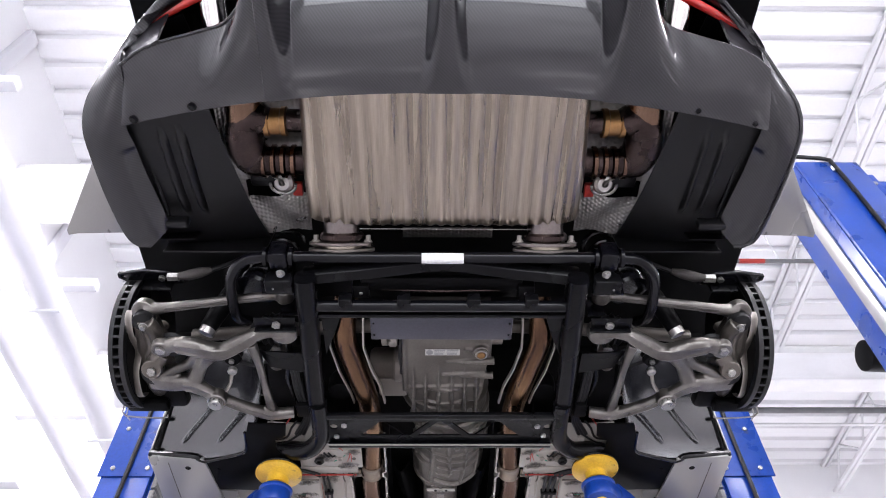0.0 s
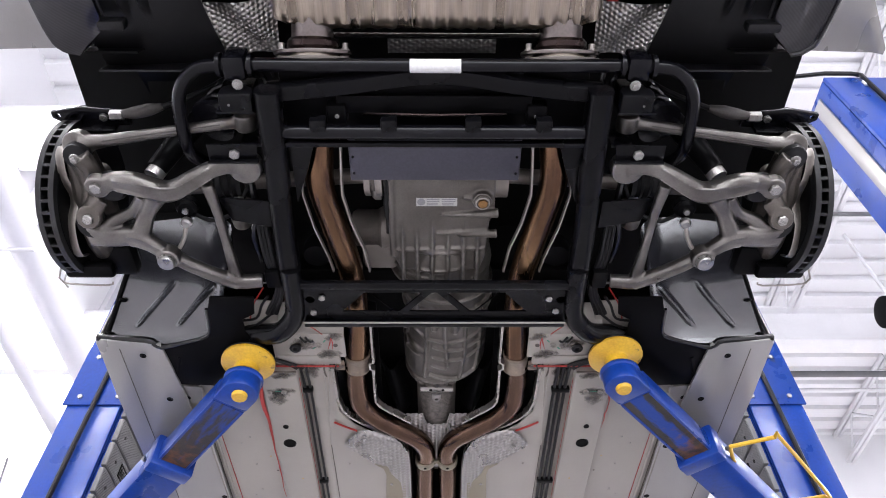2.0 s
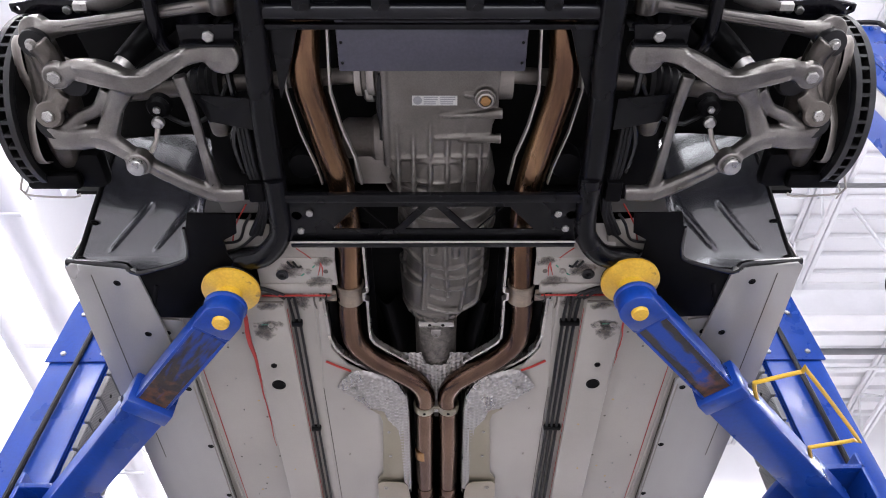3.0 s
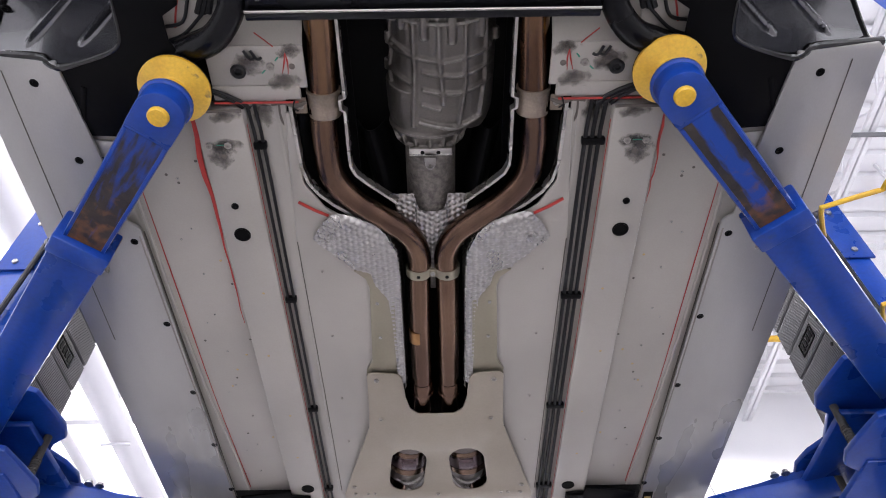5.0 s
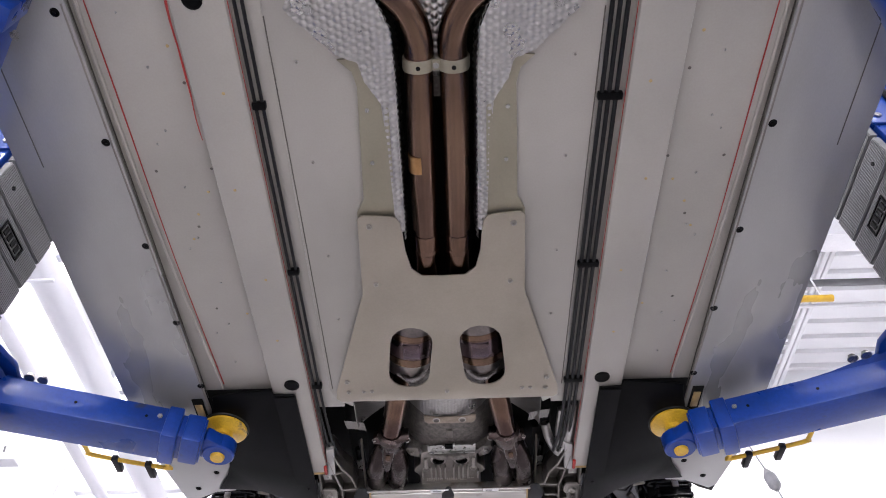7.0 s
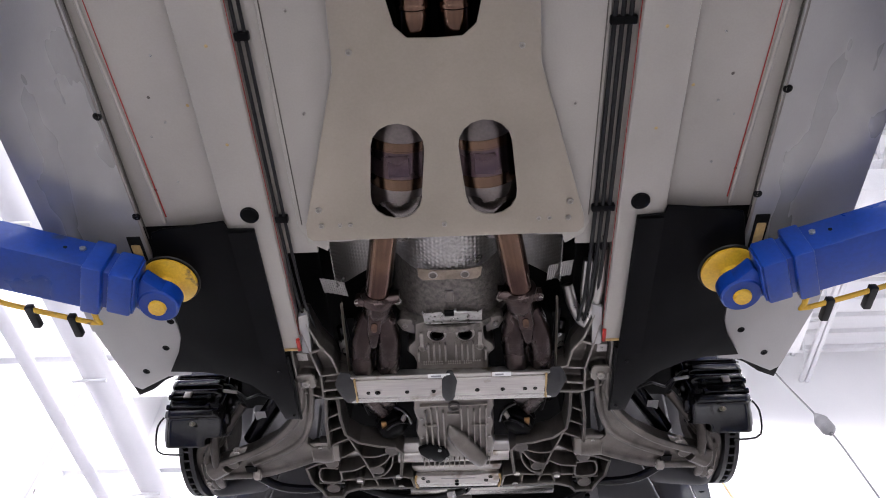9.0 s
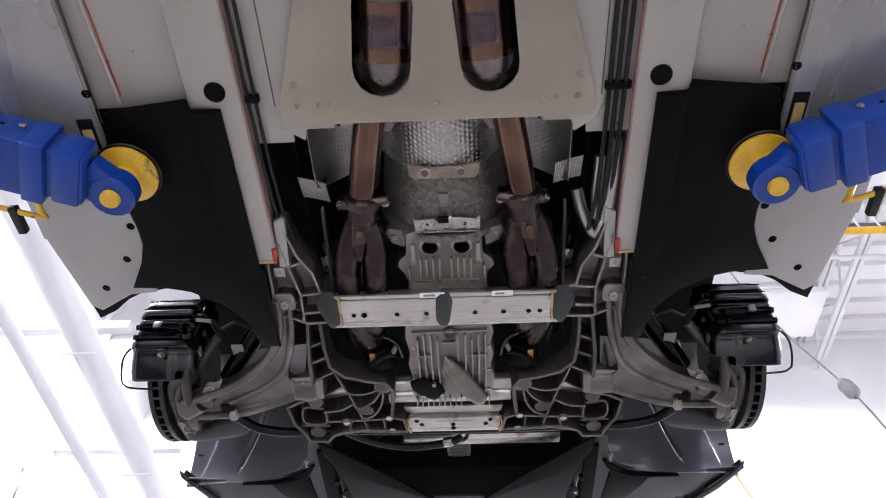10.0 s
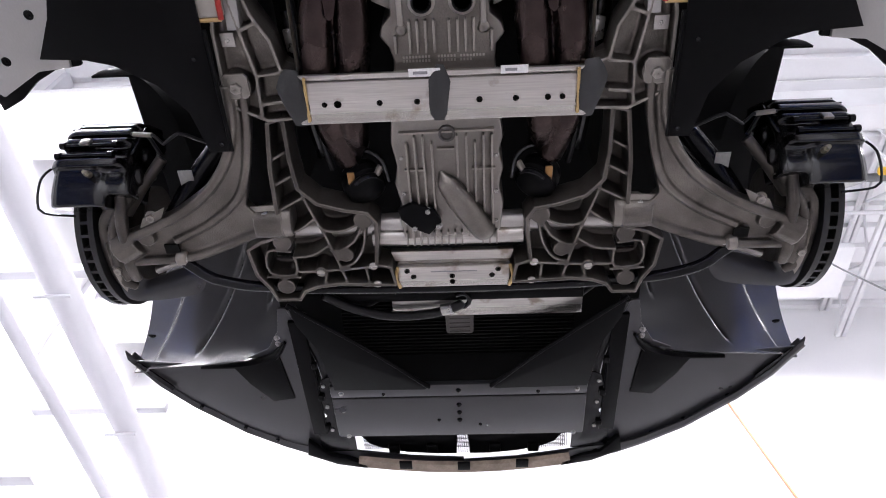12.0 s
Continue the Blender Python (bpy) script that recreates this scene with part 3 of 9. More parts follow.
silencer = part("exhaust_silencer", muffler(), TITAN, car, "large ribbed titanium exhaust silencer", 50)
for s in (-1, 1):
    part("inlet_pipe", tube([(s * 0.243, -0.40, 2.085), (s * 0.243, -0.36, 2.062), (s * 0.243, -0.325, 2.045)], [0.044, 0.042, 0.046], 24, 0.01), CANSTEEL, silencer)
    fx = s * 0.243
    for dy, dz, mt in ((0.0, 0.0, CANSTEEL), (0.009, -0.012, DULLCAST)):
        fb = plate([(fx + 0.066 * math.copysign(abs(math.cos(a)) ** 1.2, math.cos(a)) + 0.012 * math.cos(a), 0.05 * math.copysign(abs(math.sin(a)) ** 0.9, math.sin(a))) for a in (2 * math.pi * k / 40 for k in range(40))], -0.0035, 0.0035, bev=0.001)
        bmesh.ops.rotate(fb, cent=(fx, 0, 0), matrix=Matrix.Rotation(radians(58), 3, "X"), verts=fb.verts)
        bmesh.ops.translate(fb, vec=(0, -0.325 + dy, 2.04 + dz), verts=fb.verts)
        part("flange", fb, mt, silencer, "steel pipe flange")
    part("gasket_ring", lathe([(0.047, -0.012), (0.052, -0.006), (0.052, 0.004), (0.047, 0.01)], (fx, -0.337, 2.05), (0, 1, -0.6), 28), RUSTED, silencer)
    part("gasket_ring", lathe([(0.044, -0.01), (0.047, -0.004), (0.047, 0.004), (0.044, 0.01)], (fx, -0.318, 2.036), (0, 1, -0.6), 28), PANEL, silencer, "tan sealing ring")
    for dx in (-0.062, 0.062):
        part("stud", tube([(fx + dx, -0.342, 2.05), (fx + dx, -0.32, 2.034)], 0.006, 10), CASTMID, silencer)
        bolt((fx + dx, -0.33, 2.034), 0.017, silencer, (-30, 0, 0), mesh=DULLBOLT)
    # elbow: a fat riser outboard, with a banded upper and a bellowed lower branch
    part("outlet_elbow", tube([(s * 0.40, -0.612, 2.11), (s * 0.425, -0.625, 2.108), (s * 0.446, -0.60, 2.105), (s * 0.448, -0.55, 2.105), (s * 0.434, -0.517, 2.107), (s * 0.40, -0.509, 2.11), (s * 0.31, -0.509, 2.115)], [0.034, 0.038, 0.043, 0.043, 0.042, 0.034, 0.033], 20, 0.01), RUSTED, silencer, "heat-tinted exhaust elbow")
    part("elbow_riser", tube([(s * 0.446, -0.58, 2.108), (s * 0.442, -0.64, 2.112), (s * 0.437, -0.70, 2.12)], 0.041, 20, 0.02), PIPE, silencer)
    part("upper_branch", tube([(s * 0.44, -0.612, 2.11), (s * 0.31, -0.612, 2.115)], 0.026, 18), RUSTED, silencer)
    part("clamp", lathe([(0.027, -0.026), (0.033, -0.024), (0.033, -0.014), (0.030, -0.012), (0.030, 0.012), (0.033, 0.014), (0.033, 0.024), (0.027, 0.026)], (s * 0.374, -0.612, 2.11), "x", 24), BRONZE, silencer, "bronze band clamp")
    for xx in (0.412, 0.39, 0.368, 0.345):
        part("bellows_ring", lathe([(0.033, -0.007), (0.039, -0.004), (0.039, 0.004), (0.033, 0.007)], (s * xx, -0.509, 2.11), "x", 24), FRONTPIPE, silencer)
    part("hanger_box", box(*sorted((s * 0.395, s * 0.462)), -0.468, -0.425, 2.13, 2.165, 0.006), RIBBED, silencer, "dark rubber hanger block")
    part("hanger", lathe([(0.009, -0.012), (0.021, -0.012), (0.026, -0.004), (0.026, 0.006), (0.019, 0.012), (0.009, 0.012), (0.009, -0.012)], (s * 0.383, -0.437, 2.135), (s * 0.3, -0.35, -1), 24), CAST, silencer, "steel hanger ring")
    part("hanger_hook", tube([(s * (0.383 + 0.03 * math.cos(radians(a))), -0.437 + 0.026 * math.sin(radians(a)), 2.122) for a in range(-10, 200, 15)], 0.0035, 8, 0.006), STEEL, silencer)
    part("hanger_rod", tube([(s * 0.392, -0.49, 2.11), (s * 0.40, -0.466, 2.112), (s * 0.388, -0.452, 2.12), (s * 0.386, -0.43, 2.128)], 0.0035, 8, 0.008), STEEL, silencer)
    part("tag", box(*sorted((s * 0.342, s * 0.366)), -0.43, -0.395, 2.135, 2.15, 0.003), RED, silencer, "small red tag")


def lip_y(x):
    return -0.737 + 0.078 * (abs(x) / 0.66) ** 2.2


def step(a, b, x):
    t = min(1.0, max(0.0, (x - a) / (b - a)))
    return t * t * (3 - 2 * t)


def diffuser_pt(x, v):
    """Underside of the diffuser: channels sweep up to the rear between three flat fins."""
    d = v * 0.34
    q = d / 0.34
    ax = abs(x)
    inner = 0.006 + 0.03 * (1 - q) ** 4
    outer = 0.345 - 0.02 * (1 - q) ** 3
    f = step(inner, inner + 0.026, ax) * (1 - step(outer - 0.034, outer, ax))
    rise = 0.22 * d + 2.5 * min(d, 0.2) ** 2 + 1.0 * max(0.0, d - 0.2)
    return (x, lip_y(x) - d, 2.0 + 0.10 * d + (rise - 0.04 * d) * f)


CREASE = spline([Vector(p) for p in ((0.652, -0.772, 2.04), (0.598, -0.804, 2.055), (0.505, -0.826, 2.075), (0.442, -0.844, 2.08), (0.405, -0.882, 2.08), (0.387, -0.93, 2.07), (0.374, -0.98, 2.06), (0.362, -1.04, 2.055))], 0.01)[0]


def ridge_pt(v):
    d = 0.33 * v
    return Vector((0.36, lip_y(0.36) - d, 2.0 + 0.10 * d))


def flank_pt(u, v, s):
    """Outer flank: a bulged panel from the lip up to a crisp crease below the tail pipe."""
    k = (1 - u) * (len(CREASE) - 1)
    i = min(len(CREASE) - 2, int(k))
    top = CREASE[i].lerp(CREASE[i + 1], k - i)
    x = 0.36 + 0.305 * u ** 0.75
    low = Vector((x, lip_y(x), 2.0))
    p = low.lerp(top, v)
    p.z -= 0.018 * math.sin(math.pi * v) * math.sin(math.pi * min(1, 0.06 + 0.94 * u)) ** 0.6
    return (s * p.x, p.y, p.z)


diff = part("rear_diffuser", sheet(lambda u, v: diffuser_pt(-0.36 + 0.72 * u, v), 240, 26, 0.006), CARBON, car, "glossy woven carbon-fibre rear diffuser", 60)
for s in (-1, 1):
    part("flank", sheet(lambda u, v, s=s: flank_pt(u, v, s), 40, 18, 0.006), CARBON, diff, "", 60)
    part("flank_edge", tube([flank_pt(k / 10, 1.0, s) for k in range(11)], 0.0035, 8, 0.03), CARBON, diff)


for s in (-1, 1):
    part("strake_edge", tube([(s * q.x, q.y, q.z + 0.002) for q in (ridge_pt(k / 8) for k in range(9))], 0.0035, 8, 0.03), CARBON, diff)
    part("strake_wall", sheet(lambda u, v, s=s: (s * (0.361 - 0.012 * u), lip_y(0.36) - 0.34 * v, 2.001 + 0.034 * v + 0.16 * u * min(1, v * 2)), 4, 14, 0.004), CARBON, diff, "", 40)
for s in (-1, 1):
    bolt((s * 0.635, -0.674, 1.997), 0.015, diff, mesh=BLACKBOLT)
    bolt((s * 0.511, -0.703, 1.997), 0.015, diff, mesh=BLACKBOLT)

    # carbon side blade: along the bumper's side, then up and back behind
    def band(inner, outer, sag, s=s):
        ci, co = spline(inner, 0.01), spline(outer, 0.01)

        def at(curve, u):
            line, par = curve
            k = u * par[-1]
            i = max(j for j in range(len(par) - 1) if par[j] <= k + 1e-9)
            return line[i].lerp(line[i + 1], (k - par[i]) / (par[i + 1] - par[i]))

        def fn(u, v):
            p = at(ci, u).lerp(at(co, u), v)
            return (s * p.x, p.y, p.z - sag * math.sin(math.pi * v))
        return fn
    edge_out = ((0.69, -0.335, 2.02), (0.722, -0.36, 2.005), (0.737, -0.466, 2.0), (0.742, -0.582, 2.0), (0.741, -0.65, 2.006), (0.727, -0.70, 2.03), (0.691, -0.745, 2.07), (0.641, -0.802, 2.12), (0.578, -0.862, 2.16), (0.52, -0.91, 2.19), (0.42, -0.97, 2.22))
    edge_in = ((0.648, -0.375, 2.045), (0.651, -0.44, 2.04), (0.662, -0.535, 2.035), (0.665, -0.60, 2.03), (0.662, -0.655, 2.015), (0.652, -0.715, 2.028), (0.646, -0.772, 2.05), (0.648, -0.79, 2.11), (0.618, -0.822, 2.15), (0.545, -0.862, 2.18), (0.43, -0.92, 2.21))
    part("side_blade", sheet(band(edge_in, edge_out, 0.010), 70, 12, 0.01), CARBON, car, "carbon-fibre bumper side blade", 60)
    part("bumper_side", sheet(band(edge_out, [(p[0] - 0.012, p[1] + 0.004, p[2] + 0.3) for p in edge_out], 0.0), 60, 6, 0.008), CARBON, car, "carbon-fibre bumper side", 60)
    part("corner_filler", sheet(lambda u, v, s=s: (s * (0.66 - 0.09 * u), -0.765 - 0.05 * u - 0.02 * v, 2.045 + 0.012 * u + 0.09 * v), 8, 6, 0.004), CARBON, car, "", 60)
    part("blade_edge", tube([(s * p[0], p[1], p[2]) for p in edge_out], 0.005, 8, 0.02), CARBON, car)
    # recess above the diffuser with tail pipe and red reflector
    part("bumper_recess", sheet(lambda u, v, s=s: (s * (0.33 + 0.37 * u), -0.70 - 0.30 * v + 0.03 * u, 2.34 - 0.06 * u), 8, 6, 0.006), BLACK, car)
    part("recess_wall", sheet(lambda u, v, s=s: (s * (0.33 + 0.37 * u), -0.735 + 0.06 * u, 2.06 + 0.25 * v), 8, 6, 0.006), BLACK, car)
    tp_ = part("tail_pipe", tube([(s * 0.484, -0.735, 2.165), (s * 0.487, -0.78, 2.183), (s * 0.493, -0.85, 2.211)], 0.037, 32, flat=1.0), CHROME, car, "polished round tail pipe")
    part("reflector", tube([(s * 0.627, -0.813, 2.15), (s * 0.577, -0.834, 2.165), (s * 0.53, -0.855, 2.175), (s * 0.46, -0.885, 2.18)], [0.006, 0.0085, 0.009, 0.009], 10, flat=0.7), REDLENS, car, "thin red rear reflector strip")
    part("reflector_bed", sheet(lambda u, v, s=s: (s * (0.553 + 0.092 * u), -0.83 + 0.035 * u + 0.06 * v, 2.18 - 0.02 * u + 0.03 * v), 6, 3, 0.004), BLACK, car)

    # inner wheel-arch liner behind the axle: ribbed black plastic
    def rear_liner(u, v, s=s):
        x_in = 0.50 - 0.06 * v
        x_out = 0.69 - 0.0 * v
        x = x_in + (x_out - x_in) * u
        rib = 0.012 * (math.exp(-((x - 0.607) / 0.006) ** 4) + math.exp(-((x - 0.569) / 0.006) ** 4)) * min(1, 5 * math.sin(math.pi * min(1, max(0, (v - 0.12) / 0.56))))
        return (s * x, -0.665 + 0.40 * v, 2.035 + 0.03 * v + 0.05 * (v ** 3) + 0.03 * (1 - u) - rib)
    ln = part("bumper_liner", sheet(rear_liner, 90, 30, 0.004), RIBBED, car, "black ribbed plastic bumper liner", 50)
    part("liner_step", box(s * 0.632 - 0.035, s * 0.632 + 0.035, -0.392, -0.372, 2.03, 2.06, 0.006), RIBBED, ln)
    part("liner_seam", tube([(s * 0.655, -0.64, 2.05), (s * 0.652, -0.5, 2.055), (s * 0.646, -0.38, 2.06)], 0.005, 8, 0.04), RIBBED, ln)
    part("liner_arch", sheet(lambda u, v, s=s: (s * (0.44 + 0.25 * u), -0.275 + 0.05 * v, 2.07 + 0.22 * v), 6, 6, 0.004), RIBBED, car)
    # silver rear wing flare
    fl = part("fender_flare", plate(side([(0.70, -0.60), (0.79, -0.535), (0.925, -0.315), (0.925, -0.30), (0.90, -0.305), (0.70, -0.31)], s), 2.1, 2.106, bev=0.001), SILL, car, "grey metal fender edge with small dents")
    bolt((s * 0.76, -0.40, 2.1), 0.012, fl)

# foil-faced shields above the silencer
def dimple(x, y, p):
    """Rounded pips in staggered rows."""
    k = 2 * math.pi / p
    return -0.0009 * (math.cos(k * x) + math.cos(k * (0.5 * x + 0.866 * y)) + math.cos(k * (0.5 * x - 0.866 * y)))


for s in (-1, 1):
    part("rear_heat_shield", sheet(lambda u, v, s=s: (s * (0.335 + 0.15 * u), -0.385 + 0.11 * v, 2.165 - 0.02 * u + 0.006 * math.sin(9 * u + 5 * v) + 0.5 * dimple(0.15 * u, 0.11 * v, 0.009)), 90, 70, 0.001), FOIL, car, "dimpled foil heat shield")
    part("rear_heat_shield", sheet(lambda u, v, s=s: (s * (0.475 + 0.035 * u), -0.68 + 0.32 * v, 2.14 - 0.02 * u + 0.5 * dimple(0.04 * u, 0.32 * v, 0.009)), 24, 150, 0.001), FOIL, car, "dimpled foil strip beside the exhaust elbow")
    part("rear_heat_shield", sheet(lambda u, v, s=s: (s * (0.32 + 0.17 * u), -0.72 + 0.30 * v, 2.2 - 0.03 * u + 0.6 * dimple(0.17 * u, 0.30 * v, 0.011)), 70, 110, 0.001), FOIL, car, "dimpled foil heat shield over the exhaust elbows")
part("rear_heat_shield", sheet(lambda u, v: (-0.2 + 0.42 * u, -0.366 + 0.016 * v, 2.042 + 0.02 * v + 0.4 * dimple(0.42 * u, 0.03 * v, 0.009)), 180, 10, 0.001), FOIL, car, "folded foil heat shield edge")
part("rear_heat_shield", sheet(lambda u, v: (-0.1 + 0.22 * u, -0.335 + 0.03 * v, 2.09 + 0.4 * dimple(0.22 * u, 0.03 * v, 0.009)), 110, 16, 0.001), FOIL, car, "dimpled foil heat shield")
# near-black sheet that stands for the shade above the silencer
part("boot_shade", box(-0.70, 0.70, -0.95, 0.36, 2.30, 2.32), SHADE_BLACK, car, "near-black sheet standing in for shade over the axle")

# rear anti-roll bar
bar = part("anti_roll_bar", tube([(-0.50, -0.085, 2.02), (-0.515, -0.13, 1.99), (-0.515, -0.20, 1.985), (-0.505, -0.265, 1.985), (-0.47, -0.312, 1.985), (-0.41, -0.325, 1.985), (-0.2, -0.326, 1.985), (0.2, -0.326, 1.985), (0.41, -0.325, 1.985), (0.47, -0.312, 1.985), (0.505, -0.265, 1.985), (0.515, -0.20, 1.985), (0.515, -0.13, 1.99), (0.50, -0.085, 2.02)], 0.0135, 14, 0.012), SATIN, car, "black rear anti-roll bar")
part("label", tube([(-0.052, -0.326, 1.9835), (0.0, -0.326, 1.9835), (0.046, -0.326, 1.9835)], 0.0138, 14), PAPER, bar, "white paper label")
for s in (-1, 1):
    br = part("bar_bracket", box(s * 0.385 - 0.022, s * 0.385 + 0.022, -0.35, -0.30, 1.965, 2.02, 0.008), SATIN, bar)
    for dx in (-0.03, 0.03):
        part("bar_collar", lathe([(0.0145, -0.004), (0.023, -0.004), (0.023, 0.004), (0.0145, 0.004)], (s * 0.385 + dx, -0.326, 1.985), "x", 18), SATIN, bar)
    bolt((s * 0.38, -0.298, 1.955), 0.017, bar, label="zinc bolt")

# rear subframe
sub = part("rear_subframe", tube([(-0.325, -0.29, 1.955), (-0.331, -0.10, 1.955), (-0.337, 0.05, 1.955), (-0.34, 0.2, 1.955)], 0.0245, 16, square=3.0), MATTE, car, "black tubular rear subframe")
part("rail", tube([(0.315, -0.29, 1.955), (0.321, -0.10, 1.955), (0.327, 0.05, 1.955), (0.33, 0.2, 1.955)], 0.0245, 16, square=3.0), MATTE, sub)
for s in (-1, 1):
    x0 = s * 0.33 - 0.005
    part("rail_end", tube([(x0, 0.15, 1.945), (x0 + s * 0.002, 0.25, 1.945), (x0 + s * 0.012, 0.31, 1.945), (x0 + s * 0.05, 0.36, 1.945), (x0 + s * 0.1, 0.39, 1.965), (x0 + s * 0.15, 0.415, 1.99)], [0.025, 0.025, 0.025, 0.026, 0.028, 0.03], 14, 0.015), MATTE, sub)
    part("gusset", plate(side([(0.30, -0.165), (0.25, -0.165), (0.27, -0.10), (0.30, -0.02)], s), 1.965, 1.97), MATTE, sub)
    bk = part("link_bracket", box(*sorted((s * 0.355, s * 0.42)), -0.285, -0.245, 1.945, 2.02, 0.006), MATTE, sub)
    part("bracket_cheek", box(*sorted((s * 0.355, s * 0.43)), -0.245, -0.239, 1.95, 2.03, 0.002), SATIN, sub)
    part("bracket_cheek", box(*sorted((s * 0.355, s * 0.40)), -0.165, -0.159, 1.96, 2.03, 0.002), SATIN, sub)
    bolt((s * 0.40, -0.262, 1.945), 0.006, bk)
    part("spring_cup", lathe([(0.05, 0.0), (0.052, 0.01), (0.04, 0.016), (0.04, 0.03)], (s * 0.475, -0.165, 2.05), (-s * 0.35, -0.2, 1), 24), SATIN, car, "black spring seat")
    part("coil_spring", tube([(s * (0.475 - 0.016 * i * 0.09) + 0.043 * math.cos(i * 0.7), -0.165 - 0.0008 * i + 0.043 * math.sin(i * 0.7), 2.06 + 0.0032 * i) for i in range(46)], 0.0065, 8, 0.02), GLOSS, car, "glossy black coil spring")
    ab = part("arm_bracket", plate(side([(0.355, -0.185), (0.455, -0.185), (0.455, -0.15), (0.36, -0.15)], s), 1.926, 1.931, bev=0.001), MATTE, sub)
    part("bracket_lip", box(s * 0.405 - 0.05, s * 0.405 + 0.05, -0.153, -0.148, 1.914, 1.931, 0.002), MATTE, sub)
    part("bracket_tab", plate(side([(0.36, -0.02), (0.47, -0.03), (0.45, 0.03), (0.36, 0.05)], s), 1.965, 1.97), MATTE, sub)
    bolt((s * 0.402, -0.165, 1.926), 0.026, sub, label="zinc bolt")
part("cross_tube", tube([(-0.31, -0.197, 1.957), (0.30, -0.197, 1.957)], 0.0145, 18), SATIN, sub)
for bx in (-0.235, -0.095, 0.072, 0.212):
    part("tube_bracket", box(bx - 0.016, bx + 0.016, -0.228, -0.188, 1.944, 1.975, 0.003), MATTE, sub)
part("cross_flange", box(-0.31, 0.30, -0.178, -0.168, 1.945, 1.962, 0.002), MATTE, sub)
part("rear_beam", tube([(-0.33, -0.27, 1.985), (-0.18, -0.285, 1.99), (0.0, -0.305, 1.995), (0.17, -0.285, 1.99), (0.32, -0.27, 1.985)], 0.02, 10, square=4), MATTE, sub)
part("inner_beam", box(-0.2, 0.19, -0.262, -0.222, 1.985, 2.0, 0.005), BLACK, sub)
# black plate added to hide the pipes above the cross tube
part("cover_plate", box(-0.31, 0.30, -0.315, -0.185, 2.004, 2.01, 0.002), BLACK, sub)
part("trim_strip", tube([(-0.15, -0.222, 1.99), (0.0, -0.218, 1.988), (0.14, -0.222, 1.99)], 0.004, 8), RUSTED, sub)
for s in (-1, 1):
    mt = part("mount_block", box(s * 0.2 - 0.02, s * 0.2 + 0.02, -0.245, -0.205, 1.975, 2.01, 0.004), BLACK, sub)
    bolt((s * 0.199, -0.222, 1.977), 0.012, mt)
# braced cross plate with triangular openings
tri = []
for k, xc in enumerate((-0.165, -0.095, -0.005, 0.085, 0.155)):
    up = k % 2 == 0
    yb, yt = (0.283, 0.222) if up else (0.222, 0.283)
    w = 0.062
    tri.append([(xc - w, yb), (xc + w, yb), (xc + 0.006, yt), (xc - 0.006, yt)])
xp = part("brace_plate", plate([(-0.34, 0.19), (0.33, 0.19), (0.325, 0.32), (-0.335, 0.32)], 1.938, 1.944, holes=[*tri, ring(-0.3, 0.245, 0.011), ring(0.295, 0.245, 0.011)], bev=0.001), MATTE, sub)
part("plate_edge", box(-0.34, 0.33, 0.186, 0.206, 1.93, 1.945, 0.003), MATTE, sub)
part("plate_lip", box(-0.32, 0.31, 0.308, 0.326, 1.926, 1.937, 0.003), SATIN, sub, "black lip with satin sheen")
# edge highlight of the lip, put in as a pale tube
part("lip_highlight", tube([(-0.32, 0.3095, 1.9262), (0.31, 0.3095, 1.9262)], 0.0026, 8), CASTMID, sub, "pale edge tube painted as the plate's highlight")
for bx, by in ((-0.271, 0.237), (-0.295, 0.285), (0.266, 0.24), (0.286, 0.28)):
    bolt((bx, by, 1.938), 0.02, xp, label="zinc bolt")

# ---- middle: floor, rails, sills ----
def strip(x0, x1, y0, y1, z, th=0.012, bev=0.002):
    return box(min(x0, x1), max(x0, x1), y0, y1, z, z + th, bev)


def wander(x, y0, y1, z, r, seed, wob=0.003):
    rnd = random.Random(seed)
    n = 12
    return tube([(x + rnd.uniform(-wob, wob), y0 + (y1 - y0) * i / n, z) for i in range(n + 1)], [r * rnd.uniform(0.5, 1.2) * (1 - 0.85 * (i / n) ** 2) for i in range(n + 1)], 6, 0.03, flat=0.5)


def wall(pts, z0, z1, th, bm=None):
    """An upright rib that follows a line in plan."""
    bm = bm or bmesh.new()
    line = [Vector((p[0], p[1], 0)) for p in pts]
    rows = []
    for i, p in enumerate(line):
        d = (line[min(i + 1, len(line) - 1)] - line[max(i - 1, 0)]).normalized()
        n = Vector((-d.y, d.x, 0)) * th / 2
        rows.append([bm.verts.new((q.x, q.y, z)) for q, z in ((p - n, z0), (p + n, z0), (p + n * 1.5, z1), (p - n * 1.5, z1))])
    for a, b in zip(rows, rows[1:]):
        for i in range(4):
            bm.faces.new((a[i], a[(i + 1) % 4], b[(i + 1) % 4], b[i]))
    bm.faces.new(rows[0][::-1])
    bm.faces.new(rows[-1])
    return bm


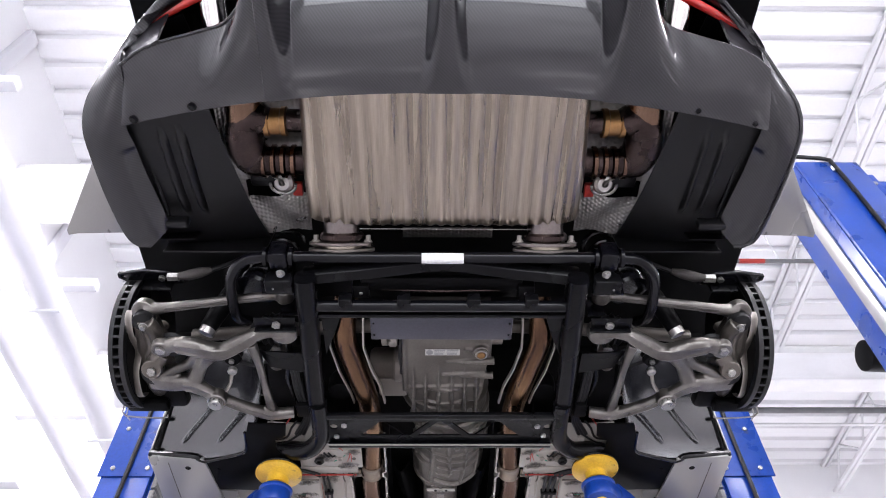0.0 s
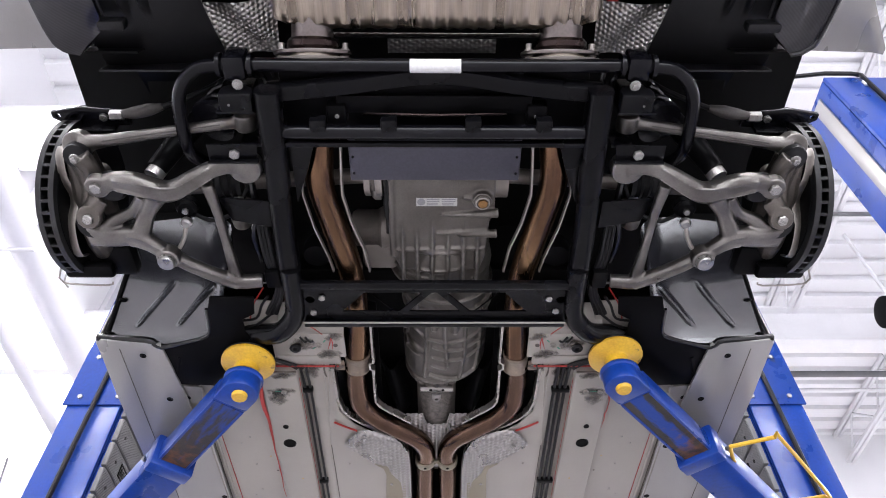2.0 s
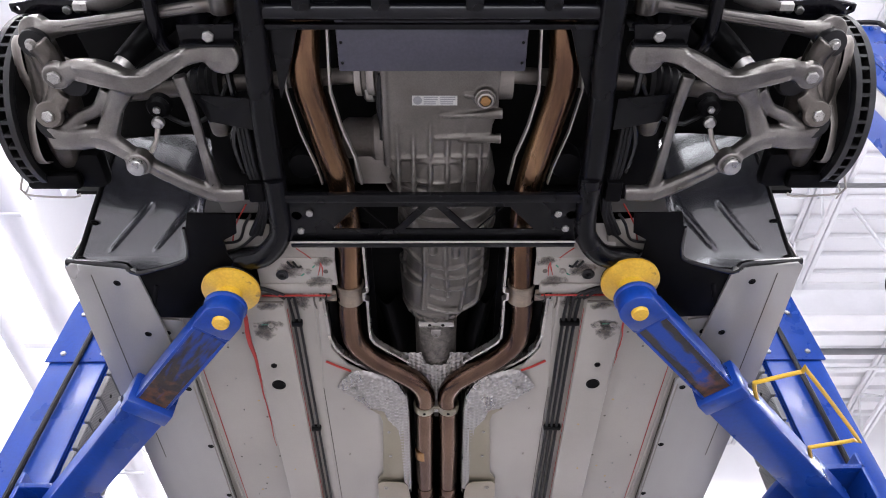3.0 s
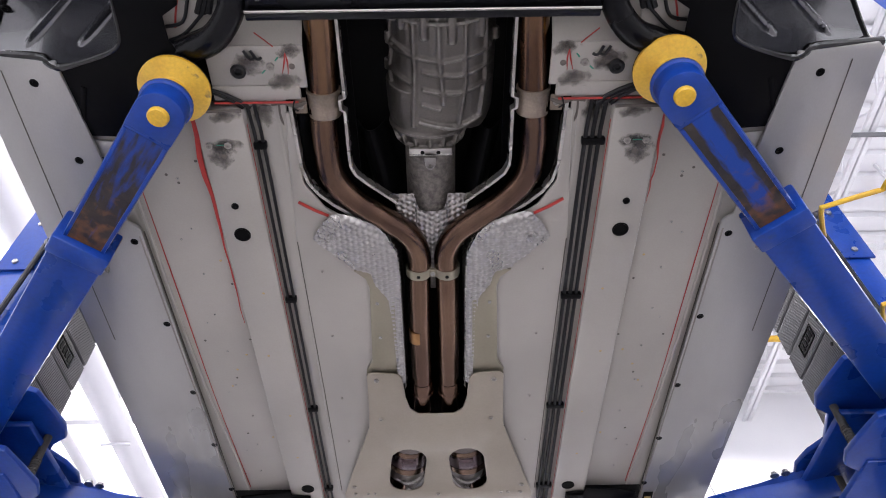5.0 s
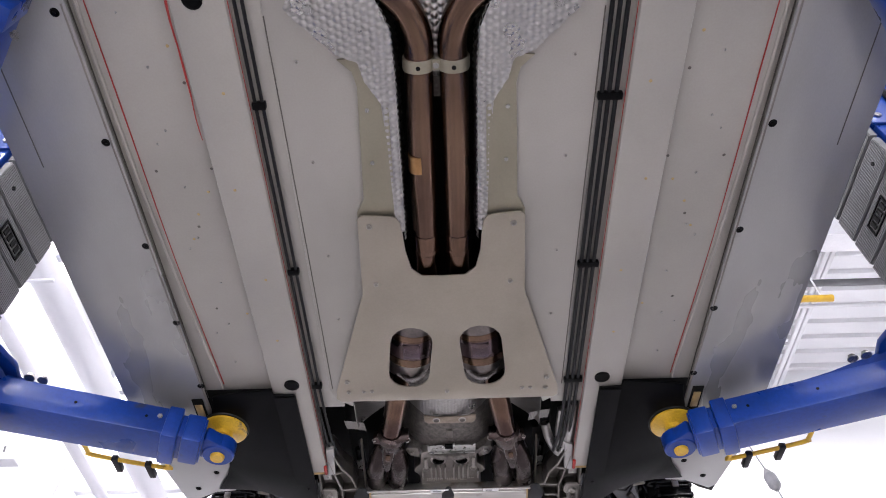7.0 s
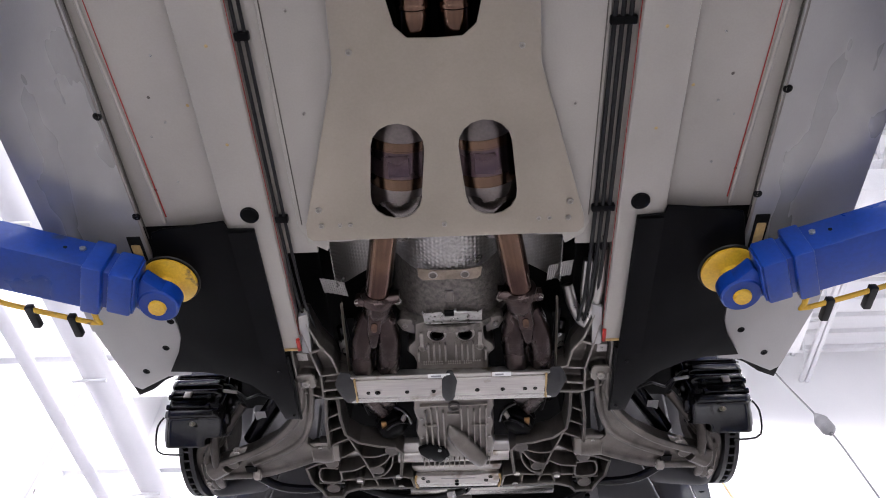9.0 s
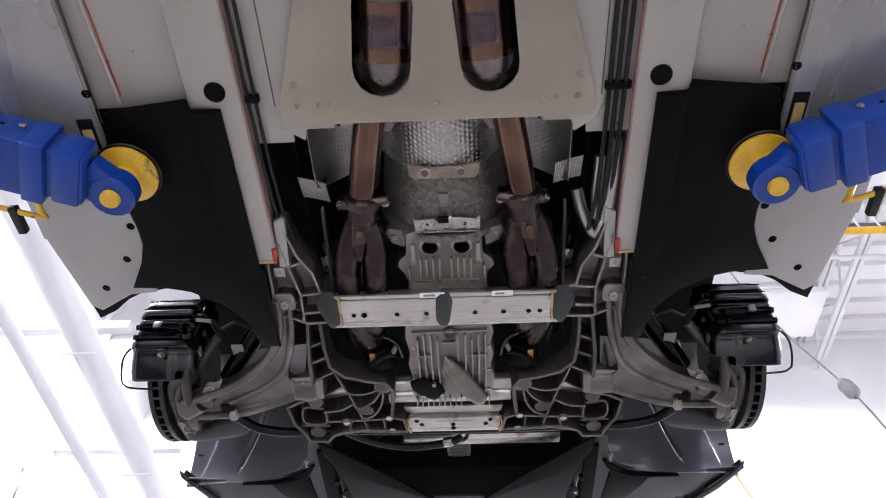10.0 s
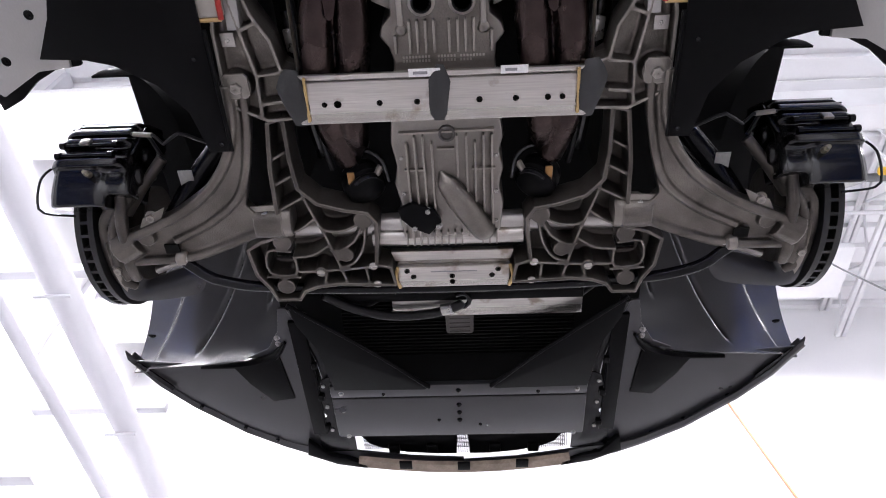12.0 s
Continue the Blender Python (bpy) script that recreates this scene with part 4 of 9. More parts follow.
for s in (-1, 1):
    # centre floor half: a flat panel with a rounded front corner
    fl = part("floor_panel", plate(side([(0.115, 0.86), (0.155, 0.825), (0.235, 0.765), (0.272, 0.70), (0.276, 0.53), (0.288, 0.53), (0.292, 0.60), (0.31, 0.85), (0.318, 1.88), (0.30, 1.93), (0.262, 1.955), (0.255, 1.93), (0.20, 1.93), (0.20, 1.56), (0.165, 1.50), (0.115, 1.49)], s), 1.966, 1.974, bev=0.002), PAINT, car, "light grey painted floor panel")
    part("channel", strip(s * 0.285, s * 0.372, 0.50, 1.96, 1.970, 0.01), PAINT, car)
    # step shading along the panel joints, painted as thin dark tubes
    for sx, y0_, y1_, sz in ((0.3085, 0.86, 1.88, 1.9658), (0.4675, 0.53, 1.85, 1.9635), (0.648, 0.82, 1.9, 1.9632)):
        part("step_shade_line", tube([(s * sx, y0_, sz), (s * (sx - 0.001), (y0_ + y1_) / 2, sz), (s * sx, y1_, sz)], 0.0013, 6, 0.2), GRIME_SHADE, car)
    part("channel_wall", box(min(s * 0.300, s * 0.305), max(s * 0.300, s * 0.305), 0.50, 1.93, 1.967, 1.979), PAINT, car)
    rail = part("floor_rail", box(min(s * 0.366, s * 0.466), max(s * 0.366, s * 0.466), 0.513, 2.235, 1.946, 1.995, 0.006), PAINT, car, "light grey painted box-section floor rail")
    for hx, hy, hr in ((0.4225, 0.82, 0.0185), (0.424, 0.742, 0.008), (0.409, 1.837, 0.02)):
        part("plug", lathe([(hr, 0.0), (hr, -0.002), (hr * 0.9, -0.003), (hr * 0.8, -0.001), (0, -0.001)], (s * hx, hy, 1.946), n=18), BLACK, rail, "black rubber plug")
    for hx in ((0.402, 0.440) if s > 0 else (0.409, 0.447)):
        bolt((s * hx, 0.59, 1.946), 0.018, rail, mesh=DULLBOLT)
    part("outer_floor", strip(s * 0.464, s * 0.74, 0.42, 1.87, 1.964, 0.01), PAINT, car, "light grey painted outer floor panel")
    part("floor_lip", tube([(s * 0.636, 0.50, 1.962), (s * 0.632, 1.2, 1.962), (s * 0.60, 1.86, 1.962)], 0.004, 8, 0.2), PAINT, car)
    part("sealant_bead", wander(s * 0.470, 0.52, 1.10 if s < 0 else 0.75, 1.9475, 0.0055 if s < 0 else 0.003, 3 + s), RED, rail, "smeared red sealant")
    part("sealant_bead", tube([(s * 0.622, 0.66, 1.9625), (s * 0.617, 1.0, 1.9625), (s * 0.612, 1.4, 1.9625), (s * 0.594, 1.845, 1.9625)], [0.0007, 0.0015, 0.0009, 0.0013], 6, 0.1), RED, car, "thin red sealant line")
    rnd = random.Random(5)
    for k in range(9):
        y = 0.68 + 0.135 * k
        bolt((s * (0.535 + rnd.uniform(-0.012, 0.012)), y, 1.964), 0.007, car, name="rivet")
        if k % 2:
            bolt((s * 0.57, y + 0.03, 1.964), 0.006, car, name="rivet")
    # paint-marker strokes, scuffs and grime about the seams
    part("plug", lathe([(0.006, 0.0), (0.006, -0.001), (0.0, -0.001)], (s * 0.421, 0.616, 1.946), n=12), GRIME_SHADE, rail)
    part("marker_stroke", box(*sorted((s * 0.414, s * 0.432)), 0.5885, 0.5905, 1.9452, 1.9462), GREEN, rail, "green marker stroke")
    part("seam_grime", tube([(s * 0.368, 0.514, 1.9475), (s * 0.40, 0.5125, 1.9465), (s * 0.43, 0.5135, 1.947), (s * 0.464, 0.514, 1.948)], [0.004, 0.0025, 0.004, 0.003], 6, 0.01, flat=0.6), GRIME_SHADE, rail, "dark grime along a seam")
    part("seam_grime", tube([(s * 0.296, 0.505, 1.972), (s * 0.30, 0.53, 1.970), (s * 0.294, 0.56, 1.971)], [0.003, 0.0045, 0.002], 6, 0.01, flat=0.6), GRIME_SHADE, rail)
    rnd = random.Random(11)
    for k in range(14):
        hx, hy = 0.47 + 0.13 * rnd.random(), 0.62 + 1.2 * rnd.random()
        part("paint_chip", lathe([(0.0, -0.0004), (0.003, -0.0004), (0.0036, 0.0004), (0.0, 0.0004)], (s * hx, hy, 1.9638), n=7), GRIME_SHADE if k % 3 else GUM, car)
    for hy in (0.95, 1.17, 1.42, 1.62):
        bolt((s * 0.262, hy, 1.966), 0.009, fl, mesh=DULLBOLT, name="rivet")
        part("paint_chip", lathe([(0.0, -0.0004), (0.003, -0.0004), (0.0036, 0.0004), (0.0, 0.0004)], (s * (0.38 + 0.06 * rnd.random()), hy + 0.05, 1.9458), n=7), GUM, rail)
    part("sealant_bead", tube([(s * 0.3655, 0.55, 1.9595), (s * 0.3655, 1.4, 1.9595), (s * 0.3655, 2.2, 1.9595)], 0.0009, 6, 0.2), RED, rail, "thin red bead along the rail")
    # sill panel with clips
    sill = part("sill_panel", plate(side([(0.645, 0.80), (0.655, 0.79), (0.668, 0.78), (0.674, 0.62), (0.683, 0.516), (0.695, 0.405), (0.84, 0.388), (0.852, 0.40), (0.858, 0.60), (0.858, 1.95), (0.848, 2.16), (0.815, 2.345), (0.795, 2.36), (0.715, 2.315), (0.655, 2.31), (0.645, 2.14), (0.66, 2.0), (0.645, 1.95)], s), 1.944, 1.952, bev=0.0015), SILL, car, "silver-grey painted sill panel")
    part("sill_side", box(min(s * 0.852, s * 0.858), max(s * 0.852, s * 0.858), 0.40, 2.16, 1.95, 2.18, 0.002), SILL, car)
    part("sill_groove", tube([(s * 0.652, 0.82, 1.9465), (s * 0.650, 1.4, 1.9465), (s * 0.646, 1.93, 1.9465)], 0.0035, 8, 0.2), DULLCAST, sill)
    part("sill_seam", tube([(s * 0.80, 0.42, 1.9438), (s * 0.804, 0.8, 1.9438), (s * 0.806, 1.15, 1.9438)], 0.0012, 6, 0.1), GRIME_SHADE, sill)
    for cx, cy in ((0.748, 0.447), (0.72, 0.62), (0.668, 0.835), (0.662, 1.097), (0.658, 1.36), (0.652, 1.598), (0.648, 1.83), (0.765, 2.294), (0.693, 2.215), (0.658, 2.129)):
        again("clip", CLIP, (s * cx, cy, 1.944), sill, 0.018, label="black plastic push clip")
    # slot drawn as a near-black block, its shade in the colour
    part("jacking_slot", box(min(s * 0.655, s * 0.685), max(s * 0.655, s * 0.685), 1.88, 1.975, 1.940, 1.945, 0.002), SHADE_BLACK, sill)
    part("jack_block", box(min(s * 0.66, s * 0.68), max(s * 0.66, s * 0.68), 1.90, 1.96, 1.938, 1.942, 0.003), GUM, sill)
    # brake lines along the channel, with their clips
    for k, lx in enumerate((0.320, 0.334, 0.3485) if s > 0 else (0.341, 0.355)):
        part("brake_line", tube([(s * (lx + 0.085), 0.47, 1.955), (s * (lx + 0.05), 0.485, 1.957), (s * (lx + 0.012), 0.515, 1.96), (s * lx, 0.57, 1.9615), (s * lx, 1.2, 1.9615), (s * lx, 2.0, 1.9615), (s * (lx - 0.01), 2.2, 1.98)], 0.0046 if s > 0 else 0.0036, 8, 0.06), CABLE, car, "thin black brake line")
    for cy in (0.60, 1.035, 1.46, 1.86):
        cl = part("line_clip", box(*sorted((s * (0.312 if s > 0 else 0.334), s * 0.361)), cy - 0.008, cy + 0.008, 1.9545, 1.97, 0.003), BLACK, car, "black plastic line clip")
    # black lower panels ahead of the rear wheel and behind the front wheel
    rp = part("rear_arch_panel", plate(side([(0.436, 0.25), (0.542, 0.248), (0.556, 0.296), (0.559, 0.353), (0.567, 0.377), (0.584, 0.391), (0.643, 0.408), (0.692, 0.42), (0.715, 0.41), (0.715, 0.50), (0.712, 0.565), (0.545, 0.575), (0.50, 0.535), (0.44, 0.49), (0.452, 0.41), (0.476, 0.37), (0.476, 0.325), (0.444, 0.305)], s), 1.951, 1.957, bev=0.0015), BLACK, car, "black plastic panel ahead of the rear wheel")
    part("panel_rib", tube([(s * 0.66, 0.46, 1.951), (s * 0.69, 0.545, 1.951)], 0.006, 8, flat=0.5), BLACK, rp)

    def arch(u, v, s=s):
        """Moulded wheel-arch shell, dished, curving up behind the sill."""
        y = 0.414 - 0.21 * v
        x0, x1 = 0.556 - 0.03 * v, 0.842 - 0.085 * v
        x = x0 + (x1 - x0) * u
        dish = 0.05 * (1 - math.exp(-7 * v)) * (1 - math.exp(-9 * u)) - 0.03 * u * u * v
        z = 1.956 + 0.10 * v + 0.11 * v * v + dish
        along = min(1, max(0, (v - 0.1) / 0.06)) * min(1, max(0, (0.5 - v) / 0.06))
        rib = sum(0.013 * math.exp(-((x - c + 0.24 * (v - 0.1)) / 0.0055) ** 2) for c in (0.662, 0.765)) * along
        return (s * x, y - rib * 0.5, z - rib)
    al = part("wheel_arch_liner", sheet(arch, 150, 60, 0.004), LINER, car, "glossy moulded black wheel-arch liner", 60)
    part("liner_rim", tube([arch(1.0, 0.1 * k) for k in range(11)], 0.007, 8, 0.02), BLACK, al)
    part("liner_lip", tube([(s * 0.852, 0.392, 1.957), (s * 0.73, 0.398, 1.953), (s * 0.712, 0.405, 1.951), (s * 0.694, 0.419, 1.95), (s * 0.645, 0.41, 1.953), (s * 0.59, 0.392, 1.954), (s * 0.570, 0.378, 1.954), (s * 0.562, 0.353, 1.954), (s * 0.558, 0.29, 1.954)], [0.009, 0.009, 0.009, 0.008, 0.005, 0.005, 0.005, 0.005, 0.004], 10, 0.012), GLOSS, al)
    for u, v in ((0.96, 0.06), (0.95, 0.34)):
        x, y, z = arch(u, v)
        again("clip", CLIP, (x, y - 0.004, z - 0.004), al, 0.02, (20, 0, 0))
    # pale body tab with a clip beyond the sill's inner edge
    bt = part("body_tab", plate(side([(0.63, 0.585), (0.69, 0.578), (0.70, 0.60), (0.69, 0.645), (0.665, 0.65), (0.64, 0.64)], s), 1.955, 1.960, bev=0.001), SILL, car, "grey painted body tab")
    again("clip", CLIP, (s * 0.676, 0.627, 1.955), bt, 0.016)
    part("body_bracket", plate(side([(0.40, 0.30), (0.50, 0.29), (0.50, 0.40), (0.45, 0.43), (0.40, 0.41)], s), 1.988, 1.994, bev=0.001), PAINT, car, "grey painted body bracket")
    for pts in ([(0.50, 0.385), (0.455, 0.37), (0.41, 0.33)], [(0.49, 0.355), (0.45, 0.345), (0.43, 0.30), (0.41, 0.27)]):
        part("wheel_sensor_lead", tube([(s * x, y, 1.978) for x, y in pts], 0.0035, 8, 0.01), CABLE, car, "black sensor lead")
    part("sealant_bead", tube([(s * 0.47, 0.36, 1.987), (s * 0.455, 0.31, 1.987), (s * 0.42, 0.25, 1.987)], 0.002, 6), RED, car)
    # fixings, marker strokes and grime on the body behind the rail
    bolt((s * 0.30, 0.429, 1.965), 0.02, car, mesh=DULLBOLT)
    part("plug", lathe([(0.006, 0.0), (0.006, -0.001), (0.0, -0.001)], (s * 0.259, 0.43, 1.965), n=12), GRIME_SHADE, car)
    for x0_, y0_, x1_, y1_ in ((0.318, 0.443, 0.311, 0.437), (0.289, 0.418, 0.283, 0.411)):
        part("marker_stroke", tube([(s * x0_, y0_, 1.9645), (s * x1_, y1_, 1.9645)], 0.0016, 6), GREEN, car, "green marker stroke")
    for line in ([(0.269, 0.402), (0.272, 0.42), (0.279, 0.444)], [(0.269, 0.402), (0.266, 0.42), (0.268, 0.445)]):
        part("sealant_bead", tube([(s * x, y, 1.9645) for x, y in line], [0.0008, 0.0018, 0.0007], 6), RED, car, "smeared red sealant")
    part("sealant_bead", tube([(s * 0.322, 0.365, 1.972), (s * 0.305, 0.378, 1.969), (s * 0.289, 0.39, 1.9645)], 0.0013, 6), RED, car, "smeared red sealant")
    for k in range(2):
        part("wire_hook", tube([(s * (0.345 - 0.013 * k), 0.395, 1.960), (s * (0.334 - 0.013 * k), 0.412, 1.958), (s * (0.326 - 0.013 * k), 0.410, 1.962)], 0.0028, 6, 0.006), CABLE, car)
    part("grommet", lathe([(0.008, 0.004), (0.013, 0.002), (0.015, -0.004), (0.011, -0.008), (0.007, -0.006), (0.006, 0.0)], (s * 0.362, 0.437, 1.963), n=22), CABLE, car, "black rubber grommet")
    part("seam_grime", tube([(s * 0.24, 0.503, 1.960), (s * 0.262, 0.51, 1.958), (s * 0.285, 0.505, 1.960), (s * 0.31, 0.507, 1.961)], [0.003, 0.006, 0.003, 0.004], 6, 0.008, flat=0.6), GRIME_SHADE, car, "dark grime along a seam")
    # body crossmember ahead of the subframe
    part("body_crossmember", box(min(s * 0.235, s * 0.42), max(s * 0.235, s * 0.42), 0.388, 0.475, 1.965, 1.972, 0.002), PAINT, car, "grey painted body crossmember")
    part("crossmember_slope", sheet(lambda u, v, s=s: (s * (0.235 + 0.185 * u), 0.389 - 0.06 * v, 1.968 + 0.05 * v), 2, 4, 0.003), PAINT, car)
    part("crossmember_step", box(min(s * 0.25, s * 0.42), max(s * 0.25, s * 0.42), 0.468, 0.499, 1.9615, 1.972, 0.003), PAINT, car)
    part("sealant_bead", tube([(s * 0.255, 0.5015, 1.9575), (s * 0.35, 0.5015, 1.9575), (s * 0.42, 0.5015, 1.9575)], 0.0024, 6), RED, car, "thin red sealant line")
    part("clamp_tab", box(*sorted((s * 0.243, s * 0.268)), 0.500, 0.535, 1.972, 1.977, 0.002), TAN, car)
    part("hanging_wire", tube([(s * 0.262, 0.497, 1.957), (s * 0.266, 0.51, 1.952), (s * 0.258, 0.52, 1.956)], 0.0018, 6, 0.005), CABLE, car)
    # smeared grime about the fixings
    for gx, gy, gw, gl, gz in ((0.428, 0.61, 0.085, 0.12, 1.9454), (0.405, 0.525, 0.10, 0.05, 1.9454), (0.415, 0.59, 0.11, 0.05, 1.9454), (0.28, 0.46, 0.10, 0.06, 1.9608), (0.26, 0.40, 0.08, 0.05, 1.9644), (0.345, 0.425, 0.10, 0.08, 1.9644), (0.33, 0.53, 0.07, 0.10, 1.9692)):
        part("grime_smear", box(s * gx - gw / 2, s * gx + gw / 2, gy - gl / 2, gy + gl / 2, gz, gz + 0.0003), SMEAR, car, "smeared dark grime")

# ---- exhaust ----
for s in (-1, 1):
    ex = part("exhaust_pipe", tube([(s * 0.212, 0.51, 1.995), (s * 0.219, 0.60, 1.995), (s * 0.212, 0.69, 1.988), (s * 0.172, 0.75, 1.982), (s * 0.108, 0.806, 1.982), (s * 0.056, 0.855, 1.984), (s * 0.033, 0.915, 1.988), (s * 0.034, 0.99, 1.99), (s * 0.036, 1.15, 1.99), (s * 0.037, 1.38, 1.992), (s * 0.040, 1.51, 2.0)], [0.031, 0.0305, 0.03] + [0.0285] * 8, 22, 0.012), PIPE, car, "brown heat-tinted steel exhaust pipe")
    part("rear_pipe", tube([(s * 0.243, -0.33, 2.05), (s * 0.242, -0.24, 2.055), (s * 0.243, -0.165, 2.03), (s * 0.253, -0.06, 1.995), (s * 0.235, 0.05, 1.995), (s * 0.208, 0.19, 1.995), (s * 0.200, 0.32, 1.995), (s * 0.208, 0.46, 1.995), (s * 0.212, 0.52, 1.995)], 0.031, 22, 0.012), GOLDPIPE, ex, "golden heat-tinted steel pipe")
    part("sleeve_clamp", lathe([(0.0312, -0.030), (0.0345, -0.028), (0.0345, -0.022), (0.0328, -0.019), (0.0328, 0.019), (0.0338, 0.022), (0.0338, 0.027), (0.0312, 0.028)], (s * 0.211, 0.52, 1.995), (s * 0.03, 1, 0)), TAN, ex, "weathered tan sleeve clamp")
    bolt((s * 0.255, 0.517, 1.972), 0.016, ex, mesh=DULLBOLT)
    part("joint_sleeve", lathe([(0.029, -0.055), (0.0305, -0.05), (0.0305, -0.012), (0.033, -0.009), (0.033, -0.003), (0.0305, 0.0), (0.0315, 0.03), (0.034, 0.06)], (s * 0.0382, 1.43, 1.9945), (s * 0.02, 1, 0.06), 24), FRONTPIPE, ex, "darkened joint sleeve")
    # pale folded edges of the shields that follow the pipe
    for line, w in (([(0.276, 0.47), (0.274, 0.60), (0.272, 0.66), (0.262, 0.70), (0.243, 0.73), (0.215, 0.757), (0.152, 0.806)], 0.007), ([(0.166, 0.33), (0.166, 0.50), (0.176, 0.505), (0.176, 0.525), (0.168, 0.53), (0.169, 0.63), (0.168, 0.66), (0.158, 0.682), (0.135, 0.704), (0.074, 0.756)], 0.006), ([(0.198, -0.165), (0.203, -0.08), (0.205, -0.03), (0.19, 0.05), (0.168, 0.12), (0.158, 0.19)], 0.004), ([(0.284, -0.13), (0.29, -0.03), (0.275, 0.06), (0.25, 0.15), (0.243, 0.19)], 0.003)):
        part("shield_edge", wall([(s * x, y) for x, y in line], 1.966 if w > 0.005 else 1.975, 1.985, w), ALU if w > 0.005 else CASTMID, car, "pale folded aluminium shield edge")
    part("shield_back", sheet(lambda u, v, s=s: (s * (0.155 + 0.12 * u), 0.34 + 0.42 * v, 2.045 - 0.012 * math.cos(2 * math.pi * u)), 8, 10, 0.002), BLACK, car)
    # tunnel shell painted black for the darkness beside the shaft
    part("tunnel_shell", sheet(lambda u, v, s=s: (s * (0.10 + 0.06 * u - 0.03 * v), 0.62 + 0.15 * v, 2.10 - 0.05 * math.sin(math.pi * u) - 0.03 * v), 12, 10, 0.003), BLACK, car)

    # dimpled foil shields beside the tunnel
    def inner_edge(y):
        return float(np.interp(y, (0.776, 0.79, 0.803, 0.836, 0.89, 0.97, 1.4), (0.205, 0.165, 0.135, 0.104, 0.083, 0.079, 0.082)))

    def outer_edge(y):
        return float(np.interp(y, (0.776, 0.80, 0.845, 0.863, 0.935, 0.95, 0.99, 1.035, 1.13, 1.35), (0.222, 0.245, 0.27, 0.256, 0.185, 0.147, 0.137, 0.110, 0.104, 0.100)))

    def foil(u, v, s=s):
        y = 0.777 + 0.573 * v
        x0, x1 = inner_edge(y), outer_edge(y)
        x = x0 + (x1 - x0) * u
        slump = 0.004 * math.sin(17 * x + 11 * y) + 0.010 * max(0.0, 1 - (x - x0) / 0.03)
        return (s * x, y, 1.953 + slump + 0.95 * dimple(x, y, 0.0125))
    fs = part("foil_shield", sheet(foil, 110, 330, 0.001), FOIL, car, "dimpled aluminium foil heat shield", 70)
    bolt((s * 0.225, 0.846, 1.951), 0.018, fs)

    def lining(u, v, s=s):
        y = 0.785 + 0.595 * v
        return (s * (inner_edge(y) - 0.004 * u + 1.0 * dimple(0.08 * u, 0.6 * v, 0.0125)), y, 1.966 + 0.075 * u)
    part("foil_wall", sheet(lining, 30, 200, 0.001), FOIL, car, "dimpled foil tunnel lining", 70)
    part("sealant_bead", tube([(s * 0.29, 0.745, 1.962), (s * 0.26, 0.765, 1.961), (s * 0.228, 0.782, 1.96)], 0.004, 8, flat=0.5), RED, car, "red sealant line along the floor seam")
    og = part("olive_flange", plate(side([(0.186, 0.945), (0.160, 0.97), (0.153, 1.0), (0.165, 1.26), (0.183, 1.295), (0.183, 1.33), (0.10, 1.36), (0.096, 1.05), (0.135, 0.985), (0.15, 0.942)], s), 1.958, 1.964, bev=0.001), OLIVE, car, "olive-grey alloy tunnel flange")
    for by in (0.965, 1.05, 1.17):
        bolt((s * 0.138, by, 1.958), 0.011, og)


def tongue(u, v):
    """Scooped foil apron between the two pipes, notched round the shaft."""
    x = (u - 0.5) * (0.176 - 0.10 * v)
    y0 = 0.752 + 0.05 * max(0.0, 1 - (x / 0.036) ** 4) ** 0.5
    y = y0 + (1.0 - y0) * v
    return (x, y, 1.9975 + 1.1 * dimple(x, y, 0.0125))


part("foil_tongue", sheet(tongue, 80, 110, 0.001), FOIL, car, "dimpled foil heat shield tongue", 70)
# tunnel and bay shade painted as near-black sheets
part("tunnel_shade_roof", box(-0.12, 0.12, 0.36, 1.95, 2.13, 2.14), SHADE_BLACK, car, "near-black sheet standing in for shade in the tunnel")
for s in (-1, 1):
    part("tunnel_shade_side", box(min(s * 0.112, s * 0.118), max(s * 0.112, s * 0.118), 0.95, 1.50, 1.975, 2.13), SHADE_BLACK, car)
    part("tunnel_shade_side", box(min(s * 0.192, s * 0.198), max(s * 0.192, s * 0.198), 1.50, 1.93, 1.975, 2.18), SHADE_BLACK, car)
    part("tunnel_shade_step", box(min(s * 0.112, s * 0.198), max(s * 0.112, s * 0.198), 1.495, 1.50, 1.975, 2.18), SHADE_BLACK, car)
    part("bay_shade_side", box(min(s * 0.285, s * 0.29), max(s * 0.285, s * 0.29), 0.36, 0.62, 1.995, 2.13), SHADE_BLACK, car)
part("bay_shade_roof", box(-0.42, 0.42, 0.30, 0.75, 2.125, 2.135), SHADE_BLACK, car)
sb = part("shaft_bracket", plate([(-0.012, 0.652), (-0.011, 0.67), (-0.006, 0.679), (0.0, 0.682), (0.006, 0.679), (0.011, 0.67), (0.012, 0.652)], 1.984, 1.988, holes=[ring(0.0, 0.671, 0.004)], bev=0.001), CAST, car, "cast bracket tab under the shaft housing")
yc = part("pipe_clamp", box(-0.012, 0.012, 0.956, 0.978, 1.972, 1.98, 0.002), OLIVE, car, "tan steel double pipe clamp")
for s in (-1, 1):
    part("clamp_band", lathe([(0.029, -0.0125), (0.0305, -0.0125), (0.0312, -0.010), (0.0312, 0.010), (0.0305, 0.0125), (0.029, 0.0125)], (s * 0.034, 0.967, 1.9895), "y", 32), OLIVE, yc)
    part("band_hole", lathe([(0.0045, 0.0), (0.0045, -0.0012), (0.0, -0.0012)], (s * 0.034, 0.967, 1.9585), n=12), SHADE_BLACK, yc)
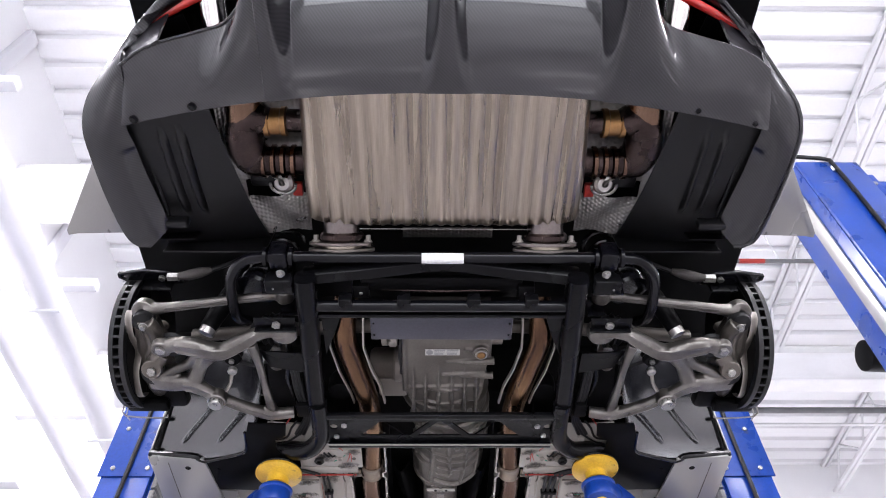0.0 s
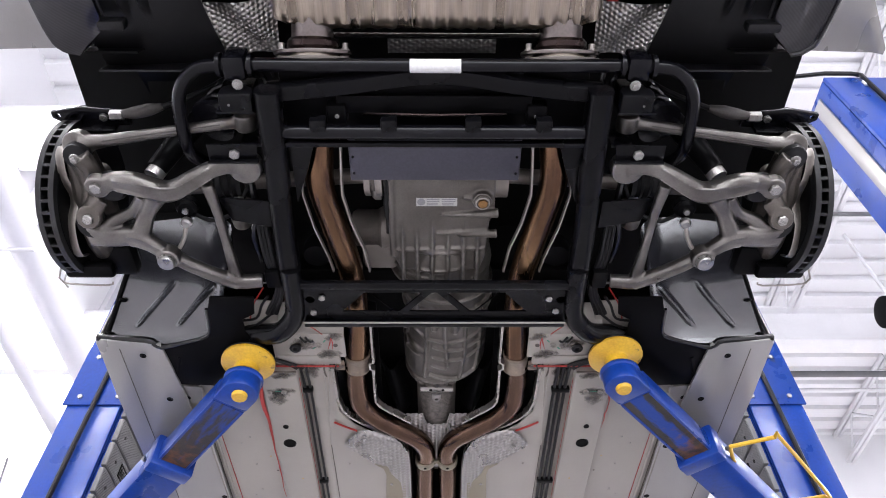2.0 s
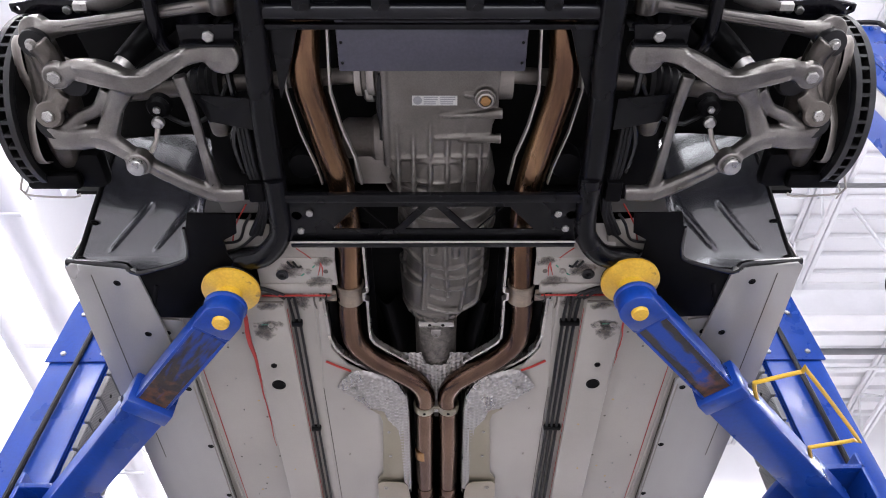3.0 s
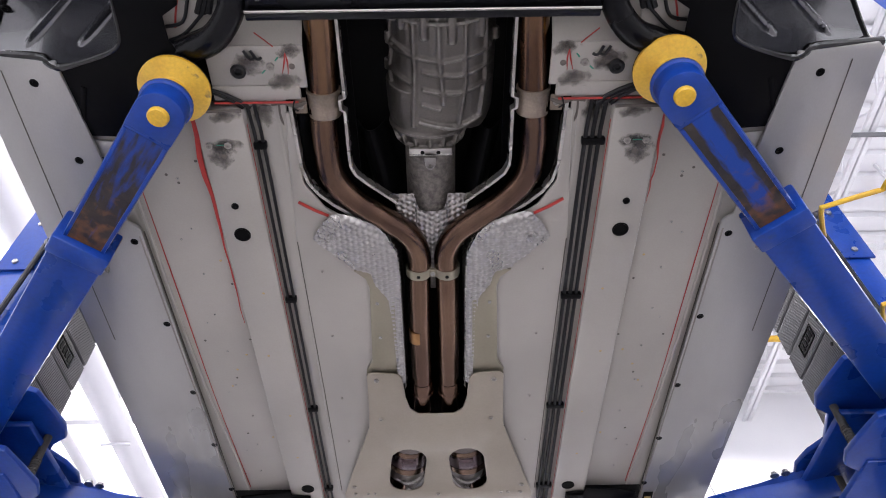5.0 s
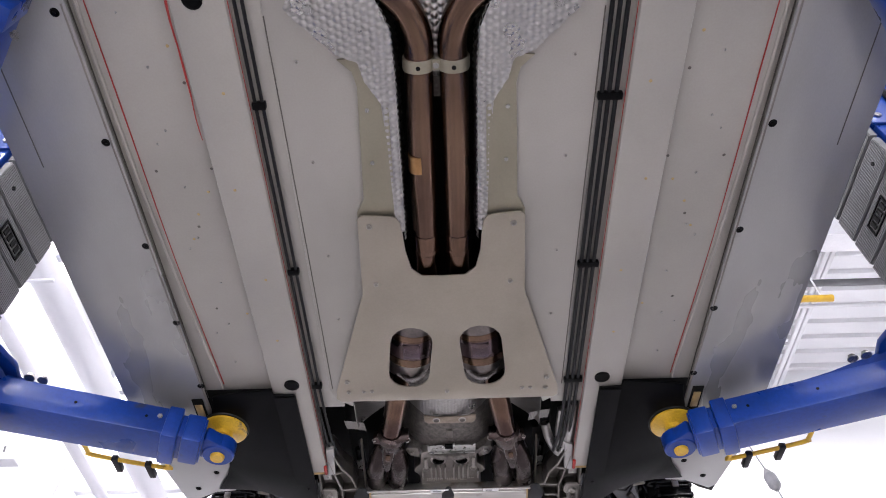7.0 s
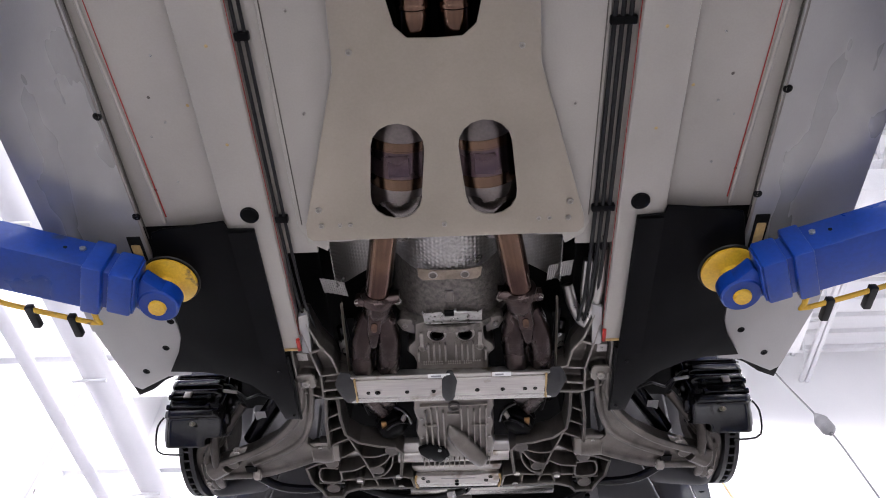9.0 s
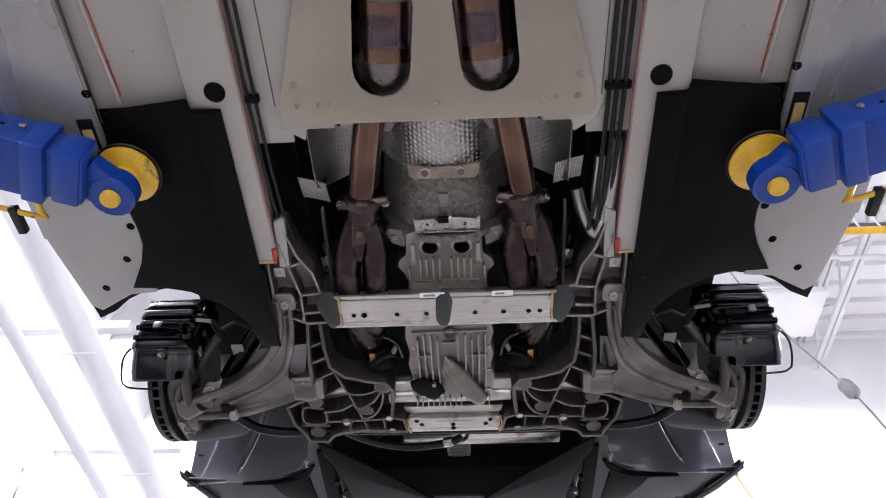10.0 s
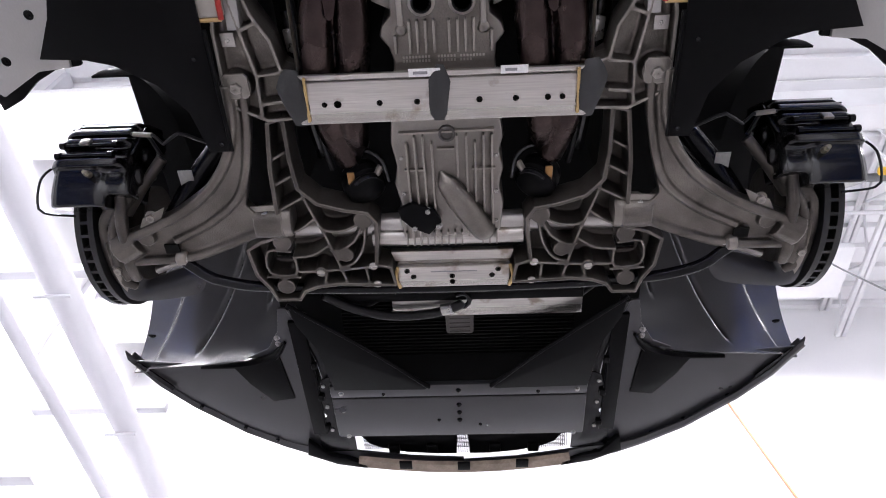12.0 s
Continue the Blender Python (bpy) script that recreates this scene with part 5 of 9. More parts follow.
bolt((0.0, 0.967, 1.972), 0.015, yc)
part("sensor_tab", tube([(-0.0435, 1.165, 1.983), (-0.0435, 1.205, 1.983)], 0.0222, 20), BRONZE, car, "brass-coloured sensor tab")

# large tunnel panel with a mouth and two long openings
mouth = [(0.112, 1.301), (0.100, 1.306), (0.092, 1.32), (0.088, 1.36), (0.086, 1.40), (0.075, 1.45), (0.05, 1.472), (0.0, 1.474), (-0.05, 1.472), (-0.072, 1.45), (-0.083, 1.40), (-0.086, 1.36), (-0.090, 1.32), (-0.098, 1.306), (-0.110, 1.301)]
tp = part("tunnel_panel", plate([(0.172, 1.296), (0.183, 1.305), (0.186, 1.40), (0.192, 1.527), (0.295, 1.87), (0.297, 1.90), (0.285, 1.912), (-0.285, 1.912), (-0.297, 1.90), (-0.295, 1.87), (-0.192, 1.527), (-0.186, 1.40), (-0.183, 1.305), (-0.172, 1.296), *mouth[::-1]], 1.947, 1.952, holes=[slot(-0.091, 1.75, 0.053, 0.222, 6), slot(0.094, 1.748, 0.053, 0.222, -6)], bev=0.001), PANEL, car, "olive-grey alloy tunnel panel with two oval openings")
for bx, by, sz in ((-0.157, 1.493, 0.012), (0.156, 1.493, 0.012), (-0.158, 1.325, 0.014), (0.158, 1.325, 0.014), (-0.262, 1.831, 0.014), (0.263, 1.831, 0.014), (0.0, 1.878, 0.012), (-0.2, 1.872, 0.01), (-0.222, 1.872, 0.01), (0.2, 1.872, 0.01), (0.222, 1.872, 0.01), (-0.262, 1.872, 0.012), (0.262, 1.872, 0.012)):
    bolt((bx, by, 1.947), sz * 1.2, tp, mesh=DULLBOLT)
for s in (-1, 1):
    can_x = lambda y, s=s: s * (0.083 + 0.085 * (y - 1.68))
    cat_ = part("catalyst", tube([(can_x(y), y, 2.04) for y in (1.56, 1.60, 1.635, 1.665, 1.69, 1.83, 1.86, 1.90)] + [(s * 0.118, 1.96, 2.03)], [0.034, 0.046, 0.06, 0.069, 0.073, 0.073, 0.069, 0.056, 0.034], 32, 0.01), CANSTEEL, car, "heat-darkened catalyst can")
    for y0_, y1_, r_, m_ in ((1.694, 1.716, 0.0733, PIPE), (1.716, 1.778, 0.0729, PURPLE), (1.778, 1.805, 0.0733, PIPE)):
        part("can_band", tube([(can_x(y0_), y0_, 2.04), (can_x(y1_), y1_, 2.04)], r_ + 0.0006, 40), m_, cat_, "heat-tinted band")
    for y0_ in (1.713, 1.779):
        part("can_seam", tube([(can_x(y0_), y0_, 2.04), (can_x(y0_ + 0.003), y0_ + 0.003, 2.04)], 0.0744, 40), PIPE, cat_)
    part("can_plate", box(can_x(1.747) - 0.022, can_x(1.747) + 0.022, 1.723, 1.772, 1.9655, 1.972, 0.002), PURPLE, cat_)
    part("foil_wall", sheet(lambda u, v, s=s: (s * (0.172 - 0.004 * u), 1.80 + 0.12 * v, 1.965 + 0.05 * u + dimple(0.06 * u, 0.14 * v, 0.011)), 24, 50, 0.001), FOIL, car, "dimpled foil tunnel lining", 70)

# ---- gearbox at the rear axle ----
gm = plate([(-0.098, -0.10), (0.128, -0.10), (0.128, 0.02), (0.118, 0.05), (0.112, 0.15), (0.10, 0.19), (-0.085, 0.19), (-0.098, 0.15)], 1.985, 2.16)
tube([(0.008, 0.10, 2.1), (0.009, 0.15, 2.095), (0.012, 0.20, 2.088), (0.018, 0.24, 2.085), (0.022, 0.27, 2.08), (0.026, 0.30, 2.08), (0.028, 0.38, 2.08), (0.028, 0.48, 2.08), (0.027, 0.555, 2.078), (0.022, 0.58, 2.076)], [0.10, 0.112, 0.119, 0.121, 0.112, 0.108, 0.109, 0.108, 0.106, 0.098], 40, 0.015, bm=gm)
tube([(0.0, 0.50, 2.07), (0.0, 0.57, 2.07), (0.0, 0.612, 2.07), (0.0, 0.645, 2.07)], [0.09, 0.088, 0.078, 0.06], 32, 0.012, bm=gm)


def tail(x, y, r=0.11):
    """A point on the round tail of the housing."""
    return (x, y, 2.08 - math.sqrt(max(1e-5, r * r - (x - 0.028) ** 2)))


def tail_rib(line, r):
    """A thin rib cast along a line on the tail."""
    pts = []
    for (ax, ay), (bx, by) in zip(line, line[1:]):
        n = max(2, int(max(abs(bx - ax), abs(by - ay)) / 0.012))
        pts += [tail(ax + (bx - ax) * i / n, ay + (by - ay) * i / n) for i in range(n)]
    tube(pts + [tail(*line[-1])], r, 8, 0.02, bm=gm)


for line, r in (([(-0.07, 0.42), (0.03, 0.428), (0.125, 0.418)], 0.004), ([(-0.012, 0.452), (0.06, 0.46), (0.13, 0.45)], 0.004), ([(-0.012, 0.49), (0.06, 0.497), (0.128, 0.485)], 0.004),
                ([(-0.014, 0.523), (0.024, 0.53)], 0.003), ([(-0.02, 0.562), (0.05, 0.574), (0.11, 0.558)], 0.005), ([(-0.072, 0.34), (-0.074, 0.405)], 0.004),
                ([(-0.026, 0.33), (-0.025, 0.45), (-0.032, 0.578)], 0.0055), ([(0.021, 0.34), (0.024, 0.44), (0.03, 0.52)], 0.0042), ([(0.073, 0.34), (0.073, 0.48), (0.06, 0.572)], 0.0042),
                ([(0.114, 0.34), (0.114, 0.48), (0.104, 0.56)], 0.004), ([(-0.07, 0.405), (-0.078, 0.47), (-0.07, 0.562)], 0.005), ([(-0.078, 0.47), (-0.025, 0.482)], 0.0045), ([(-0.074, 0.505), (-0.03, 0.525)], 0.0035), ([(-0.07, 0.405), (-0.025, 0.425)], 0.0045)):
    tail_rib(line, r)
for bx, by in ((-0.076, 0.405), (-0.081, 0.47), (-0.066, 0.35), (0.133, 0.40)):
    x, y, z = tail(bx, by)
    lathe([(0.0, -0.012), (0.0095, -0.012), (0.0095, 0.012), (0.0, 0.012)], (x, y, z - 0.002), "y", 12, bm=gm)
for ry, rr in ((0.285, 0.116), (0.325, 0.117), (0.352, 0.118)):
    lathe([(0.03, -0.0045), (rr, -0.0035), (rr, 0.0035), (0.03, 0.0045), (0.03, -0.0045)], (0.027, ry, 2.08), "y", 40, bm=gm)
for bx, y1 in ((-0.048, 0.372), (-0.006, 0.385), (0.047, 0.392), (0.103, 0.388)):
    x, y, z = tail(bx, y1)
    lathe([(0.0, -0.07), (0.0085, -0.07), (0.0085, -0.004), (0.006, 0.0), (0.0, 0.0)], (x, y, z - 0.003), "y", 12, bm=gm)
for k, bx in enumerate((-0.078, -0.045, -0.01, 0.026, 0.062, 0.094)):
    lift = 0.7 * (bx - 0.008) ** 2
    tube([(bx, 0.04 + 0.025 * (k % 2), 1.987), (bx, 0.11, 1.981 + lift * 0.3), (bx, 0.18, 1.971 + lift), (bx, 0.245, 1.962 + 2 * lift)], [0.003, 0.0045, 0.005, 0.006], 8, 0.02, bm=gm)
    lathe([(0.0, -0.012), (0.010, -0.012), (0.010, 0.014), (0.0, 0.014)], (bx, 0.228, 1.966 + 2.2 * lift), "y", 12, bm=gm)
for ry, rr in ((0.135, 0.1165), (0.185, 0.1225), (0.208, 0.1245), (0.243, 0.1265)):
    lathe([(0.03, -0.0045), (rr, -0.0035), (rr, 0.0035), (0.03, 0.0045), (0.03, -0.0045)], (0.008, ry, 2.089), (0.0, 1, 0.0), 40, bm=gm)
for x0, x1, ry in ((0.0, 0.116, 0.075), (-0.09, 0.11, 0.125)):
    tube([(x0, ry + 0.004, 1.984), ((x0 + x1) / 2, ry, 1.982), (x1, ry - 0.002, 1.984)], 0.0045, 8, bm=gm)
tube([(0.01, 0.028, 1.985), (0.09, 0.022, 1.978), (0.136, 0.02, 1.98)], [0.003, 0.007, 0.012], 8, bm=gm)
tube([(0.05, 0.082, 1.984), (0.136, 0.078, 1.98)], [0.005, 0.011], 8, bm=gm)
lathe([(0.0, 0.01), (0.024, 0.01), (0.021, -0.012), (0.0, -0.012)], (0.1, -0.015, 1.985), "z", 20, bm=gm)
tube([(0.06, -0.02, 1.985), (0.09, -0.015, 1.98)], 0.005, 8, bm=gm)
tube([(-0.098, -0.09, 1.99), (-0.10, 0.05, 1.988), (-0.10, 0.15, 1.99)], 0.009, 8, bm=gm)
lathe([(0.03, -0.004), (0.088, -0.003), (0.088, 0.004), (0.03, 0.004), (0.03, -0.004)], (0.0, 0.60, 2.07), "y", 40, bm=gm)
lathe([(0.03, -0.004), (0.074, -0.003), (0.074, 0.004), (0.03, 0.004), (0.03, -0.004)], (0.0, 0.636, 2.07), "y", 40, bm=gm)
for k in range(-3, 4):
    q = radians(22 * k)
    tube([(0.086 * math.sin(q), 0.598, 2.07 - 0.082 * math.cos(q)), (0.074 * math.sin(q), 0.638, 2.07 - 0.07 * math.cos(q))], 0.004, 6, bm=gm)
gb = part("gearbox", fuse(gm, 0.0026, 1), CASTGREY, car, "ribbed cast-alloy gearbox housing", 60)
part("oil_plug", lathe([(0.016, 0.0), (0.016, -0.009), (0.0125, -0.010), (0.0115, -0.005), (0, -0.005)], (0.1, -0.015, 1.975)), CASTMID, gb)
part("plug_core", lathe([(0.011, 0.0), (0.011, -0.009), (0.0, -0.009)], (0.1, -0.015, 1.973), n=6), BRONZE, gb, "brown drain plug")
part("sticker", box(-0.045, 0.045, -0.017, 0.004, 1.9838, 1.9855), LABELGREY, gb, "white printed sticker")
part("print_mark", lathe([(0.0, -0.0004), (0.009, -0.0004), (0.009, 0.0004), (0.0, 0.0004)], (-0.034, -0.007, 1.9836), n=16), INK, gb)
for bx0, bx1 in ((-0.022, 0.006), (0.011, 0.041)):
    for by in (-0.014, -0.009, -0.004, 0.0005):
        part("print_bar", box(bx0, bx1 - 0.004 * (by > -0.005), by - 0.0012, by + 0.0012, 1.9834, 1.9842), INK, gb)
part("output_flange", lathe([(0.045, -0.02), (0.05, -0.015), (0.05, 0.0), (0.03, 0.004), (0.03, 0.03), (0.042, 0.034), (0.042, 0.05)], (-0.125, -0.02, 2.06), "x"), CAST, gb)
part("output_flange", lathe([(0.05, -0.05), (0.05, 0.0)], (0.16, -0.02, 2.07), "x"), DULLCAST, gb)
part("side_cover", box(-0.18, -0.095, 0.15, 0.23, 2.03, 2.11, 0.012), DULLCAST, gb)
part("cover_neck", lathe([(0.05, 0.0), (0.052, 0.03), (0.045, 0.04), (0.045, 0.09), (0.038, 0.1)], (-0.10, 0.13, 2.07), (-1, 0, 0), 24), DULLCAST, gb)
part("gasket_edge", tube([(-0.10, -0.09, 1.992), (-0.102, -0.03, 1.988), (-0.104, 0.04, 1.992), (-0.10, 0.1, 2.0)], 0.004, 6), BRONZE, gb, "brown gasket edge")
part("clutch_ring", lathe([(0.055, -0.02), (0.06, -0.018), (0.06, -0.006), (0.052, -0.004), (0.052, 0.004), (0.06, 0.006), (0.06, 0.02)], (-0.14, -0.05, 2.05), "x", 28), CASTMID, gb)
for k in range(5):
    bolt((-0.098 + 0.002 * k, -0.085 + 0.06 * k, 1.998), 0.014, gb)
part("breather_hose", tube([(-0.105, -0.06, 1.99), (-0.112, 0.0, 1.985), (-0.108, 0.05, 1.99), (-0.11, 0.09, 2.0)], 0.006, 8), CABLE, gb)
tbk = part("tail_bracket", box(-0.045, 0.047, 0.634, 0.653, 1.995, 2.004, 0.003), ALU, gb)
for hx in (-0.016, 0.018):
    part("bracket_hole", lathe([(0.0045, 0.0), (0.0045, -0.001), (0.0, -0.001)], (hx, 0.644, 1.995), n=12), SHADE_BLACK, tbk)
part("tail_lug", lathe([(0.014, -0.004), (0.014, 0.004), (0.006, 0.004), (0.006, -0.004)], (0.0, 0.673, 2.018), (0, 0.3, 1), 16), STEEL, gb)
part("torque_tube", tube([(0.0, 0.62, 2.06), (0.0, 0.80, 2.06), (0.0, 1.05, 2.07)], 0.056, 24), GRAIN, car, "rough cast torque tube")
cb = part("cooler_cover", box(-0.180, 0.172, -0.187, -0.082, 1.956, 1.985, 0.003), COVER, car, "dark blue-black metal cooler cover")
for bx in (-0.172, 0.164):
    for by in (-0.10, -0.14):
        bolt((bx, by, 1.956), 0.007, cb, mesh=BLACKBOLT)
part("cooler_fold", box(-0.165, 0.155, -0.184, -0.18, 1.9535, 1.957), SATIN, cb)
for s in (-1, 1):
    part("bay_bushing", lathe([(0.03, 0.0), (0.034, 0.01), (0.034, 0.04), (0.026, 0.06)], (s * 0.28, 0.15, 1.985), "z"), BLACK, car, "black rubber subframe bushing")
    part("drive_shaft", tube([(s * 0.16, -0.02, 2.07), (s * 0.40, 0.0, 2.075), (s * 0.68, 0.03, 2.08)], 0.018, 14), DULLCAST, car, "drive shaft")
    part("shaft_boot", lathe([(0.045, 0.0), (0.04, 0.012), (0.046, 0.02), (0.036, 0.03), (0.042, 0.04), (0.03, 0.05), (0.034, 0.06), (0.022, 0.075)], (s * 0.44, 0.0, 2.075), (s, 0.05, 0)), CABLE, car, "black ribbed shaft boot")
# dark sheets added to block a bright gap and stand for axle-bay shade
part("gap_block", box(-0.86, 0.86, 0.30, 0.31, 2.11, 2.42), SHADE_BLACK, car, "near-black sheet added to close a bright gap")
part("axle_shade", box(-0.9, 0.9, -0.36, 0.44, 2.36, 2.38), SHADE_BLACK, car, "near-black sheet standing in for shade above the rear axle")

# ---- brakes and suspension ----
def brake_disc(s, cy, cz, x_in, x_out, r, hub):
    bm = bmesh.new()
    w = (x_out - x_in)
    for h0, h1 in ((x_in, x_in + w * 0.3), (x_out - w * 0.3, x_out)):
        lathe([(hub, s * h0), (r, s * h0), (r, s * h1), (hub, s * h1), (hub, s * h0)], (0, cy, cz), "x", 72, bm=bm)
    lathe([(hub, s * (x_in - 0.0)), (hub + 0.004, s * x_out), (hub * 0.9, s * (x_out + 0.035)), (0.02, s * (x_out + 0.035))], (0, cy, cz), "x", 40, bm=bm)
    return bm


def vanes(disc, s, cy, cz, x_in, x_out, r, hub, n=44):
    """Cooling ribs between the two faces of a vented disc."""
    w, rm = x_out - x_in, (r + hub) / 2
    me, _ = finish(box(-w * 0.22, w * 0.22, hub - rm, r - 0.002 - rm, -0.0032, 0.0032), "vane", DISC)
    for i in range(n):
        a = 2 * math.pi * i / n
        again("vane", me, (s * (x_in + x_out) / 2, cy + rm * math.cos(a), cz + rm * math.sin(a)), disc, 1.0, (360 * i / n, 0, 0))


RY, RZ = 0.05, 2.08
for s in (-1, 1):
    dk = part("rear_brake_disc", brake_disc(s, RY, RZ, 0.800, 0.838, 0.182, 0.10), DISC, car, "dark vented rear brake disc")
    vanes(dk, s, RY, RZ, 0.800, 0.838, 0.182, 0.10)
    # wavy dust shield inside the disc
    part("dust_shield", tube([(s * 0.79, -0.13, 2.01), (s * 0.79, -0.12, 1.991), (s * 0.79, -0.075, 1.976), (s * 0.784, -0.02, 1.975), (s * 0.79, 0.021, 1.938), (s * 0.79, 0.071, 1.918), (s * 0.79, 0.10, 1.925), (s * 0.79, 0.115, 1.95)], [0.008, 0.009, 0.009, 0.009, 0.009, 0.010, 0.010, 0.008], 10, 0.012, flat=0.22, up=(0, -0.3, 1)), CASTMID, car, "grey pressed dust shield")
    part("shield_back", sheet(lambda u, v, s=s: (s * 0.796, RY + (0.06 + 0.11 * v) * math.cos(radians(150 + 190 * u)), RZ + (0.06 + 0.11 * v) * math.sin(radians(150 + 190 * u))), 30, 4, 0.002), BLACK, car)
    part("caliper_bracket", box(min(s * 0.69, s * 0.80), max(s * 0.69, s * 0.80), 0.10, 0.19, 1.955, 2.0, 0.02), BLACK, car, "dark brake caliper carrier")
    part("pad_carrier", box(*sorted((s * 0.735, s * 0.845)), 0.135, 0.172, 1.93, 1.955, 0.008), BLACK, car)
    part("pad_clip", tube([(s * 0.845, 0.13, 1.94), (s * 0.852, 0.15, 1.928), (s * 0.85, 0.176, 1.922), (s * 0.75, 0.182, 1.92), (s * 0.74, 0.176, 1.925)], 0.0022, 6, 0.01), CASTMID, car)
    part("wire_spring", tube([(s * 0.845, 0.16, 1.945), (s * 0.85, 0.175, 1.925), (s * 0.84, 0.185, 1.915)], 0.002, 6), STEEL, car)
    cb = tube([(s * 0.729, -0.139, 1.957), (s * 0.715, -0.105, 1.957), (s * 0.717, -0.048, 1.95), (s * 0.738, -0.004, 1.938)], [0.021, 0.018, 0.018, 0.022], 12, 0.012)
    tube([(s * 0.748, -0.135, 1.972), (s * 0.742, -0.06, 1.97), (s * 0.752, 0.0, 1.955)], [0.014, 0.012, 0.014], 10, 0.012, bm=cb)
    tube([(s * 0.75, -0.12, 2.0), (s * 0.752, -0.03, 2.0), (s * 0.757, 0.06, 1.995), (s * 0.755, 0.13, 1.985)], [0.03, 0.042, 0.045, 0.026], 14, 0.02, bm=cb)
    tube([(s * 0.745, 0.03, 1.95), (s * 0.752, 0.08, 1.958), (s * 0.76, 0.125, 1.97)], [0.03, 0.028, 0.02], 12, 0.015, bm=cb)
    lathe([(0.0, -0.012), (0.025, -0.012), (0.027, 0.004), (0.0, 0.004)], (s * 0.735, -0.01, 1.925), (0, 0.4, 1), 20, bm=cb)
    tube([(s * 0.735, -0.01, 1.924), (s * 0.70, -0.045, 1.932)], [0.02, 0.012], 10, 0.01, flat=0.5, bm=cb)
    kn = part("rear_knuckle", fuse(cb, 0.0028, 2), CASTMID, car, "cast-alloy rear wheel carrier", 60)
    part("ball_joint_ring", lathe([(0.024, -0.006), (0.033, -0.004), (0.033, 0.004), (0.024, 0.007)], (s * 0.738, 0.01, 1.931), (0, 0.5, 1), 24), CABLE, kn, "black rubber joint ring")
    bolt((s * 0.733, -0.012, 1.912), 0.027, kn, (-22, 0, 0))
    bolt((s * 0.731, -0.142, 1.937), 0.018, kn)
    # upper control link, an I-section rod
    cb = tube([(s * 0.40, -0.195, 2.0), (s * 0.43, -0.191, 2.0), (s * 0.58, -0.168, 2.0), (s * 0.69, -0.15, 2.0), (s * 0.74, -0.145, 1.997)], [0.016, 0.0125, 0.012, 0.014, 0.022], 14, 0.012, flat=0.9)
    lathe([(0.0, -0.018), (0.022, -0.018), (0.022, 0.018), (0.0, 0.018)], (s * 0.39, -0.197, 2.0), "y", 20, bm=cb)
    lathe([(0.0, -0.012), (0.03, -0.012), (0.03, 0.014), (0.0, 0.014)], (s * 0.745, -0.143, 1.998), (0, 0.25, 1), 24, bm=cb)
    lk = part("control_link", fuse(cb, 0.003, 4), CAST, car, "cast-alloy rear control link", 60)
    for off in (-0.0045, 0.0045):
        part("link_groove", tube([(s * 0.44, -0.189 + off, 1.9905), (s * 0.58, -0.168 + off, 1.9895), (s * 0.69, -0.151 + off, 1.9885)], 0.0016, 6), IRON, lk)
    part("link_bush", lathe([(0.024, 0.0), (0.027, 0.008), (0.027, 0.02), (0.022, 0.03)], (s * 0.742, -0.135, 1.962), (0, 0.25, 1)), CABLE, lk, "black rubber joint boot")
    # lower wishbone
    cb = tube([(s * 0.69, -0.094, 1.92), (s * 0.651, -0.105, 1.918), (s * 0.617, -0.104, 1.917), (s * 0.59, -0.091, 1.918), (s * 0.561, -0.079, 1.918), (s * 0.535, -0.083, 1.92), (s * 0.497, -0.105, 1.926), (s * 0.458, -0.122, 1.936), (s * 0.423, -0.128, 1.944), (s * 0.392, -0.122, 1.948)], [0.017, 0.019, 0.02, 0.0225, 0.023, 0.021, 0.018, 0.017, 0.018, 0.02], 18, 0.012, flat=0.82, square=3.4)
    tube([(s * 0.748, 0.042, 1.94), (s * 0.699, 0.042, 1.926), (s * 0.649, 0.036, 1.92), (s * 0.629, 0.05, 1.918), (s * 0.589, 0.087, 1.918), (s * 0.547, 0.12, 1.92), (s * 0.504, 0.154, 1.926), (s * 0.458, 0.184, 1.936), (s * 0.405, 0.192, 1.948)], [0.03, 0.024, 0.021, 0.019, 0.0155, 0.015, 0.0165, 0.018, 0.016], 18, 0.012, flat=0.82, square=3.4, bm=cb)
    tube([(s * 0.58, -0.066, 1.925), (s * 0.609, -0.023, 1.928), (s * 0.638, 0.033, 1.925)], [0.022, 0.016, 0.021], 14, 0.012, square=3.2, bm=cb)
    tube([(s * 0.612, -0.06, 1.93), (s * 0.645, -0.018, 1.934), (s * 0.68, 0.0, 1.934), (s * 0.715, 0.024, 1.936)], [0.014, 0.012, 0.013, 0.018], 14, 0.012, square=3.2, bm=cb)
    tube([(s * 0.478, -0.081, 1.942), (s * 0.469, -0.008, 1.94), (s * 0.465, 0.069, 1.938), (s * 0.46, 0.172, 1.94)], [0.013, 0.0095, 0.009, 0.0135], 14, 0.02, square=3.2, bm=cb)
    lathe([(0.0, -0.016), (0.031, -0.016), (0.034, -0.012), (0.034, 0.014), (0.0, 0.018)], (s * 0.392, -0.12, 1.95), "z", 24, bm=cb)
    lathe([(0.0, -0.018), (0.0245, -0.018), (0.0255, 0.012), (0.0, 0.018)], (s * 0.587, 0.089, 1.915), "z", 20, bm=cb)
    lathe([(0.0, -0.012), (0.024, -0.012), (0.026, 0.01), (0.0, 0.012)], (s * 0.69, -0.094, 1.918), "z", 20, bm=cb)
    for off in (-0.012, 0.012):
        tube([(s * 0.651, -0.105 + off, 1.902), (s * 0.59, -0.091 + off * 1.2, 1.901), (s * 0.535, -0.083 + off * 1.1, 1.904), (s * 0.458, -0.122 + off, 1.921)], 0.0035, 6, 0.02, bm=cb)
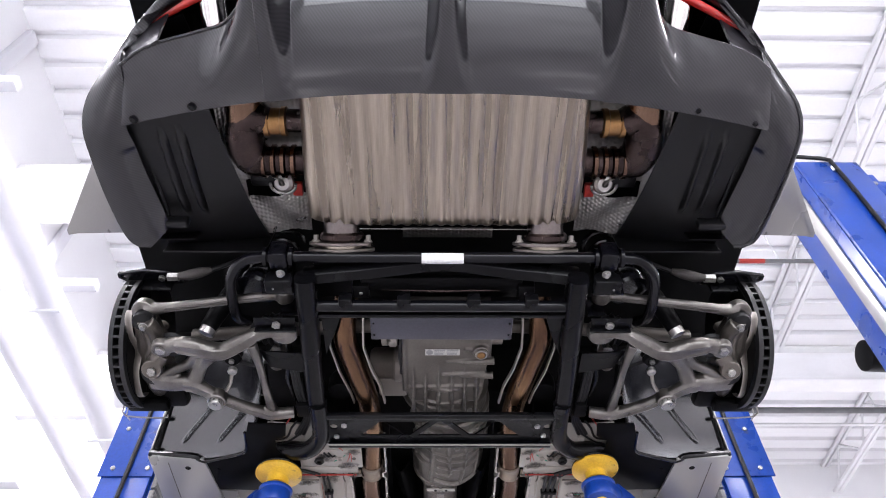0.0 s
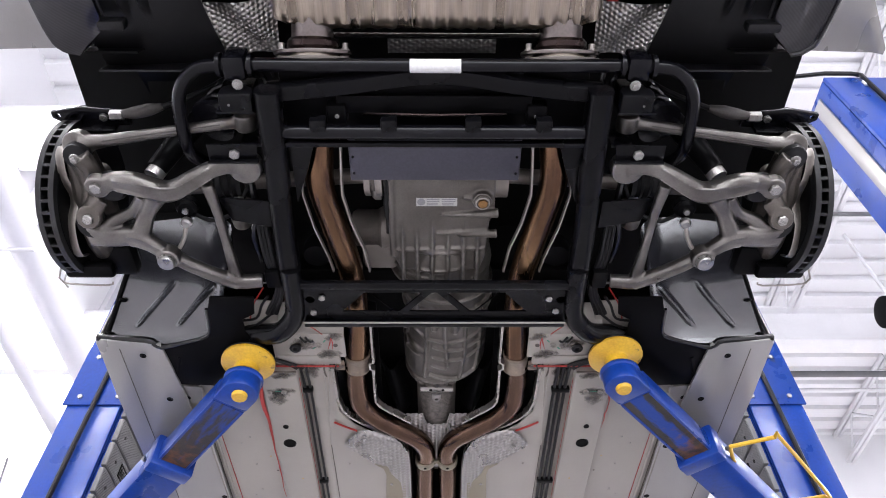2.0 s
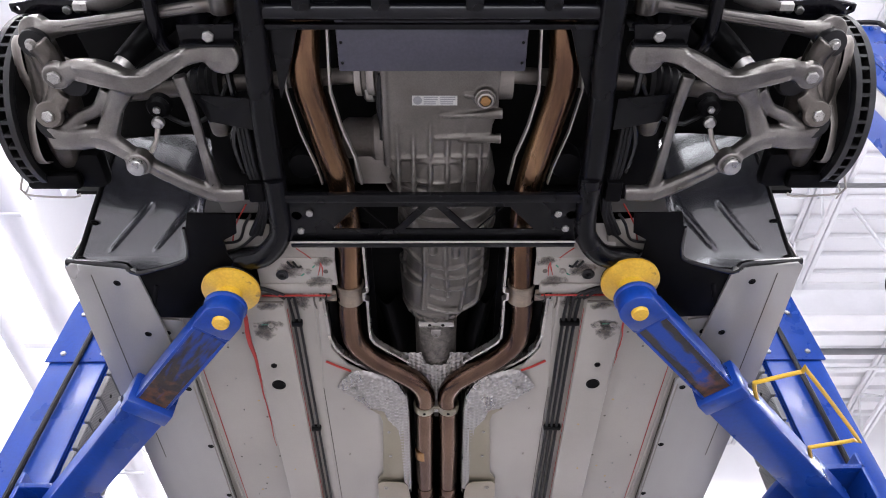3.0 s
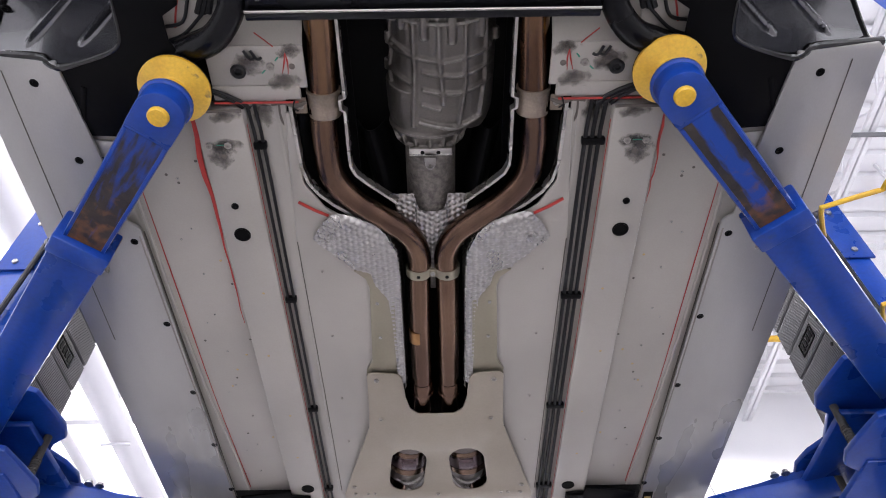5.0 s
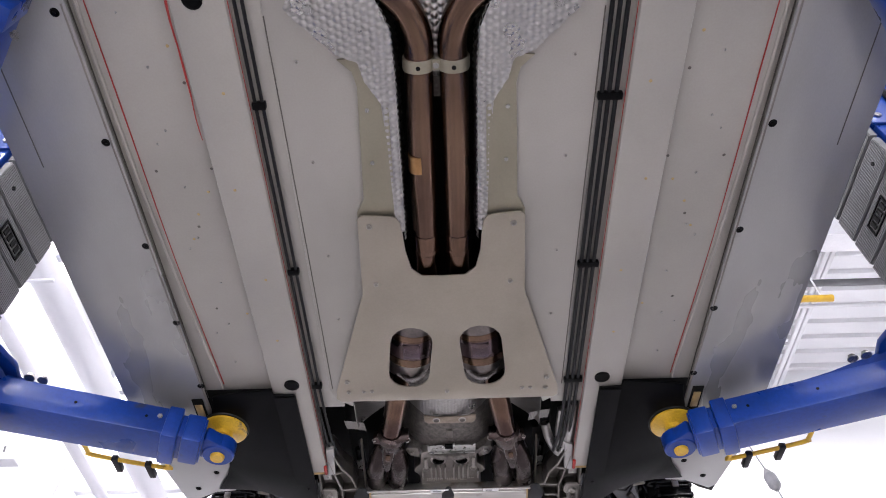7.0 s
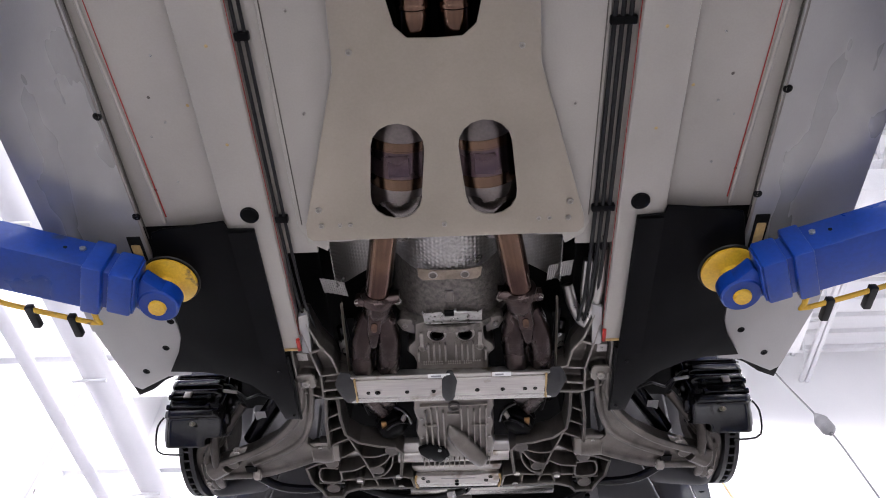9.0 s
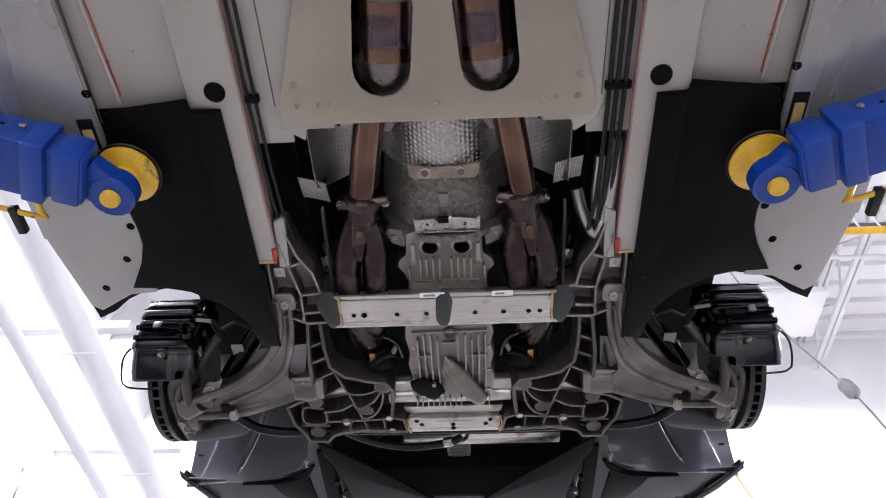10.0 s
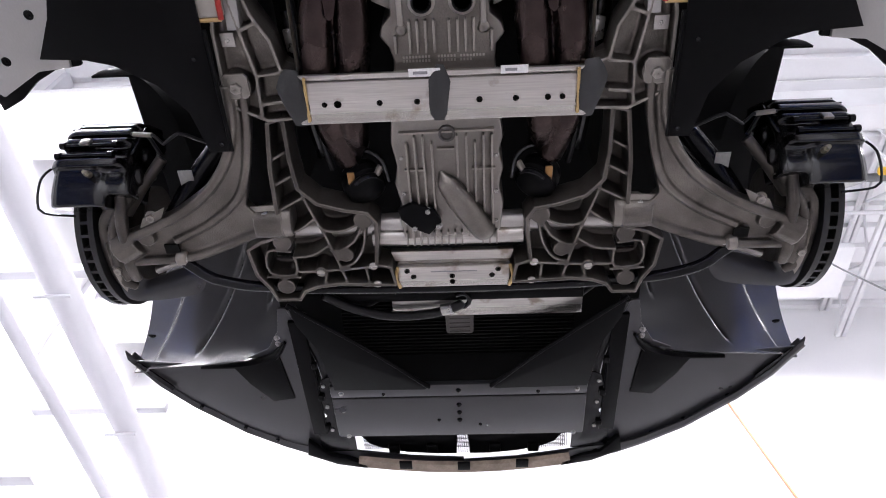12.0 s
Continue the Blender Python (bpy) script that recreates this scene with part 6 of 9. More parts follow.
        tube([(s * 0.66, 0.04 + off, 1.903), (s * 0.629, 0.05 + off, 1.903), (s * 0.547, 0.12 + off * 0.8, 1.907), (s * 0.458, 0.184 + off * 0.8, 1.921)], 0.003, 6, 0.02, bm=cb)
    wb = part("rear_lower_arm", fuse(cb, 0.0029, 2), CAST, car, "cast-alloy rear lower wishbone", 60)
    part("rubber_boot", lathe([(0.028, 0.0), (0.033, 0.008), (0.028, 0.016), (0.033, 0.024), (0.026, 0.03)], (s * 0.68, -0.07, 1.936)), CABLE, wb, "black rubber joint boot")
    part("pivot_cap", lathe([(0.016, 0.0), (0.018, 0.003), (0.018, 0.02), (0.022, 0.024), (0.022, 0.03)], (s * 0.587, 0.089, 1.884)), STEEL, wb, "bright round pivot cap")
    bolt((s * 0.69, -0.096, 1.907), 0.03, wb, label="zinc bolt")
    # damper leaning inboard, a lower damper mount and hoses
    part("damper", tube([(s * 0.60, -0.08, 2.0), (s * 0.56, -0.11, 2.08), (s * 0.50, -0.14, 2.2)], [0.022, 0.026, 0.026], 16), BLACK, car, "dark damper tube")
    part("damper_eye", tube([(s * 0.605, -0.072, 1.985), (s * 0.585, -0.09, 2.03)], 0.02, 14), CAST, car)
    part("bump_stop", lathe([(0.018, 0.0), (0.024, 0.008), (0.02, 0.016), (0.024, 0.026)], (s * 0.545, 0.0, 1.96)), BLACK, car)
    bolt((s * 0.545, 0.0, 1.958), 0.018, car)
    hb = part("hose_bracket", plate(side([(0.69, -0.135), (0.73, -0.15), (0.79, -0.155), (0.862, -0.143), (0.862, -0.128), (0.84, -0.115), (0.76, -0.108), (0.69, -0.11)], s), 2.135, 2.147, holes=[ring(s * 0.848, -0.134, 0.005)], bev=0.002), SATIN, car, "black brake hose bracket")
    part("bracket_web", box(*sorted((s * 0.72, s * 0.82)), -0.112, -0.104, 2.11, 2.16, 0.003), MATTE, hb)
    bolt((s * 0.745, -0.132, 2.133), 0.022, hb)
    part("hose_nut", lathe([(0.012, -0.014), (0.012, 0.014)], (s * 0.712, -0.14, 2.128), "x", 6), STEEL, hb)
    part("hose_end", tube([(s * 0.70, -0.142, 2.128), (s * 0.67, -0.145, 2.13), (s * 0.64, -0.15, 2.135), (s * 0.61, -0.155, 2.14)], [0.009, 0.014, 0.014, 0.008], 12), IRON, hb)
    part("brake_hose", tube([(s * 0.61, -0.155, 2.14), (s * 0.56, -0.17, 2.15), (s * 0.50, -0.19, 2.17), (s * 0.47, -0.20, 2.2)], 0.006, 8), CABLE, car, "black brake hose")
    part("sensor_cable", tube([(s * 0.56, 0.02, 2.0), (s * 0.51, 0.05, 1.99), (s * 0.45, 0.03, 2.0), (s * 0.42, -0.02, 2.03)], 0.005, 8), CABLE, car, "black sensor cable")
    for k in range(3):
        part("harness", tube([(s * (0.385 + 0.008 * k), 0.05, 1.985), (s * (0.378 + 0.008 * k), 0.14, 1.97), (s * (0.37 + 0.006 * k), 0.24, 1.975), (s * (0.40 + 0.01 * k), 0.33, 1.98)], 0.0065, 8), CABLE, car, "black wiring harness")
    sb = part("shift_actuator", tube([(s * 0.43, 0.02, 2.03), (s * 0.445, 0.05, 2.02), (s * 0.45, 0.085, 2.025)], [0.02, 0.026, 0.02], 14, 0.01), DULLCAST, car, "grey level sensor unit")
    part("sensor_tag", box(*sorted((s * 0.425, s * 0.447)), -0.01, 0.012, 1.995, 2.0, 0.002), STEEL, sb, "bright metal tag")
    part("harness", tube([(s * 0.41, -0.05, 2.02), (s * 0.40, 0.02, 1.99), (s * 0.415, 0.09, 1.985), (s * 0.405, 0.16, 1.98)], 0.008, 8), GLOSS, car, "black wiring harness")
    part("link_ball", lathe([(0.008, 0.0), (0.012, 0.004), (0.012, 0.014), (0.006, 0.018)], (s * 0.543, 0.02, 1.935)), STEEL, car)
    part("link_rod", tube([(s * 0.545, 0.02, 1.95), (s * 0.55, 0.05, 1.93), (s * 0.565, 0.075, 1.925)], 0.005, 8), CASTMID, car)
    part("pivot_cap", lathe([(0.012, 0.0), (0.016, 0.006), (0.014, 0.02), (0.018, 0.03)], (s * 0.73, -0.06, 2.0)), DULLCAST, car)
    part("harness_clip", box(min(s * 0.365, s * 0.40), max(s * 0.365, s * 0.40), 0.17, 0.22, 1.95, 1.985, 0.005), BLACK, car)
    # inner panel whose shade is painted as plain black
    part("body_inner", sheet(lambda u, v, s=s: (s * (0.42 + 0.07 * u), 0.06 + 0.2 * v, 2.08 - 0.06 * v), 6, 6, 0.003), BLACK, car, "inner panel painted black as the shade behind the arm")
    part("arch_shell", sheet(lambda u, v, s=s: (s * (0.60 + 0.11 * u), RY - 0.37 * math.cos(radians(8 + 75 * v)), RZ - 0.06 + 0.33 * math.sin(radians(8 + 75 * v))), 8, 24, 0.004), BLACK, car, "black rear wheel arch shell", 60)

FY, FZC = 2.768, 2.145
KY, KZ = FY - 0.033, FZC - 0.045
for s in (-1, 1):
    fd = part("front_brake_disc", brake_disc(s, FY, FZC, 0.752, 0.792, 0.2, 0.11), DISC, car, "dark vented front brake disc")
    vanes(fd, s, FY, FZC, 0.752, 0.792, 0.2, 0.11)
    part("dust_shield", sheet(lambda u, v, s=s: (s * (0.735 - 0.03 * math.sin(math.pi * v)), FY + (0.10 + 0.09 * v) * math.cos(radians(190 + 150 * u)), FZC + (0.10 + 0.09 * v) * math.sin(radians(190 + 150 * u))), 30, 6, 0.002), DULLCAST, car, "grey pressed dust shield")
    guide_out = [(0.745, 2.745, 1.972), (0.745, 2.829, 1.972), (0.733, 2.872, 1.975), (0.679, 2.879, 1.98), (0.583, 2.866, 1.985), (0.557, 2.837, 2.0)]
    guide_in = [(0.722, 2.755, 1.995), (0.715, 2.80, 2.0), (0.70, 2.838, 2.005), (0.667, 2.83, 2.01), (0.617, 2.815, 2.015), (0.575, 2.81, 2.015)]
    part("air_guide", sheet(band(guide_in, guide_out, 0.012, s), 40, 8, 0.003), TRAY, car, "dusty black brake air guide", 60)
    cb = tube([(s * 0.676, 2.60, 1.985), (s * 0.68, 2.652, 1.957), (s * 0.682, 2.695, 1.95), (s * 0.69, 2.758, 1.95), (s * 0.692, 2.80, 1.96)], [0.012, 0.013, 0.012, 0.013, 0.010], 10, 0.012)
    tube([(s * 0.655, 2.60, 2.0), (s * 0.70, 2.655, 1.972), (s * 0.718, 2.72, 1.962), (s * 0.71, 2.80, 1.962)], [0.012, 0.011, 0.011, 0.012], 10, 0.012, bm=cb)
    tube([(s * 0.676, 2.614, 2.0), (s * 0.725, 2.654, 1.985), (s * 0.738, 2.70, 1.978), (s * 0.74, 2.75, 1.975), (s * 0.735, 2.81, 1.975), (s * 0.715, 2.84, 1.985)], [0.014, 0.012, 0.012, 0.013, 0.014, 0.01], 10, 0.012, bm=cb)
    tube([(s * 0.705, 2.70, 1.985), (s * 0.72, 2.76, 1.972), (s * 0.715, 2.80, 1.978)], [0.02, 0.022, 0.016], 12, 0.012, bm=cb)
    tube([(s * 0.60, 2.555, 2.055), (s * 0.639, 2.598, 2.025), (s * 0.683, 2.647, 1.99)], [0.012, 0.012, 0.016], 12, 0.012, bm=cb)
    lathe([(0.0, -0.02), (0.075, -0.02), (0.08, 0.0), (0.08, 0.03), (0.0, 0.03)], (s * 0.725, FY, FZC), "x", 28, bm=cb)
    tube([(s * 0.715, 2.74, 1.98), (s * 0.72, 2.76, 2.05), (s * 0.725, 2.77, 2.1)], [0.016, 0.02, 0.03], 10, 0.02, bm=cb)
    kf = part("front_knuckle", fuse(cb, 0.0028, 2), DULLCAST, car, "cast front wheel carrier", 60)
    bolt((s * 0.722, 2.768, 1.95), 0.022, kf, mesh=DULLBOLT)

    # six-piston caliper, an arc block behind the disc
    def arc_block(a0, a1, r0, r1, x0, x1, s=s, n=14, bm=None):
        bm = bm or bmesh.new()
        rows = []
        for i in range(n + 1):
            a = radians(a0 + (a1 - a0) * i / n)
            c, q = math.cos(a), math.sin(a)
            rows.append([bm.verts.new((s * x, KY + r * c, KZ + r * q)) for x, r in ((x0, r0), (x1, r0), (x1, r1 - 0.008), (x1 - 0.012, r1), (x0 + 0.012, r1), (x0, r1 - 0.008))])
        for a, b in zip(rows, rows[1:]):
            for k in range(6):
                bm.faces.new((a[k], a[(k + 1) % 6], b[(k + 1) % 6], b[k]))
        bm.faces.new(rows[0][::-1])
        bm.faces.new(rows[-1])
        return bm
    cb = arc_block(150, 222, 0.11, 0.205, 0.648, 0.746)
    arc_block(160, 224, 0.13, 0.205, 0.794, 0.812, bm=cb)
    arc_block(206, 229, 0.115, 0.212, 0.694, 0.806, n=10, bm=cb)
    for a, w, r in ((156, 3.0, 0.212), (167, 3.4, 0.22), (178, 3.2, 0.222), (186, 2.4, 0.218), (204, 3.0, 0.222)):
        arc_block(a - w, a + w, 0.17, r, 0.66, 0.81, n=4, bm=cb)
    for a in (164, 184, 203):
        q = radians(a)
        for xx in (0.648, 0.806):
            lathe([(0.0, -0.012), (0.024, -0.012), (0.028, 0.0), (0.024, 0.012), (0.0, 0.012)], (s * xx, KY + 0.165 * math.cos(q), KZ + 0.165 * math.sin(q)), "x", 18, bm=cb)
    cal = part("brake_caliper", fuse(cb, 0.0032, 9), GLOSS, car, "glossy black multi-piston front brake caliper", 60)

    def rim(a, r):
        return KY + r * math.cos(radians(a)), KZ + r * math.sin(radians(a))
    for a in (191, 199):
        y_, z_ = rim(a, 0.218)
        part("pad_pin", tube([(s * 0.69, y_, z_), (s * 0.80, y_, z_)], 0.004, 10), SATIN, cal)
        for xx in (0.69, 0.80):
            part("pin_head", lathe([(0.0, -0.005), (0.008, -0.005), (0.008, 0.005), (0.0, 0.005)], (s * xx, y_, z_), "x", 10), SATIN, cal)
    y_, z_ = rim(195, 0.205)
    part("pad_plate", box(*sorted((s * 0.70, s * 0.805)), y_ - 0.004, y_ + 0.004, z_ - 0.018, z_ + 0.018, 0.002), MATTE, cal)
    y_, z_ = rim(191, 0.224)
    part("spring_tag", box(*sorted((s * 0.742, s * 0.762)), y_ - 0.003, y_ + 0.003, z_ - 0.006, z_ + 0.014, 0.001), CASTMID, cal, "small grey metal tag")
    for a in (161.5, 172.5):
        y_, z_ = rim(a, 0.216)
        part("bridge_seam", tube([(s * 0.68, y_, z_), (s * 0.81, y_, z_)], 0.0018, 6), SATIN, cal)
    y0_, z0_ = rim(212, 0.226)
    part("bleed_screw", lathe([(0.007, -0.012), (0.007, 0.002), (0.0045, 0.004), (0.0045, 0.012)], (s * 0.725, y0_, z0_), (0, -0.75, -0.65), 6), OLIVE, cal, "dull brass bleed screw")
    part("guard_wire", tube([(s * 0.812, *rim(206, 0.21)), (s * 0.824, *rim(213, 0.216)), (s * 0.824, *rim(226, 0.218)), (s * 0.81, *rim(232, 0.218)), (s * 0.75, *rim(234, 0.212))], 0.0026, 6, 0.01), SATIN, cal)
    part("caliper_line", tube([(s * 0.66, *rim(196, 0.2)), (s * 0.645, *rim(186, 0.214)), (s * 0.648, *rim(174, 0.216)), (s * 0.655, *rim(166, 0.205))], 0.003, 8, 0.01), SATIN, cal)
    part("hose_union", tube([(s * 0.66, FY - 0.18, FZC - 0.10), (s * 0.62, FY - 0.175, FZC - 0.105)], 0.006, 8), STEEL, cal)
    part("hose_wire", tube([(s * 0.69, FY - 0.23, FZC - 0.03), (s * 0.64, FY - 0.25, FZC - 0.05), (s * 0.60, FY - 0.22, FZC - 0.09)], 0.004, 6), CABLE, cal)
    # lower wishbone: a broad curved casting
    cb = plate(side([(0.398, 2.36), (0.405, 2.44), (0.435, 2.515), (0.49, 2.58), (0.57, 2.635), (0.66, 2.675), (0.70, 2.69), (0.705, 2.74), (0.66, 2.758), (0.56, 2.752), (0.48, 2.728), (0.42, 2.70), (0.365, 2.695), (0.35, 2.675), (0.36, 2.648), (0.40, 2.642), (0.415, 2.62), (0.392, 2.54), (0.37, 2.45), (0.36, 2.36)], s), 1.962, 1.99)
    tube([(s * 0.396, 2.36, 1.962), (s * 0.403, 2.44, 1.961), (s * 0.433, 2.518, 1.958), (s * 0.488, 2.585, 1.956), (s * 0.568, 2.64, 1.952), (s * 0.68, 2.688, 1.952)], 0.0105, 10, 0.02, bm=cb)
    tube([(s * 0.367, 2.36, 1.962), (s * 0.376, 2.45, 1.961), (s * 0.397, 2.54, 1.96), (s * 0.43, 2.605, 1.96), (s * 0.50, 2.66, 1.96), (s * 0.58, 2.7, 1.958)], 0.0085, 10, 0.02, bm=cb)
    tube([(s * 0.40, 2.685, 1.962), (s * 0.48, 2.718, 1.96), (s * 0.56, 2.742, 1.956), (s * 0.68, 2.748, 1.955)], 0.0105, 10, 0.02, bm=cb)
    tube([(s * 0.66, 2.70, 1.965), (s * 0.705, 2.72, 1.96)], [0.03, 0.034], 12, 0.02, bm=cb)
    lathe([(0.0, -0.03), (0.034, -0.03), (0.036, 0.0), (0.034, 0.03), (0.0, 0.03)], (s * 0.375, 2.672, 1.98), "x", 20, bm=cb)
    lathe([(0.0, -0.012), (0.018, -0.012), (0.022, 0.02), (0.0, 0.02)], (s * 0.635, 2.685, 1.958), "z", 18, bm=cb)
    fa = part("front_lower_arm", fuse(cb, 0.0028, 2), CASTMID, car, "broad cast-alloy front lower wishbone", 60)
    part("arm_eye", lathe([(0.032, -0.03), (0.036, -0.024), (0.036, 0.024), (0.032, 0.03)], (s * 0.36, 2.672, 1.985), "x", 20), DULLCAST, fa)
    part("cam_plate", plate(side([(0.355, 2.625), (0.41, 2.628), (0.412, 2.66), (0.398, 2.672), (0.36, 2.67)], s), 1.968, 1.973, bev=0.001), CASTMID, fa, "dull alignment cam plate")
    bolt((s * 0.38, 2.648, 1.968), 0.024, fa)
    part("sensor_tab", plate(side([(0.58, 2.615), (0.632, 2.64), (0.645, 2.665), (0.60, 2.655)], s), 1.955, 1.96, bev=0.001), CASTMID, fa)
    bolt((s * 0.613, 2.638, 1.955), 0.022, fa, mesh=DULLBOLT)
    # pocket shade painted as a near-black block on the arm
    part("arm_pocket", box(min(s * 0.575, s * 0.605), max(s * 0.575, s * 0.605), 2.705, 2.728, 1.952, 1.957), SHADE_BLACK, fa)
    # drop link, anti-roll bar end, tie rod
    part("drop_link_eye", lathe([(0.012, -0.012), (0.017, -0.008), (0.017, 0.008), (0.012, 0.012)], (s * 0.575, 2.742, 1.955), "x", 16), DULLCAST, car)
    bolt((s * 0.560, 2.742, 1.952), 0.016, car, (0, 90 * s, 0))
    part("tie_rod", tube([(s * 0.40, 2.72, 2.02), (s * 0.55, 2.77, 2.015), (s * 0.67, 2.815, 2.01)], 0.0095, 10), CAST, car, "steering tie rod")
    part("rack_boot", lathe([(0.03, 0.0), (0.024, 0.01), (0.03, 0.02), (0.023, 0.03), (0.028, 0.04), (0.02, 0.05), (0.024, 0.06), (0.014, 0.07)], (s * 0.38, 2.715, 2.025), (s, 0.33, 0), 18), CABLE, car, "black ribbed steering rack boot")
    part("shaft_tube", tube([(s * 0.60, 2.69, 2.035), (s * 0.55, 2.625, 2.07), (s * 0.47, 2.54, 2.14)], 0.026, 16), SATIN, car, "black front damper tube")
    part("brake_hose", tube([(s * 0.44, 2.53, 2.03), (s * 0.50, 2.50, 2.025), (s * 0.54, 2.487, 2.03), (s * 0.58, 2.515, 2.04), (s * 0.60, 2.50, 2.05), (s * 0.65, 2.50, 2.06)], 0.0036, 8), CABLE, car, "black brake hose")
    part("hose_fitting", tube([(s * 0.605, 2.50, 2.052), (s * 0.645, 2.50, 2.059)], 0.005, 8), DULLCAST, car)
    part("label", box(min(s * 0.545, s * 0.575), max(s * 0.545, s * 0.575), 2.585, 2.625, 2.05, 2.053), LABELGREY, car, "small greyed tag")

    # arch shells and lower panels
    part("front_arch_shell", sheet(lambda u, v, s=s: (s * (0.50 + 0.17 * u), FY - 0.41 * math.cos(radians(4 + 80 * v)), 2.0 + 0.36 * math.sin(radians(4 + 80 * v))), 10, 16, 0.004), BLACK, car, "black front wheel arch shell", 60)

    def front_arch(u, v, s=s):
        ang = radians(70 * v)
        x = 0.455 + 0.385 * u
        y = FY + 0.372 * math.cos(ang) + 0.008 - 0.03 * (1 - u) ** 2
        z = 2.03 + 0.34 * math.sin(ang)
        rib = sum(-0.010 * math.exp(-((x - c + k * v) / 0.005) ** 4) * min(1, 5 * math.sin(math.pi * min(1, max(0, (v - v0) / (0.95 - v0))))) for c, k, v0 in ((0.70, 0.16, 0.1), (0.54, 0.08, 0.4)))
        step = 0.022 * max(0, min(1, (x - 0.80 + 0.10 * v) / 0.008))
        return (s * x, y - rib + step * 0.6, z - rib * 0.4)
    fl2 = part("front_arch_liner", sheet(front_arch, 150, 36, 0.004), DARKLINER, car, "glossy moulded black front wheel-arch liner", 60)
    again("clip", CLIP, (s * 0.80, FY + 0.335, 2.10), fl2, 0.02, (30, 0, 0))
    bp = part("front_floor_panel", plate(side([(0.404, 1.868), (0.46, 1.865), (0.465, 1.845), (0.60, 1.86), (0.625, 1.868), (0.65, 1.97), (0.635, 2.08), (0.642, 2.17), (0.66, 2.22), (0.70, 2.29), (0.62, 2.295), (0.574, 2.307), (0.51, 2.345), (0.465, 2.40), (0.446, 2.482), (0.408, 2.482), (0.405, 2.25)], s), 1.936, 1.942, bev=0.0015), BLACK, car, "black plastic panel behind the front wheel")
    part("panel_fold", sheet(lambda u, v, s=s: (s * (0.46 - 0.056 * u), 1.872 + 0.40 * v, 1.9345 - 0.002 * math.sin(math.pi * u) * (1 - v) - 0.002 * (1 - u)), 10, 12, 0.0015), BLACK, bp, "", 60)
    part("panel_lip", tube([(s * 0.40, 2.25, 1.936), (s * 0.404, 2.48, 1.936)], 0.004, 8), BLACK, bp)
    part("panel_flap", plate(side([(0.64, 2.25), (0.69, 2.27), (0.745, 2.29), (0.785, 2.325), (0.82, 2.355), (0.815, 2.392), (0.77, 2.37), (0.73, 2.337), (0.69, 2.317), (0.64, 2.31)], s), 1.953, 1.963, bev=0.002), BLACK, bp)
    for bx, by in ((0.42, 2.465), (0.43, 2.30)):
        bolt((s * bx, by, 1.936), 0.01, bp, mesh=BLACKBOLT)
    part("sealant_bead", tube([(s * 0.368, 2.20, 1.9445), (s * 0.369, 2.236, 1.9445)], 0.005, 6), RED, car, "red sealant end")
    part("adhesive", tube([(s * 0.37, 2.237, 1.948), (s * 0.43, 2.238, 1.948)], 0.004, 6), GUM, car, "dried brown adhesive")

